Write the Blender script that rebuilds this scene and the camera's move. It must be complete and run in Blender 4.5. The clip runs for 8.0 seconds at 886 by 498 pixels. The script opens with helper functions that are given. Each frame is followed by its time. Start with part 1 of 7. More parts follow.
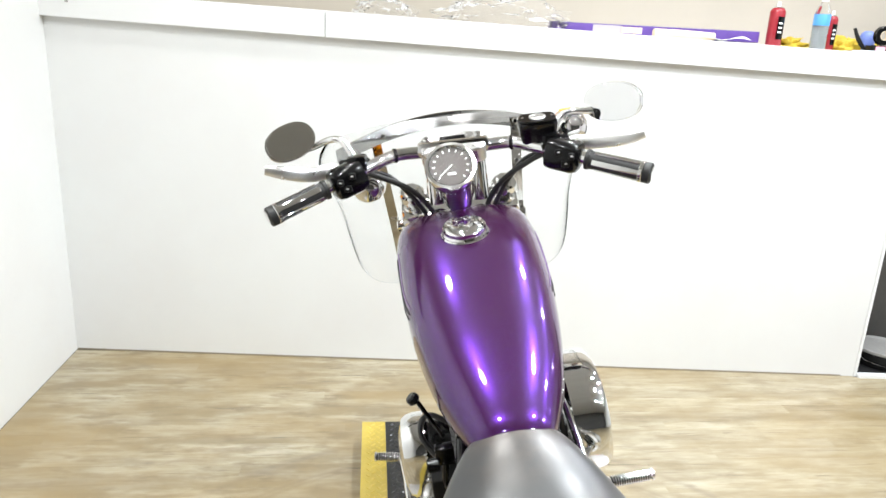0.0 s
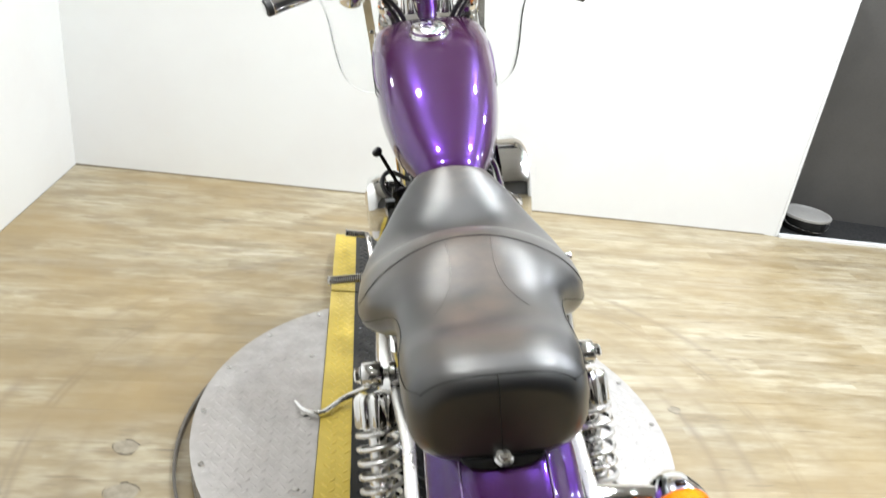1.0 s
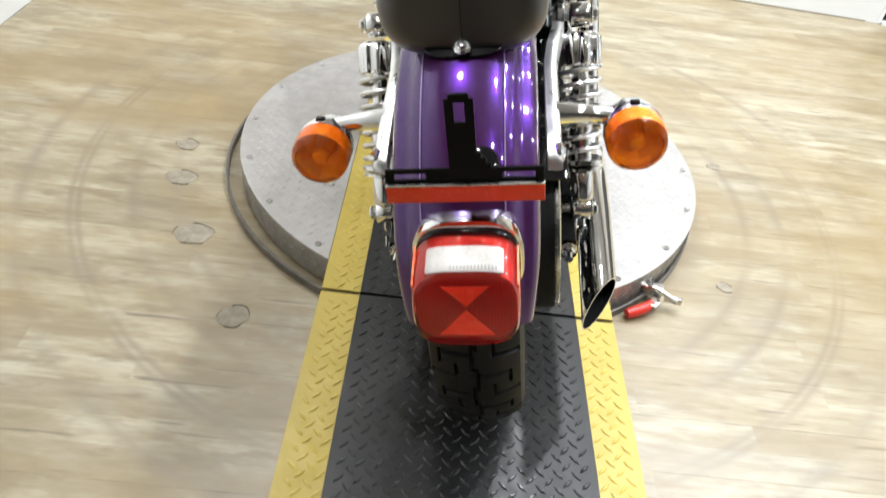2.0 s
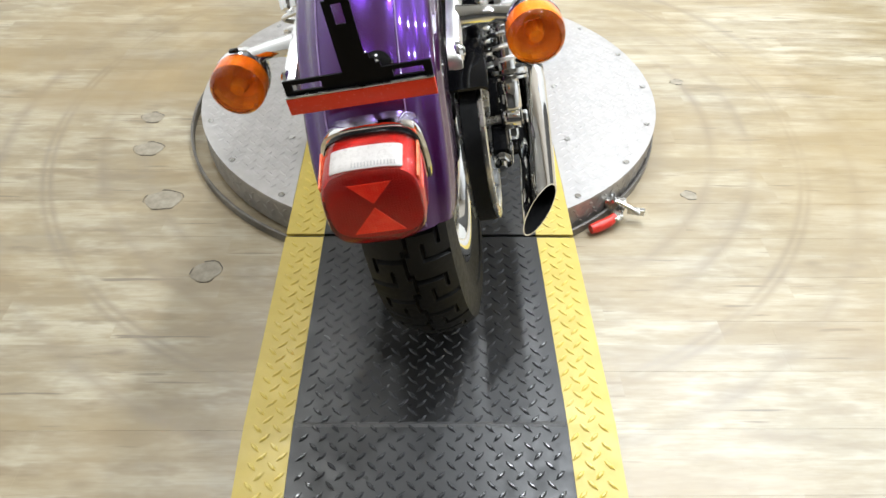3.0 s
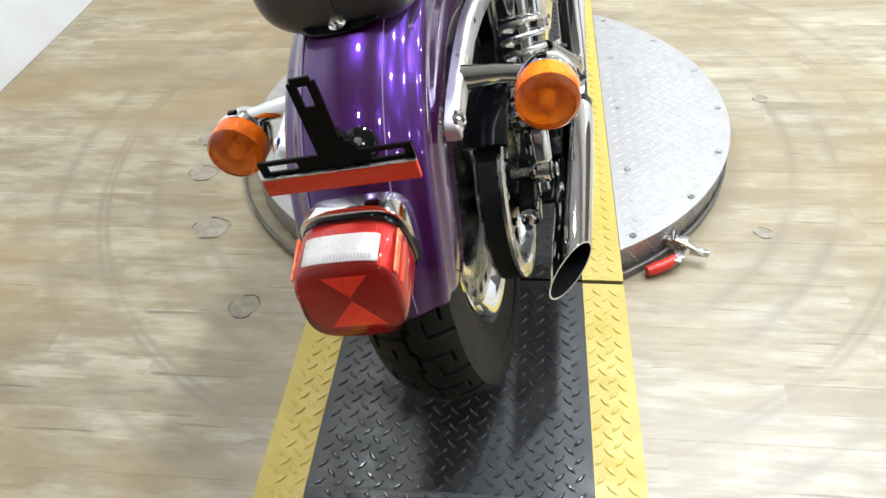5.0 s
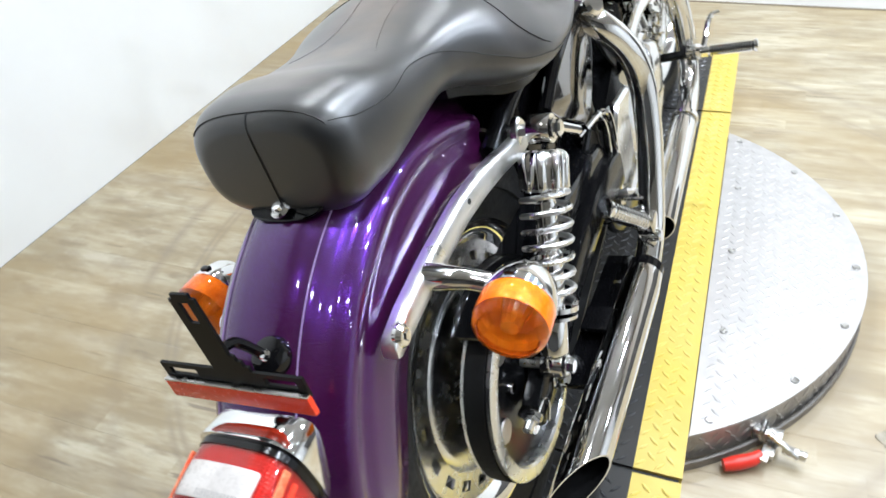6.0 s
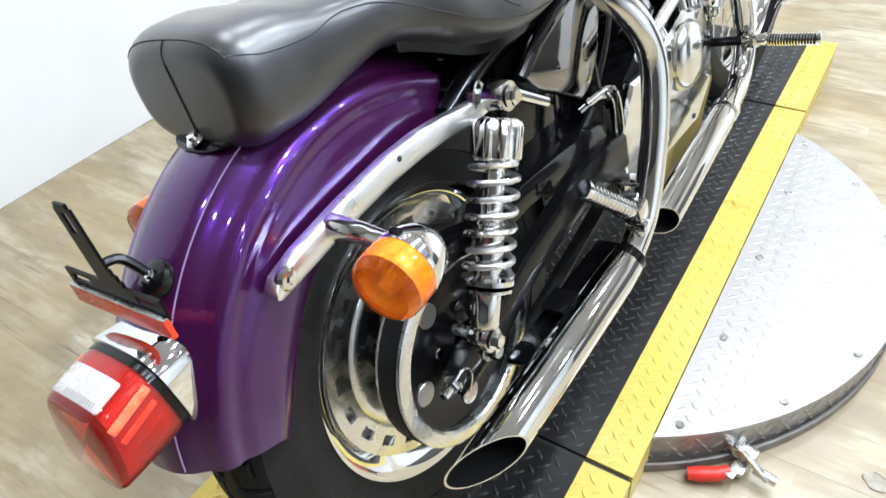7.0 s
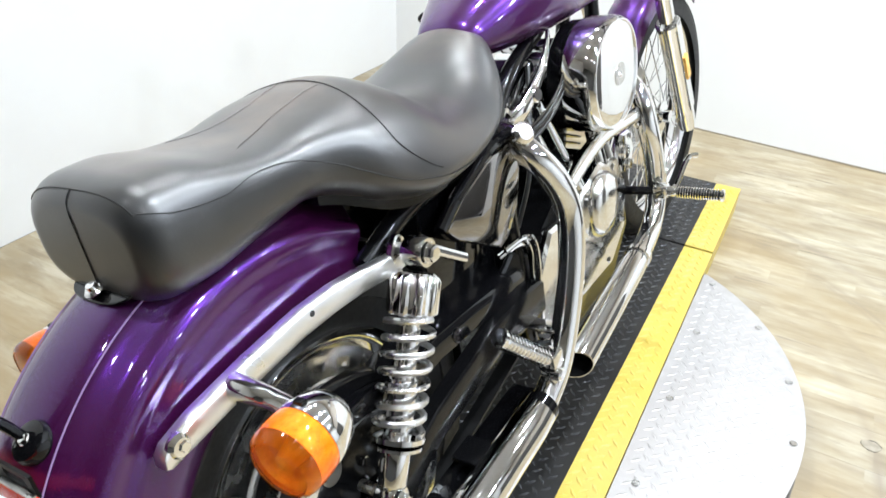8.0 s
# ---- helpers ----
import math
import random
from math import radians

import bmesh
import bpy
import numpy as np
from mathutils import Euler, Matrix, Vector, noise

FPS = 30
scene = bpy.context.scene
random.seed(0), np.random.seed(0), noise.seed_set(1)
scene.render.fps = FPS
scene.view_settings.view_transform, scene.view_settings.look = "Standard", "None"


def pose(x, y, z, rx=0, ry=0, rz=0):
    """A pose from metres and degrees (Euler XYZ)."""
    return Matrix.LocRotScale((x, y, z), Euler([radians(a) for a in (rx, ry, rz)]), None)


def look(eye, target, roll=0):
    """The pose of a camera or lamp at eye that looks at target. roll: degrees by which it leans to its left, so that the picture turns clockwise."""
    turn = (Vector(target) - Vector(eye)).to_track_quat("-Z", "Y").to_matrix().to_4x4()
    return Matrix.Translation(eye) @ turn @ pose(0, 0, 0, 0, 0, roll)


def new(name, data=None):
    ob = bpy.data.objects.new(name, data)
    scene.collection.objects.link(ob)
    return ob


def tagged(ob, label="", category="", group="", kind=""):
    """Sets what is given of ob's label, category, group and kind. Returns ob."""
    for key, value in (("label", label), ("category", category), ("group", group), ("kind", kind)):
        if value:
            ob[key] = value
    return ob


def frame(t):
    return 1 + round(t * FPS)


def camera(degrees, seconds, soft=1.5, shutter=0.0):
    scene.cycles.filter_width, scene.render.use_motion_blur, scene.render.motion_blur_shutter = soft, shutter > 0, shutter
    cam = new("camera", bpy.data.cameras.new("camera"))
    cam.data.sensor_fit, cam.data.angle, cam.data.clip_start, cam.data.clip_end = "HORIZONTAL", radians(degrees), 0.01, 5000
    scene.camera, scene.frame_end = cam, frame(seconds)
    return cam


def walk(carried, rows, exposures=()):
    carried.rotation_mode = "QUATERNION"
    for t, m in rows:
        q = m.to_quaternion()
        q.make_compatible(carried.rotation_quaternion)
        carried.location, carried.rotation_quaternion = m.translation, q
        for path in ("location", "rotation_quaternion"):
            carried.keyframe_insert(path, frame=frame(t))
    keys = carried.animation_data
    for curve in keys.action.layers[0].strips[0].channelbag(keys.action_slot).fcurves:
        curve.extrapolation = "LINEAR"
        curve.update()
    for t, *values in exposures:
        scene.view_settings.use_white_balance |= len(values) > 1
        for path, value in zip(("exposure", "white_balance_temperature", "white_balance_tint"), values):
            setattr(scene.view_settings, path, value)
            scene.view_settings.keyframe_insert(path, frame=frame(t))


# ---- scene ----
cam = camera(64.5, 8.0, shutter=0.18)
PATH = [
    (0, (-0.294, -1.091, 1.362), (-0.084, 0.818, 0.804), 2.9),
    (0.5, (-0.269, -1.249, 1.317), (-0.098, 0.634, 0.665), 2.5),
    (0.7, (-0.276, -1.338, 1.29), (-0.067, 0.517, 0.574), 3.8),
    (1, (-0.278, -1.46, 1.265), (0.006, 0.33, 0.418), 7.6),
    (1.2, (-0.26, -1.501, 1.23), (0.074, 0.234, 0.292), 8.9),
    (1.4, (-0.234, -1.535, 1.198), (0.086, 0.156, 0.18), 10.2),
    (1.5, (-0.221, -1.552, 1.183), (0.069, 0.113, 0.114), 10.2),
    (1.7, (-0.185, -1.598, 1.149), (0.027, -0.002, -0.039), 10.5),
    (2, (-0.127, -1.661, 1.112), (-0.043, -0.142, -0.186), 8.7),
    (2.2, (-0.096, -1.692, 1.093), (-0.054, -0.233, -0.275), 8.4),
    (3.3, (0.015, -1.739, 1.083), (0.053, -0.272, -0.276), -0.5),
    (3.5, (0.026, -1.735, 1.093), (0.05, -0.252, -0.248), -1.0),
    (4, (0.039, -1.728, 1.104), (0.069, -0.204, -0.191), -1.8),
    (4.2, (0.045, -1.711, 1.109), (0.078, -0.189, -0.187), -2.1),
    (5.3, (0.128, -1.518, 1.112), (-0.145, -0.12, -0.292), -5.2),
    (5.5, (0.145, -1.452, 1.134), (-0.066, 0.014, -0.21), -6.7),
    (5.7, (0.178, -1.411, 1.133), (-0.166, 0.07, -0.165), -8.9),
    (6, (0.279, -1.351, 1.139), (-0.403, 0.064, -0.099), -7.9),
    (6.2, (0.351, -1.315, 1.138), (-0.424, 0.013, -0.141), -2.3),
    (6.5, (0.417, -1.299, 1.127), (-0.537, -0.039, -0.098), -6.4),
    (6.8, (0.446, -1.282, 1.107), (-0.448, -0.076, -0.215), -5.5),
    (7, (0.447, -1.263, 1.116), (-0.455, -0.037, -0.181), -6.0),
    (7.2, (0.452, -1.257, 1.123), (-0.459, 0.006, -0.132), -5.1),
    (7.5, (0.448, -1.24, 1.138), (-0.395, 0.107, -0.077), -1.5),
    (8, (0.434, -1.216, 1.163), (-0.367, 0.264, 0.082), 1.7),
]
walk(cam, [(t, look(eye, target, roll)) for t, eye, target, roll in PATH],
     ((0, -0.04, 6480, 10), (2, 0.02, 6430, 10), (3.5, 0, 6310, 10), (4.2, -0.03, 6260, 10), (5.5, -0.09, 6080, 10), (6.0, 0.04, 6040, 10), (6.5, 0.11, 5960, 10), (7.2, 0.14, 5940, 10), (8, 0.08, 6150, 10)))

# ---- light ----
world = bpy.data.worlds.new("world")
scene.world = world
world.use_nodes = True
world.node_tree.nodes["Background"].inputs["Color"].default_value = (0.9, 0.95, 1.0, 1)
world.node_tree.nodes["Background"].inputs["Strength"].default_value = 0.15
CEILING = 2.9
# ceiling spots: x, y, watts, colour
# warmer along the white wall, cooler on the open side
LAMPS = [(x, y, w * k, tint) for x, w, tint in ((-0.75, 7, (0.955, 0.972, 0.955)), (0.65, 12.8, (0.950, 0.995, 1.02)), (1.75, 12.5, (0.925, 0.99, 1.06)), (3.3, 9.0, (0.915, 0.985, 1.08)))
         for y, k in ((1.3, 0.95), (0.35, 1.35), (-0.6, 1.35), (-1.9, 0.30))]
LAMP_GAIN = 1.86


# ---- materials ----
def mat(name, color=(0.8, 0.8, 0.8), rough=0.5, metal=0.0, **extra):
    m = bpy.data.materials.new(name)
    m.use_nodes = True
    b = m.node_tree.nodes["Principled BSDF"]
    b.inputs["Base Color"].default_value = (*color, 1)
    b.inputs["Roughness"].default_value = rough
    b.inputs["Metallic"].default_value = metal
    for key, value in extra.items():
        b.inputs[key.replace("_", " ")].default_value = value
    return m


def nodes(m):
    return m.node_tree.nodes, m.node_tree.links, m.node_tree.nodes["Principled BSDF"]


def coords(m, scale=(1, 1, 1), world_space=False):
    n, l, _ = nodes(m)
    mp = n.new("ShaderNodeMapping")
    mp.inputs["Scale"].default_value = scale
    if world_space:
        l.new(n.new("ShaderNodeNewGeometry").outputs["Position"], mp.inputs["Vector"])
    else:
        l.new(n.new("ShaderNodeTexCoord").outputs["Object"], mp.inputs["Vector"])
    return mp.outputs["Vector"]


def noise_tex(m, scale, detail=4.0, vec=None, rough=0.6):
    n, l, _ = nodes(m)
    t = n.new("ShaderNodeTexNoise")
    t.inputs["Scale"].default_value, t.inputs["Detail"].default_value, t.inputs["Roughness"].default_value = scale, detail, rough
    if vec is not None:
        l.new(vec, t.inputs["Vector"])
    return t.outputs["Fac"]


def ramp(m, fac, stops):
    n, l, _ = nodes(m)
    r = n.new("ShaderNodeValToRGB")
    while len(r.color_ramp.elements) < len(stops):
        r.color_ramp.elements.new(0.5)
    for e, (p, c) in zip(r.color_ramp.elements, stops):
        e.position = p
        e.color = (*c, 1) if len(c) == 3 else c
    l.new(fac, r.inputs["Fac"])
    return r.outputs["Color"]


def mix(m, fac, a, b, blend="MIX"):
    n, l, _ = nodes(m)
    x = n.new("ShaderNodeMix")
    x.data_type, x.blend_type = "RGBA", blend
    for sock, v in ((x.inputs[0], fac), (x.inputs[6], a), (x.inputs[7], b)):
        if hasattr(v, "is_linked"):
            l.new(v, sock)
        elif isinstance(v, (int, float)):
            sock.default_value = v
        else:
            sock.default_value = (*v, 1)
    return x.outputs[2]


def to_range(m, fac, lo, hi, a=0.3, b=0.7):
    n, l, _ = nodes(m)
    r = n.new("ShaderNodeMapRange")
    r.inputs["From Min"].default_value, r.inputs["From Max"].default_value = a, b
    r.inputs["To Min"].default_value, r.inputs["To Max"].default_value = lo, hi
    l.new(fac, r.inputs["Value"])
    return r.outputs["Result"]


def bump(m, height, strength, dist=0.002):
    n, l, p = nodes(m)
    b = n.new("ShaderNodeBump")
    b.inputs["Strength"].default_value, b.inputs["Distance"].default_value = strength, dist
    l.new(height, b.inputs["Height"])
    l.new(b.outputs["Normal"], p.inputs["Normal"])


def worn(m, base, dark, lo, hi, scale=9.0, fine=90.0, relief=0.15, amount=0.5):
    """Colour and gloss that vary at two scales, with fine relief."""
    n, l, p = nodes(m)
    v = coords(m)
    big, small = noise_tex(m, scale, 5, v), noise_tex(m, fine, 3, v)
    a = ramp(m, big, [(0.35, dark), (0.65, base)])
    l.new(mix(m, amount, base, a), p.inputs["Base Color"])
    l.new(to_range(m, small, lo, hi), p.inputs["Roughness"])
    if relief:
        bump(m, small, relief)
    return m


def make_floor():
    """Printed vinyl boards: strips of short oak blocks, each with its own tone and streaks."""
    m = mat("vinyl_plank", rough=0.3)
    n, l, p = nodes(m)
    info = n.new("ShaderNodeObjectInfo").outputs["Random"]
    geo = n.new("ShaderNodeNewGeometry").outputs["Position"]
    sep = n.new("ShaderNodeSeparateXYZ")
    l.new(geo, sep.inputs[0])

    def calc(op, a, b):
        k = n.new("ShaderNodeMath")
        k.operation = op
        for sock, v in zip(k.inputs, (a, b)):
            if isinstance(v, (int, float)):
                sock.default_value = v
            else:
                l.new(v, sock)
        return k.outputs[0]

    def white(x, y):
        comb = n.new("ShaderNodeCombineXYZ")
        l.new(x, comb.inputs[0])
        l.new(y, comb.inputs[1])
        w = n.new("ShaderNodeTexWhiteNoise")
        w.noise_dimensions = "2D"
        l.new(comb.outputs[0], w.inputs["Vector"])
        return w.outputs["Value"]
    # a block's number: its strip across, then its place along with a shift of its own
    strip_no = calc("FLOOR", calc("DIVIDE", calc("ADD", sep.outputs[1], 10.0), 0.0635), 0.0)
    shift = white(strip_no, calc("MULTIPLY", strip_no, 0.37))
    block_no = calc("FLOOR", calc("ADD", calc("DIVIDE", sep.outputs[0], 1.22), calc("MULTIPLY", shift, 5.0)), 0.0)
    tone = white(block_no, strip_no)
    off = n.new("ShaderNodeVectorMath")
    off.operation = "MULTIPLY_ADD"
    comb = n.new("ShaderNodeCombineXYZ")
    for k in range(3):
        l.new(tone, comb.inputs[k])
    l.new(comb.outputs[0], off.inputs[0])
    off.inputs[1].default_value = (37, 91, 13)
    l.new(geo, off.inputs[2])

    def stretched(scale, vec=off.outputs[0]):
        mp = n.new("ShaderNodeMapping")
        mp.inputs["Scale"].default_value = scale
        l.new(vec, mp.inputs["Vector"])
        return mp.outputs["Vector"]
    grain = noise_tex(m, 1.0, 6, stretched((4.4, 30, 1)), 0.66)
    fine = noise_tex(m, 1.0, 4, stretched((12, 220, 1)), 0.6)
    base = ramp(m, grain, [(0.25, (0.200, 0.152, 0.086)), (0.40, (0.330, 0.276, 0.178)), (0.55, (0.425, 0.376, 0.272)), (0.80, (0.50, 0.468, 0.378))])
    kind = ramp(m, tone, [(0.0, (0.79, 0.755, 0.70)), (0.25, (0.92, 0.90, 0.865)), (0.7, (1.03, 1.03, 1.02)), (1.0, (1.10, 1.105, 1.10))])
    c = mix(m, 1.0, base, kind, "MULTIPLY")
    c = mix(m, to_range(m, fine, 0.0, 0.40, 0.5, 0.75), c, (0.20, 0.158, 0.102))
    # stain strength falls with x, painting in the glare that bleaches the right side
    glare_fade = to_range(m, sep.outputs[0], 1.0, 0.55, -0.4, 0.9)
    # soft streaks that run on over the strips, and short dark splits
    cloud = noise_tex(m, 1.0, 4, stretched((3.6, 10.0, 1), geo), 0.64)
    c = mix(m, calc("MULTIPLY", to_range(m, cloud, 0.0, 0.85, 0.46, 0.60), glare_fade), c, (0.245, 0.192, 0.108))
    streak = noise_tex(m, 1.0, 3, stretched((6.0, 21, 1), geo), 0.62)
    c = mix(m, calc("MULTIPLY", to_range(m, streak, 0.0, 0.75, 0.52, 0.66), glare_fade), c, (0.190, 0.142, 0.080))
    split = noise_tex(m, 1.0, 2, stretched((4.5, 75, 1)), 0.5)
    c = mix(m, to_range(m, split, 0.0, 0.80, 0.66, 0.72), c, (0.11, 0.082, 0.052))
    knot = n.new("ShaderNodeTexVoronoi")
    knot.inputs["Scale"].default_value = 1.0
    l.new(stretched((3.4, 7.5, 1), geo), knot.inputs["Vector"])
    c = mix(m, to_range(m, knot.outputs["Distance"], 0.55, 0.0, 0.02, 0.10), c, (0.14, 0.105, 0.068))
    # worn rings round the turntable
    ln = n.new("ShaderNodeVectorMath")
    ln.operation = "LENGTH"
    flat = n.new("ShaderNodeVectorMath")
    flat.operation = "MULTIPLY"
    flat.inputs[1].default_value = (1, 1, 0)
    l.new(geo, flat.inputs[0])
    l.new(flat.outputs[0], ln.inputs[0])
    rub = ramp(m, to_range(m, ln.outputs["Value"], 0, 1, 0.64, 1.24), [(p, (v, v, v)) for p, v in ((0.0, 0.6), (0.08, 0.1), (0.20, 0.3), (0.23, 0.85), (0.27, 0.15), (0.36, 0.25), (0.40, 0.9), (0.43, 0.1), (0.58, 0.0), (0.60, 0.95), (0.615, 0.2), (0.63, 0.9), (0.65, 0.0), (0.78, 0.0), (0.82, 0.7), (0.86, 0.0))])
    patch = noise_tex(m, 2.2, 4, geo)
    rub = mix(m, 1.0, rub, ramp(m, patch, [(0.36, (0.08, 0.08, 0.08)), (0.60, (1, 1, 1))]), "MULTIPLY")
    c = mix(m, rub, c, (0.205, 0.165, 0.115))
    # dry brown stains along the boards, thinned on the open side to paint in glare
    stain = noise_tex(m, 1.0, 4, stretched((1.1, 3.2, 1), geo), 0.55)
    c = mix(m, calc("MULTIPLY", to_range(m, stain, 0.0, 0.75, 0.46, 0.66), glare_fade), c, (0.290, 0.200, 0.078))
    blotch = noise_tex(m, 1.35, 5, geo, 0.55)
    c = mix(m, calc("MULTIPLY", to_range(m, blotch, 0.0, 0.60, 0.46, 0.62), glare_fade), c, (0.285, 0.200, 0.082))
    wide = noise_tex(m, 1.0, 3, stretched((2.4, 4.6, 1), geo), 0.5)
    c = mix(m, calc("MULTIPLY", to_range(m, wide, 0.0, 0.45, 0.48, 0.64), glare_fade), c, (0.262, 0.190, 0.086))
    pale = noise_tex(m, 1.0, 4, stretched((2.0, 7.0, 3.0)), 0.6)
    c = mix(m, to_range(m, pale, 0.0, 0.14, 0.52, 0.72), c, (0.54, 0.515, 0.45))
    c = mix(m, 1.0, c, ramp(m, info, [(0.0, (0.96, 0.95, 0.93)), (1.0, (1.03, 1.03, 1.02))]), "MULTIPLY")
    l.new(c, p.inputs["Base Color"])
    p.inputs["Specular IOR Level"].default_value = 1.0
    l.new(to_range(m, noise_tex(m, 5.0, 4, geo), 0.36, 0.47), p.inputs["Roughness"])
    bump(m, grain, 0.12, 0.001)
    return m


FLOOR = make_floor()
JOINT = mat("floor_joint", (0.27, 0.23, 0.17), 0.7)
WALL = worn(mat("white_wall"), (0.800, 0.812, 0.806), (0.765, 0.760, 0.752), 0.32, 0.48, 1.4, 60, 0.05, 0.9)
TRIM = worn(mat("white_trim"), (0.81, 0.815, 0.81), (0.75, 0.75, 0.745), 0.3, 0.45, 3, 80, 0.05, 0.4)
BEIGE = worn(mat("beige_wall"), (0.46, 0.41, 0.34), (0.40, 0.355, 0.295), 0.6, 0.75, 1.5, 60, 0.05, 0.6)
BORE_BLACK = mat("bore_black", (0.004, 0.004, 0.004), 0.9, 0.0, Specular_IOR_Level=0.1)
CEIL = worn(mat("ceiling_grey"), (0.42, 0.42, 0.415), (0.36, 0.36, 0.355), 0.7, 0.85, 3, 70, 0.1, 0.4)
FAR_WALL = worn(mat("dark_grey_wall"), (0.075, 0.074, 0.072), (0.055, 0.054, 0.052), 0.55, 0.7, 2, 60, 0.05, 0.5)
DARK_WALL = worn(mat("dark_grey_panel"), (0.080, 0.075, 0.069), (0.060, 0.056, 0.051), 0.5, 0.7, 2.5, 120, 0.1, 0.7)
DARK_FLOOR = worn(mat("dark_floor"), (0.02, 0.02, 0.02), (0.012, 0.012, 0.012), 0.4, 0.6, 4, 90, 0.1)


def make_chrome(name, base, rough, cloudy):
    m = mat(name, base, rough, 1.0)
    n, l, p = nodes(m)
    v = coords(m)
    l.new(to_range(m, noise_tex(m, 26, 5, v), rough * 0.5, rough * cloudy), p.inputs["Roughness"])
    l.new(ramp(m, noise_tex(m, 12, 4, v), [(0.3, tuple(c * 0.93 for c in base)), (0.7, base)]), p.inputs["Base Color"])
    return m


CHROME = make_chrome("chrome", (0.88, 0.88, 0.875), 0.04, 2.0)
STEEL = make_chrome("brushed_steel", (0.58, 0.57, 0.55), 0.28, 1.5)
ALLOY = make_chrome("polished_alloy", (0.78, 0.78, 0.77), 0.26, 1.5)
POLISHED = make_chrome("polished_cover", (0.86, 0.86, 0.855), 0.11, 1.8)
BRIGHT_SATIN = make_chrome("bright_satin", (0.93, 0.925, 0.915), 0.42, 1.2)
SATIN = make_chrome("satin_silver", (0.80, 0.79, 0.785), 0.34, 1.3)
WHEEL_ALLOY = make_chrome("brushed_wheel_alloy", (0.80, 0.80, 0.80), 0.27, 1.25)
BRACE_METAL = make_chrome("tinted_chrome", (0.56, 0.56, 0.555), 0.05, 1.6)
DARK_CHROME = make_chrome("dark_chrome", (0.30, 0.29, 0.285), 0.06, 1.6)
BLACK_CHROME = mat("gloss_black", (0.003, 0.003, 0.0035), 0.06, 0.0, Specular_IOR_Level=0.45)
BLACK = worn(mat("satin_black", Specular_IOR_Level=0.3), (0.004, 0.004, 0.0045), (0.0025, 0.0025, 0.0025), 0.12, 0.22, 20, 160, 0.03)
MATT_BLACK = worn(mat("black_plastic", Specular_IOR_Level=0.25), (0.008, 0.008, 0.008), (0.005, 0.005, 0.005), 0.45, 0.6, 20, 180, 0.12)
RUBBER = worn(mat("tyre_rubber", Specular_IOR_Level=0.22), (0.014, 0.0137, 0.0133), (0.008, 0.008, 0.008), 0.5, 0.66, 14, 120, 0.2)
GRIP = worn(mat("grip_rubber"), (0.022, 0.022, 0.022), (0.015, 0.015, 0.015), 0.4, 0.55, 20, 160, 0.15)
HOSE = mat("black_cable", (0.015, 0.015, 0.015), 0.35)


def make_leather():
    """Smooth black hide with worn grey-brown clouds; a brown sheen is painted along its top."""
    m = mat("black_leather", (0.03, 0.03, 0.03), 0.42)
    n, l, p = nodes(m)
    v = coords(m)
    vo = n.new("ShaderNodeTexVoronoi")
    vo.inputs["Scale"].default_value = 420
    l.new(v, vo.inputs["Vector"])
    soft, cloud = noise_tex(m, 14, 4, v), noise_tex(m, 5.5, 3, v)
    c = ramp(m, soft, [(0.3, (0.0075, 0.0078, 0.0086)), (0.7, (0.014, 0.0145, 0.0158))])
    c = mix(m, to_range(m, cloud, 0.0, 0.7, 0.45, 0.68), c, (0.034, 0.0250, 0.0195))
    # brownish highlight along the middle of the seat's top, put into the colour
    sep = n.new("ShaderNodeSeparateXYZ")
    l.new(v, sep.inputs[0])
    aside = n.new("ShaderNodeMath")
    aside.operation = "ABSOLUTE"
    l.new(sep.outputs[0], aside.inputs[0])
    top = mix(m, 1.0, to_range(m, sep.outputs[2], 0.0, 1.0, 0.755, 0.785), to_range(m, sep.outputs[1], 0.0, 1.0, -0.105, -0.07), "MULTIPLY")
    top_sheen = mix(m, 1.0, mix(m, 1.0, to_range(m, aside.outputs[0], 1.0, 0.0, 0.03, 0.085), top, "MULTIPLY"), to_range(m, noise_tex(m, 9, 4, v), 0.1, 1.0, 0.38, 0.62), "MULTIPLY")
    c = mix(m, top_sheen, c, (0.105, 0.074, 0.054))
    l.new(c, p.inputs["Base Color"])
    l.new(to_range(m, soft, 0.34, 0.46), p.inputs["Roughness"])
    p.inputs["Specular IOR Level"].default_value = 0.75
    p.inputs["Coat Weight"].default_value = 0.8
    p.inputs["Coat Roughness"].default_value = 0.33
    bump(m, mix(m, 0.5, vo.outputs["Distance"], noise_tex(m, 60, 3, v)), 0.10, 0.0012)
    return m


LEATHER = make_leather()
SEAM = mat("black_thread", (0.010, 0.010, 0.010), 0.5, 0.0, Specular_IOR_Level=0.4)


def make_paint():
    """Candy paint: a plum ground and violet flakes under a clear coat."""
    m = mat("purple_candy_paint", (0.036, 0.0022, 0.029), 0.40, 0.0, Coat_Weight=1.0, Coat_Roughness=0.035, Specular_IOR_Level=0.15)
    n, l, p = nodes(m)
    v = coords(m)
    fl = n.new("ShaderNodeBsdfPrincipled")
    for key, value in (("Metallic", 1.0), ("Coat Weight", 1.0), ("Coat Roughness", 0.035)):
        fl.inputs[key].default_value = value
    l.new(ramp(m, noise_tex(m, 1400, 2, v), [(0.35, (0.080, 0.011, 0.31)), (0.7, (0.180, 0.032, 0.70))]), fl.inputs["Base Color"])
    l.new(to_range(m, noise_tex(m, 8, 3, v), 0.22, 0.27), fl.inputs["Roughness"])
    both = n.new("ShaderNodeMixShader")
    both.inputs[0].default_value = 0.18
    l.new(p.outputs[0], both.inputs[1])
    l.new(fl.outputs[0], both.inputs[2])
    l.new(both.outputs[0], n["Material Output"].inputs["Surface"])
    return m


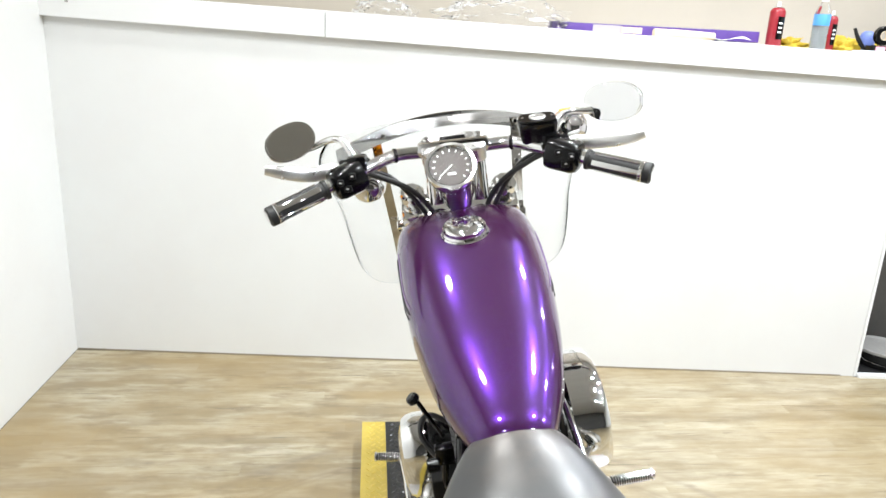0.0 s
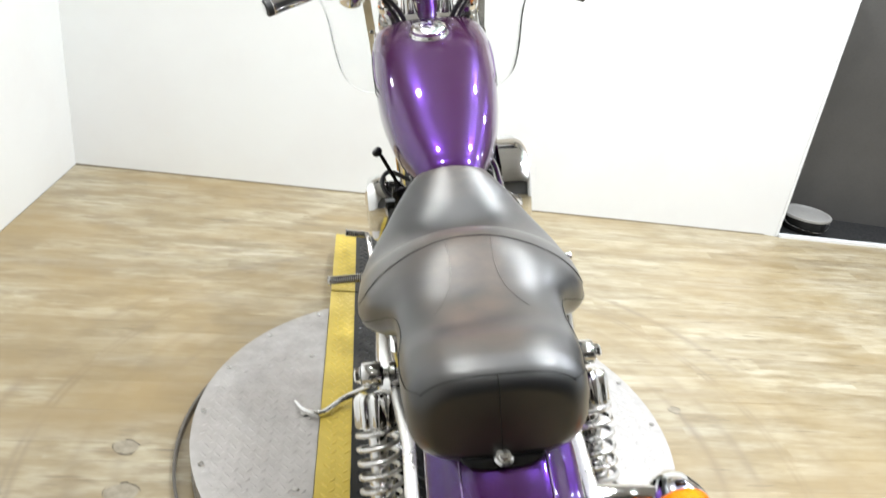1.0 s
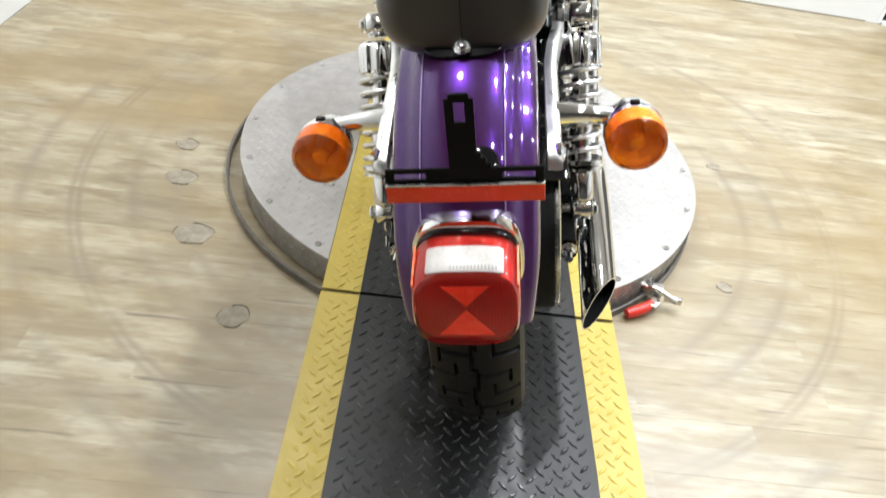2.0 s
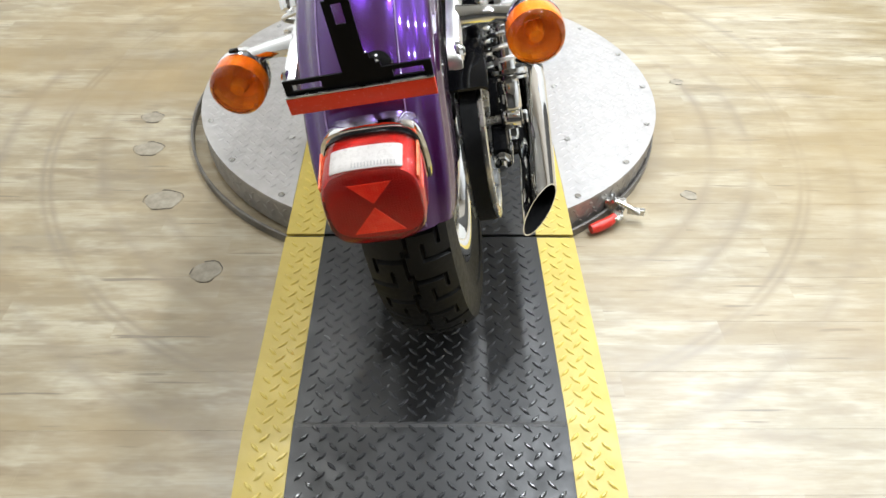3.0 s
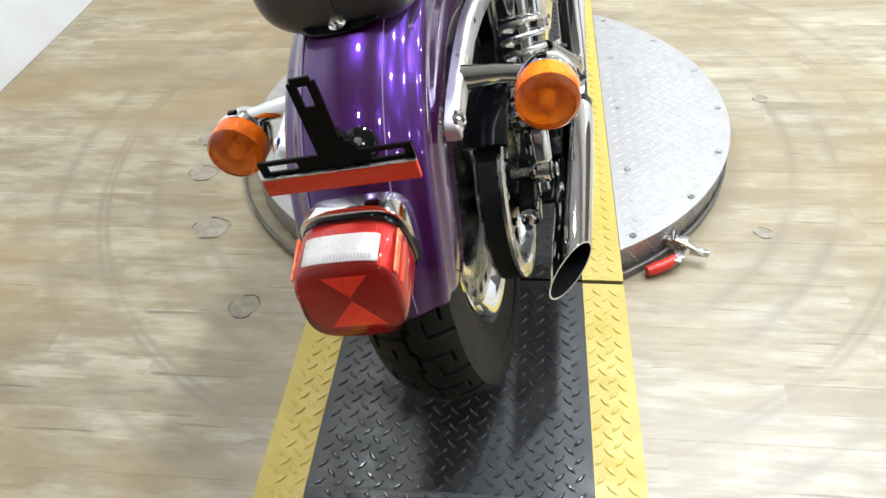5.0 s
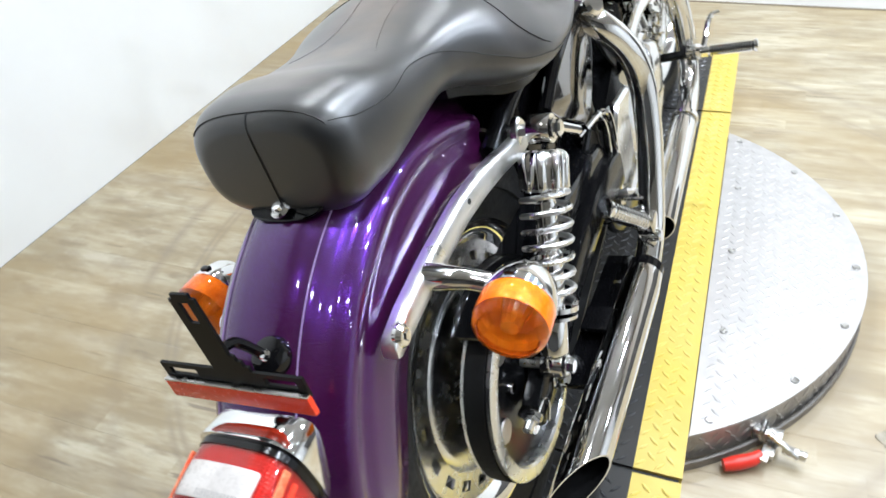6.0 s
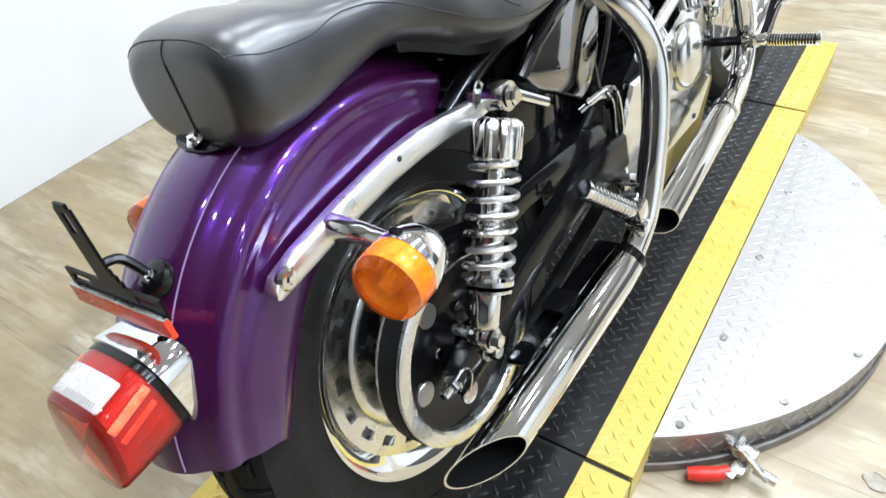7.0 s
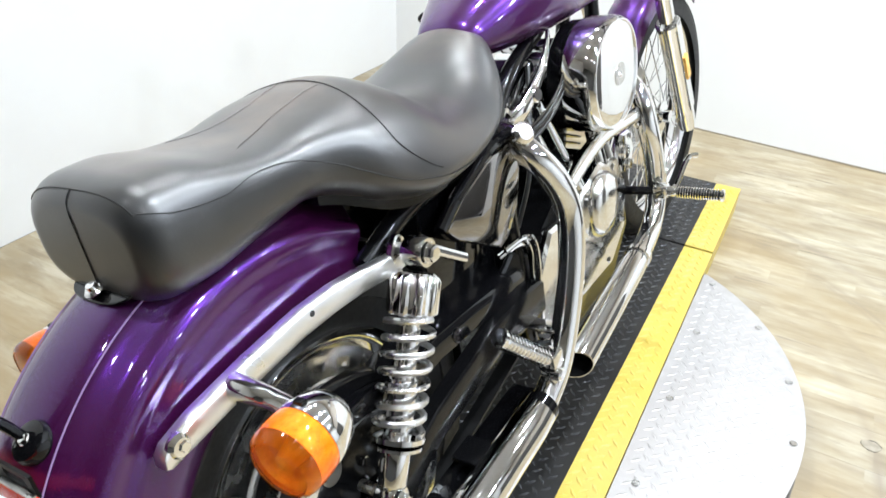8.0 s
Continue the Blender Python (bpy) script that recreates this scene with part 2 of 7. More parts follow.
PAINT = make_paint()
STRIPE = mat("pinstripe", (0.27, 0.18, 0.36), 0.3, 0.0, Coat_Weight=0.6)
AMBER = mat("amber_lens", (1.0, 0.31, 0.007), 0.05, 0.0, Transmission_Weight=0.94, IOR=1.22, Coat_Weight=0.5, Coat_Roughness=0.03)
AMBER_SIDE = worn(mat("amber_side_band"), (0.88, 0.36, 0.05), (0.66, 0.22, 0.025), 0.2, 0.35, 120, 260, 0.2, 0.9)
AMBER_CORE = worn(mat("amber_reflector", metal=0.2), (1.0, 0.64, 0.16), (0.86, 0.40, 0.07), 0.14, 0.26, 60, 200, 0.1, 0.8)
RED_LENS = mat("red_lens", (0.95, 0.095, 0.070), 0.05, 0.0, Transmission_Weight=0.93, IOR=1.20, Coat_Weight=0.8, Coat_Roughness=0.04)
RED_CORE = worn(mat("red_reflector", metal=0.1), (0.36, 0.019, 0.015), (0.25, 0.012, 0.010), 0.16, 0.3, 40, 260, 0.1, 0.7)
# brighter copy of the inner red, standing in for light caught by the facets
RED_GLINT = worn(mat("red_reflector_glint"), (1.0, 0.30, 0.14), (0.95, 0.12, 0.05), 0.15, 0.3, 90, 260, 0.2, 0.9)


def prismatic(m, scale):
    """Moulded prisms over the back of a lens."""
    n, l, p = nodes(m)
    vo = n.new("ShaderNodeTexVoronoi")
    vo.inputs["Scale"].default_value = scale
    vo.inputs["Randomness"].default_value = 0.35
    l.new(coords(m), vo.inputs["Vector"])
    bump(m, vo.outputs["Distance"], 0.35, 0.0015)


for m in (RED_CORE, RED_GLINT, AMBER_CORE):
    prismatic(m, 300)
RED_STRIP = worn(mat("red_reflex_strip"), (0.86, 0.050, 0.012), (0.74, 0.036, 0.010), 0.15, 0.3, 30, 300, 0.2)
CLEAR = mat("clear_plastic", (0.97, 0.98, 0.98), 0.015, 0.0, Transmission_Weight=1.0, IOR=1.35)
WHITE_LENS = worn(mat("frosted_window"), (0.58, 0.545, 0.515), (0.50, 0.46, 0.435), 0.22, 0.35, 40, 200, 0.05)
MIRROR = mat("mirror_glass", (0.9, 0.9, 0.9), 0.01, 1.0)
DIAL = mat("dial_face", (0.105, 0.095, 0.09), 0.9, 0.0, Specular_IOR_Level=0.05)
PRINT_WHITE = mat("white_print", (0.8, 0.8, 0.78), 0.5)
PRINT_DARK = mat("dark_print", (0.03, 0.03, 0.035), 0.5)


def make_plate(name, base, dark, rough, metal, rust):
    m = mat(name, base, rough, metal)
    n, l, p = nodes(m)
    v = coords(m, world_space=True)
    big, mid, fine = noise_tex(m, 4.5, 6, v), noise_tex(m, 26, 5, v), noise_tex(m, 180, 3, v)
    c = mix(m, to_range(m, mid, 0, 0.8, 0.35, 0.7), base, dark)
    c = mix(m, to_range(m, big, 0.0, 0.6, 0.5, 0.75), c, rust)
    c = mix(m, to_range(m, fine, 0.0, 0.35, 0.55, 0.8), c, dark)
    l.new(c, p.inputs["Base Color"])
    l.new(to_range(m, mid, rough * 0.8, rough * 1.3), p.inputs["Roughness"])
    bump(m, fine, 0.08, 0.001)
    return m


PLATE = make_plate("diamond_steel", (0.48, 0.462, 0.447), (0.385, 0.362, 0.347), 0.42, 0.45, (0.445, 0.412, 0.39))
PLATE_EDGE = make_plate("worn_steel_edge", (0.46, 0.44, 0.41), (0.30, 0.28, 0.26), 0.4, 0.7, (0.34, 0.29, 0.24))
YELLOW = make_plate("yellow_paint", (0.585, 0.44, 0.075), (0.505, 0.375, 0.060), 0.38, 0.0, (0.60, 0.46, 0.13))
DECK = make_plate("dark_deck_paint", (0.014, 0.0136, 0.0132), (0.009, 0.0088, 0.0086), 0.34, 0.0, (0.030, 0.026, 0.022))
DECK.node_tree.nodes["Principled BSDF"].inputs["Specular IOR Level"].default_value = 0.38
DECK_LUG = make_plate("worn_deck_lug", (0.062, 0.062, 0.065), (0.030, 0.030, 0.032), 0.24, 0.35, (0.09, 0.087, 0.08))
YELLOW_LUG = make_plate("worn_yellow_lug", (0.69, 0.53, 0.11), (0.61, 0.46, 0.075), 0.32, 0.0, (0.74, 0.62, 0.26))
POWDER = mat("black_powder_coat", (0.004, 0.004, 0.004), 0.34, 0.0, Specular_IOR_Level=0.10)
WORN_LINE = make_plate("worn_bend", (0.11, 0.108, 0.105), (0.04, 0.04, 0.041), 0.3, 0.3, (0.15, 0.145, 0.135))
GASKET = mat("dark_gap", (0.02, 0.02, 0.02), 0.8)
RED_GRIP = worn(mat("red_vinyl_grip"), (0.66, 0.035, 0.02), (0.55, 0.025, 0.015), 0.3, 0.45, 30, 200, 0.08)


# ---- shapes ----
def mesh(name, verts, faces, smooth=35):
    me = bpy.data.meshes.new(name)
    me.from_pydata([tuple(v) for v in verts], [], faces)
    b = bmesh.new()
    b.from_mesh(me)
    bmesh.ops.recalc_face_normals(b, faces=b.faces)
    b.to_mesh(me)
    b.free()
    if smooth:
        me.shade_smooth()
        me.set_sharp_from_angle(angle=radians(smooth))
    return me


def part(name, shape, material, parent=None, label="", smooth=35):
    """One mesh object, from (verts, faces), under a thing or a part."""
    me = mesh(name, *shape, smooth=smooth)
    me.materials.append(material)
    ob = new(name, me)
    ob.parent = parent
    return tagged(ob, label)


def thing(name, label, category, m=None, group="", kind=""):
    ob = new(name)
    ob.empty_display_size = 0.05
    if m is not None:
        ob.matrix_basis = m
    return tagged(ob, label, category, group, kind)


def solid(name, shape, material, label, category, group="", kind="", smooth=35):
    return tagged(part(name, shape, material, None, "", smooth), label, category, group, kind)


def join(*shapes):
    V, F = [], []
    for v, f in shapes:
        k = len(V)
        V += [tuple(p) for p in v]
        F += [[i + k for i in q] for q in f]
    return V, F


def moved(shape, m):
    return [m @ Vector(v) for v in shape[0]], shape[1]


def loft(rings, closed=True, caps=True):
    n = len(rings[0])
    V = [tuple(p) for r in rings for p in r]
    F = []
    for k in range(len(rings) - 1):
        for i in range(n if closed else n - 1):
            a, b = k * n + i, k * n + (i + 1) % n
            F.append([a, b, b + n, a + n])
    if caps:
        F.append(list(range(n))[::-1])
        F.append([len(V) - n + i for i in range(n)])
    return V, F


def smooth_path(pts, steps=6):
    """A Catmull-Rom line through the points."""
    P = [Vector(p) for p in pts]
    if len(P) < 3 or steps < 2:
        return P
    P = [2 * P[0] - P[1]] + P + [2 * P[-1] - P[-2]]
    out = []
    for i in range(1, len(P) - 2):
        a, b, c, d = P[i - 1:i + 3]
        for s in range(steps):
            t = s / steps
            out.append(0.5 * (2 * b + (c - a) * t + (2 * a - 5 * b + 4 * c - d) * t * t + (3 * b - a - 3 * c + d) * t ** 3))
    out.append(P[-2])
    return out


def tube(pts, r, n=12, steps=6, caps=True, flat=1.0, up=None):
    """A round bar along a line; r may be a list, one for each given point; flat squeezes it across."""
    P = smooth_path(pts, steps)
    if isinstance(r, (int, float)):
        R = [r] * len(P)
    else:
        R = [float(np.interp(i / (len(P) - 1) * (len(r) - 1), range(len(r)), r)) for i in range(len(P))]
    rings, side = [], None
    for i, p in enumerate(P):
        d = (P[min(i + 1, len(P) - 1)] - P[max(i - 1, 0)]).normalized()
        if side is None:
            ref = Vector(up) if up else (Vector((0, 0, 1)) if abs(d.z) < 0.9 else Vector((1, 0, 0)))
            side = d.cross(ref).normalized()
        side = (side - d * side.dot(d)).normalized()
        over = side.cross(d)
        rings.append([p + R[i] * (math.cos(a) * side * flat + math.sin(a) * over) for a in (2 * math.pi * k / n for k in range(n))])
    return loft(rings, True, caps)


def lathe(profile, origin=(0, 0, 0), axis=(1, 0, 0), n=48, arc=None):
    """A profile of (radius, distance along the axis) turned round the axis."""
    q = Vector(axis).normalized().to_track_quat("Z", "Y")
    o = Vector(origin)
    a0, a1 = arc or (0, 2 * math.pi)
    full = arc is None
    angles = [a0 + (a1 - a0) * k / n for k in range(n if full else n + 1)]
    rings = [[o + q @ Vector((r * math.cos(a), r * math.sin(a), h)) for r, h in profile] for a in angles]
    m = len(profile)
    V = [tuple(p) for r in rings for p in r]
    F = []
    for k in range(n):
        for i in range(m - 1):
            a, b = k * m + i, ((k + 1) % len(rings)) * m + i
            F.append([a, b, b + 1, a + 1])
    return V, F


def disc(r, h, origin, axis, n=32, edge=0.0015):
    """A turned plate with softened rims, closed at both ends."""
    e = min(edge, h * 0.4, r * 0.4)
    return lathe([(1e-5, 0), (r - e, 0), (r, e), (r, h - e), (r - e, h), (1e-5, h)], origin, axis, n)


def box(c, size, bevel=0.003, m=None):
    """A block with softened edges round c."""
    b = bmesh.new()
    bmesh.ops.create_cube(b, size=1, matrix=Matrix.Diagonal((*size, 1)))
    if bevel:
        bmesh.ops.bevel(b, geom=b.edges[:], offset=min(bevel, min(size) * 0.45), segments=2, profile=0.6, affect="EDGES")
    t = (m or Matrix()) if m else Matrix()
    V = [Vector(c) + t.to_3x3() @ v.co for v in b.verts]
    b.verts.index_update()
    F = [[v.index for v in f.verts] for f in b.faces]
    b.free()
    return V, F


def slab(poly, depth, origin, u, v, bevel=0.0015):
    """A flat outline in the axes u, v, thick along u x v, with softened rims."""
    u, v = Vector(u).normalized(), Vector(v).normalized()
    w = u.cross(v)
    o = Vector(origin)
    cx, cy = sum(p[0] for p in poly) / len(poly), sum(p[1] for p in poly) / len(poly)

    def ring(h, inset):
        out = []
        for x, y in poly:
            d = math.hypot(x - cx, y - cy) or 1
            out.append(o + u * (x - (x - cx) / d * inset) + v * (y - (y - cy) / d * inset) + w * h)
        return out
    e = min(bevel, depth * 0.4)
    return loft([ring(0, e), ring(e, 0), ring(depth - e, 0), ring(depth, e)])


def oval(a, b, n=32, power=2.0):
    out = []
    for k in range(n):
        t = 2 * math.pi * k / n
        c, s = math.cos(t), math.sin(t)
        out.append((a * math.copysign(abs(c) ** (2 / power), c), b * math.copysign(abs(s) ** (2 / power), s)))
    return out


def dome(poly, origin, u, v, profile):
    """A bulged cover: the outline in the axes u, v, shrunk and lifted by the profile of (scale, height)."""
    u, v = Vector(u).normalized(), Vector(v).normalized()
    w, o = u.cross(v), Vector(origin)
    return loft([[o + u * (x * s) + v * (y * s) + w * h for x, y in poly] for s, h in profile])


def grid_plate(xs, zs, keep, thick):
    """A flat plate in x, z out of grid cells, with the cells that keep() refuses left open."""
    V, F, at = [], [], {}

    def vert(i, k, side):
        if (i, k, side) not in at:
            at[i, k, side] = len(V)
            V.append((xs[i], side * thick / 2, zs[k]))
        return at[i, k, side]
    cells = {(i, k) for i in range(len(xs) - 1) for k in range(len(zs) - 1) if keep((xs[i] + xs[i + 1]) / 2, (zs[k] + zs[k + 1]) / 2)}
    for i, k in cells:
        for s in (-1, 1):
            F.append([vert(i, k, s), vert(i + 1, k, s), vert(i + 1, k + 1, s), vert(i, k + 1, s)])
        for di, dk, a, b in ((-1, 0, (i, k), (i, k + 1)), (1, 0, (i + 1, k), (i + 1, k + 1)), (0, -1, (i, k), (i + 1, k)), (0, 1, (i, k + 1), (i + 1, k + 1))):
            if (i + di, k + dk) not in cells:
                F.append([vert(*a, -1), vert(*b, -1), vert(*b, 1), vert(*a, 1)])
    return V, F


def coil(a, b, r, wire, turns, n=18):
    a, b = Vector(a), Vector(b)
    q = (b - a).normalized().to_track_quat("Z", "Y")
    L = (b - a).length
    P = []
    for i in range(int(turns * n) + 1):
        t = 2 * math.pi * i / n
        P.append(a + q @ Vector((r * math.cos(t), r * math.sin(t), L * i / (turns * n))))
    return tube(P, wire, 8, 1)


def bolt(name, at, axis, r, h, parent, material=None):
    return part(name, join(lathe([(1e-5, 0), (r, 0), (r, h * 0.75), (r * 0.8, h), (1e-5, h)], at, axis, 6),
                           disc(r * 1.25, h * 0.2, at, axis, 16, 0.0004)), material or CHROME, parent, smooth=25)


def curve(keys):
    """A smooth function through (place, value) keys."""
    xs, ys = [k[0] for k in keys], [k[1] for k in keys]

    def f(x):
        x = min(max(x, xs[0]), xs[-1])
        i = max(0, min(len(xs) - 2, int(np.searchsorted(xs, x)) - 1))
        def slope(j):
            if j in (0, len(xs) - 1):
                k = min(j, len(xs) - 2)
                return (ys[k + 1] - ys[k]) / (xs[k + 1] - xs[k])
            return (ys[j + 1] - ys[j - 1]) / (xs[j + 1] - xs[j - 1])
        h = xs[i + 1] - xs[i]
        t = (x - xs[i]) / h
        return ((2 * t ** 3 - 3 * t * t + 1) * ys[i] + (t ** 3 - 2 * t * t + t) * h * slope(i)
                + (3 * t * t - 2 * t ** 3) * ys[i + 1] + (t ** 3 - t * t) * h * slope(i + 1))
    return f


# ---- the room ----
LEFT, RIGHT, REAR = -1.56, 4.6, -4.7
A, B = Vector((-1.56, 1.888, 0)), Vector((1.917, 1.631, 0))   # foot of the half wall
ALONG = (B - A).normalized()
BACK = Vector((-ALONG.y, ALONG.x, 0))                          # away from the room
WALL_TOP = 1.395


def wall_box(p, q, z0, z1, thick, material, name, label, bevel=0.0):
    """An upright slab whose front foot runs from p to q, thick to the left of that line."""
    p, q = Vector(p), Vector(q)
    d = (q - p).normalized()
    nrm = Vector((-d.y, d.x, 0)) * thick
    ring = [p, q, q + nrm, p + nrm]
    shape = loft([[Vector((v.x, v.y, z)) for v in ring] for z in (z0, z1)])
    return solid(name, shape, material, label, "wall", kind="structure", smooth=0)


wall_box((LEFT, REAR, 0), (LEFT, 2.6, 0), 0, CEILING, 0.12, WALL, "wall_west", "plain white full-height wall beside the turntable")
# the east and south walls are out of view, added and toned for reflections
wall_box((RIGHT, 2.6, 0), (RIGHT, REAR, 0), 0, CEILING, 0.12, WALL, "wall_east", "unseen white wall added to close the room and reflect light")
wall_box((RIGHT, REAR, 0), (LEFT, REAR, 0), 0, CEILING, 0.12, FAR_WALL, "wall_south", "unseen dark grey wall added to close the room and darken reflections")
FAR = A + BACK * 0.62
wall_box(FAR - ALONG * 0.05, FAR + ALONG * 6.2, WALL_TOP - 0.02, CEILING, 0.12, BEIGE, "wall_beige", "beige painted wall above the white half wall")
solid("ceiling", loft([[(LEFT, REAR, z), (RIGHT, REAR, z), (RIGHT, 2.7, z), (LEFT, 2.7, z)] for z in (CEILING, CEILING + 0.1)]),
      CEIL, "grey ceiling with round spot lamps", "ceiling", kind="structure", smooth=0)


def along_wall(s, out, z):
    """A place s metres along the half wall, out metres in front of it, at the height z."""
    p = A + ALONG * s - BACK * out
    return Vector((p.x, p.y, z + (0.081 - 0.025 * s if z > 1.2 else 0)))


WALL_LEN = (B - A).length


def strip(s0, s1, out0, out1, z0, z1):
    return loft([[along_wall(s0, out0, z), along_wall(s1, out0, z), along_wall(s1, out1, z), along_wall(s0, out1, z)] for z in (z0, z1)])


solid("wall_north", strip(0.0, WALL_LEN, 0.0, -0.12, 0.0, WALL_TOP), WALL, "smooth white half wall behind the turntable", "wall", kind="structure", smooth=0)
ledge = thing("ledge", "white board capping the half wall, with a lip", "ledge", kind="structure")
part("shelf_board", strip(0.003, WALL_LEN + 0.03, 0.012, -0.60, WALL_TOP + 0.001, WALL_TOP + 0.018), TRIM, ledge, smooth=0)
for s0, s1 in ((0.003, 1.085), (1.088, WALL_LEN + 0.03)):
    low = lambda s: WALL_TOP - 0.080
    part("lip", loft([[along_wall(s, 0.03, low(s)), along_wall(s, 0.001, low(s)), along_wall(s, 0.001, WALL_TOP + 0.014), along_wall(s, 0.03, WALL_TOP + 0.014)] for s in (s0, s1)]), TRIM, ledge, smooth=0)
part("screw_head", disc(0.007, 0.002, along_wall(0.11, 0.0315, WALL_TOP - 0.02), -BACK, 12), STEEL, ledge)
solid("trim", strip(0.003, WALL_LEN - 0.06, 0.004, 0.0005, 0.0, 0.006), JOINT, "thin dark gap along the foot of the wall", "trim", kind="structure", smooth=0)
solid("wall_end", strip(WALL_LEN + 0.001, WALL_LEN + 0.014, 0.003, -0.123, 0.0, WALL_TOP - 0.002), TRIM, "white end board of the half wall", "trim", kind="structure", smooth=0)
# the passage beside the half wall
solid("threshold", strip(WALL_LEN + 0.016, WALL_LEN + 2.4, 0.02, -0.012, 0.0, 0.014), TRIM, "white threshold strip in front of the dark passage", "trim", kind="structure", smooth=0)
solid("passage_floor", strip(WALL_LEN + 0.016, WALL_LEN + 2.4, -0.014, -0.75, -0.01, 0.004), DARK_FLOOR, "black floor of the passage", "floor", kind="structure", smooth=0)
p0, p1 = A + ALONG * (WALL_LEN + 2.4) + BACK * 0.02, A + ALONG * (WALL_LEN - 0.6) + BACK * 0.42
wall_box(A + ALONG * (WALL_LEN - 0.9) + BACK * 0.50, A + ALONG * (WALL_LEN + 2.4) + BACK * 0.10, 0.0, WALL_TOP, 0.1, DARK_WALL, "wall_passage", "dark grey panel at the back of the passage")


def bucket():
    c = along_wall(WALL_LEN + 0.215, -0.150, 0.005)
    b = thing("bucket", "black plastic bucket with a grey lid in the dark passage", "bucket", Matrix.Translation(c) @ Matrix.Diagonal((0.95, 0.95, 0.62, 1)))
    part("body", lathe([(1e-5, 0), (0.105, 0), (0.11, 0.004), (0.122, 0.12), (0.126, 0.122), (0.126, 0.128), (0.1, 0.128)], axis=(0, 0, 1), n=40), MATT_BLACK, b)
    part("lid", lathe([(0.131, 0.118), (0.134, 0.122), (0.134, 0.138), (0.130, 0.143), (0.118, 0.143), (0.114, 0.136), (1e-5, 0.136)], axis=(0, 0, 1), n=40),
         worn(mat("grey_lid"), (0.30, 0.29, 0.27), (0.22, 0.21, 0.2), 0.4, 0.6, 14), b, "dusty grey lid")
    part("handle", tube([(-0.13, 0.0, 0.11), (-0.12, -0.06, 0.06), (0, -0.138, 0.04), (0.12, -0.06, 0.06), (0.13, 0, 0.11)], 0.0022, 6), STEEL, b)


bucket()

# ---- ceiling spots ----
for x, y, w, tint in LAMPS:
    spot = thing("ceiling_light", "round white ceiling spot lamp, lit", "lamp", Matrix.Translation((x, y, CEILING)), "ceiling spots")
    part("housing", lathe([(0.085, 0.0), (0.085, -0.035), (0.08, -0.04), (0.066, -0.04), (0.064, -0.012), (1e-5, -0.012)], axis=(0, 0, 1), n=28), TRIM, spot)
    lamp = bpy.data.lights.new("bulb", "AREA")
    lamp.shape, lamp.size, lamp.energy, lamp.color = "DISK", 0.125, w * LAMP_GAIN, tint
    bulb = new("bulb", lamp)
    bulb.parent = spot
    bulb.location = (0, 0, -0.03)

# ---- turntable ----
TOP, DISC_R = 0.082, 0.615
HALF, EDGE = 0.305, 0.225     # half width of the deck, and of its dark middle


def lug(x, y, z, turn, L=0.0128, W=0.0033, H=0.0026, tilt=0.0):
    c, s = math.cos(turn), math.sin(turn)
    out = []
    for k, h in ((1.0, 0.0), (0.45, H)):
        for a, b in ((-L * k, 0), (-L * 0.35 * k, -W * k), (L * 0.35 * k, -W * k), (L * k, 0), (L * 0.35 * k, W * k), (-L * 0.35 * k, W * k)):
            dx, dy = a * c - b * s, a * s + b * c
            out.append((x + dx, y + dy, z + h + tilt * dy))
    return out


LUG_FACES = [[i, (i + 1) % 6, 6 + (i + 1) % 6, 6 + i] for i in range(6)] + [[6, 7, 8, 9, 10, 11]]


def lugs(places, tilt=0.0, high=0.0024):
    V, F = [], []
    for x, y, z, turn in places:
        k = len(V)
        V += lug(x, y, z, turn, H=high, tilt=tilt)
        F += [[i + k for i in f] for f in LUG_FACES]
    return V, F


PITCH = 0.0222


def grid(x0, x1, y0, y1, z=lambda y: TOP, keep=lambda x, y: True):
    out = []
    q = PITCH / math.sqrt(2)
    # rows run slantwise; lugs lie along and across them by turns
    for m in range(math.floor(x0 / q), math.ceil(x1 / q) + 1):
        for n in range(math.floor(y0 / q), math.ceil(y1 / q) + 1):
            if (m + n) % 2:
                continue
            i, j = (m + n) // 2, (n - m) // 2
            x, y = m * q, n * q
            if x0 + 0.008 < x < x1 - 0.008 and y0 + 0.009 < y < y1 - 0.009 and keep(x, y):
                out.append((x, y, z(y), radians(45 if (i + j) % 2 else -45)))
    return out


turntable = thing("turntable", "round steel diamond-plate turntable standing on the floor", "turntable")
for sgn, nm in ((-1, "disc_half"), (1, "disc_half")):
    a0 = math.asin(0.307 / DISC_R)
    arc = [(-math.pi / 2 + a0) + (math.pi - 2 * a0) * k / 48 for k in range(49)]
    ring = [(sgn * DISC_R * math.cos(a), DISC_R * math.sin(a)) for a in arc]
    ring = [(sgn * 0.307, -DISC_R * math.cos(a0))] + ring[0:] + [(sgn * 0.307, DISC_R * math.cos(a0))]
    half = part(nm, loft([[(x, y, z) for x, y in ring] for z in (TOP - 0.006, TOP)]), PLATE, turntable, smooth=0)
    part("tread", lugs(grid(-0.62, 0.62, -0.62, 0.62, keep=lambda x, y: math.hypot(x, y) < DISC_R - 0.02 and sgn * x > 0.320), high=0.0012), PLATE, half, smooth=0)["kind"] = "stuff"
    for k in range(7):
        a = -math.pi / 2 + a0 + 0.08 + (math.pi - 2 * a0 - 0.16) * k / 6
        part("bolt", disc(0.008, 0.003, (sgn * 0.594 * math.cos(a), 0.594 * math.sin(a), TOP), (0, 0, 1), 12, 0.001), STEEL, half)
    for k in range(3):
        part("bolt", disc(0.008, 0.003, (sgn * 0.345, -0.26 + 0.26 * k, TOP), (0, 0, 1), 12, 0.001), STEEL, half)
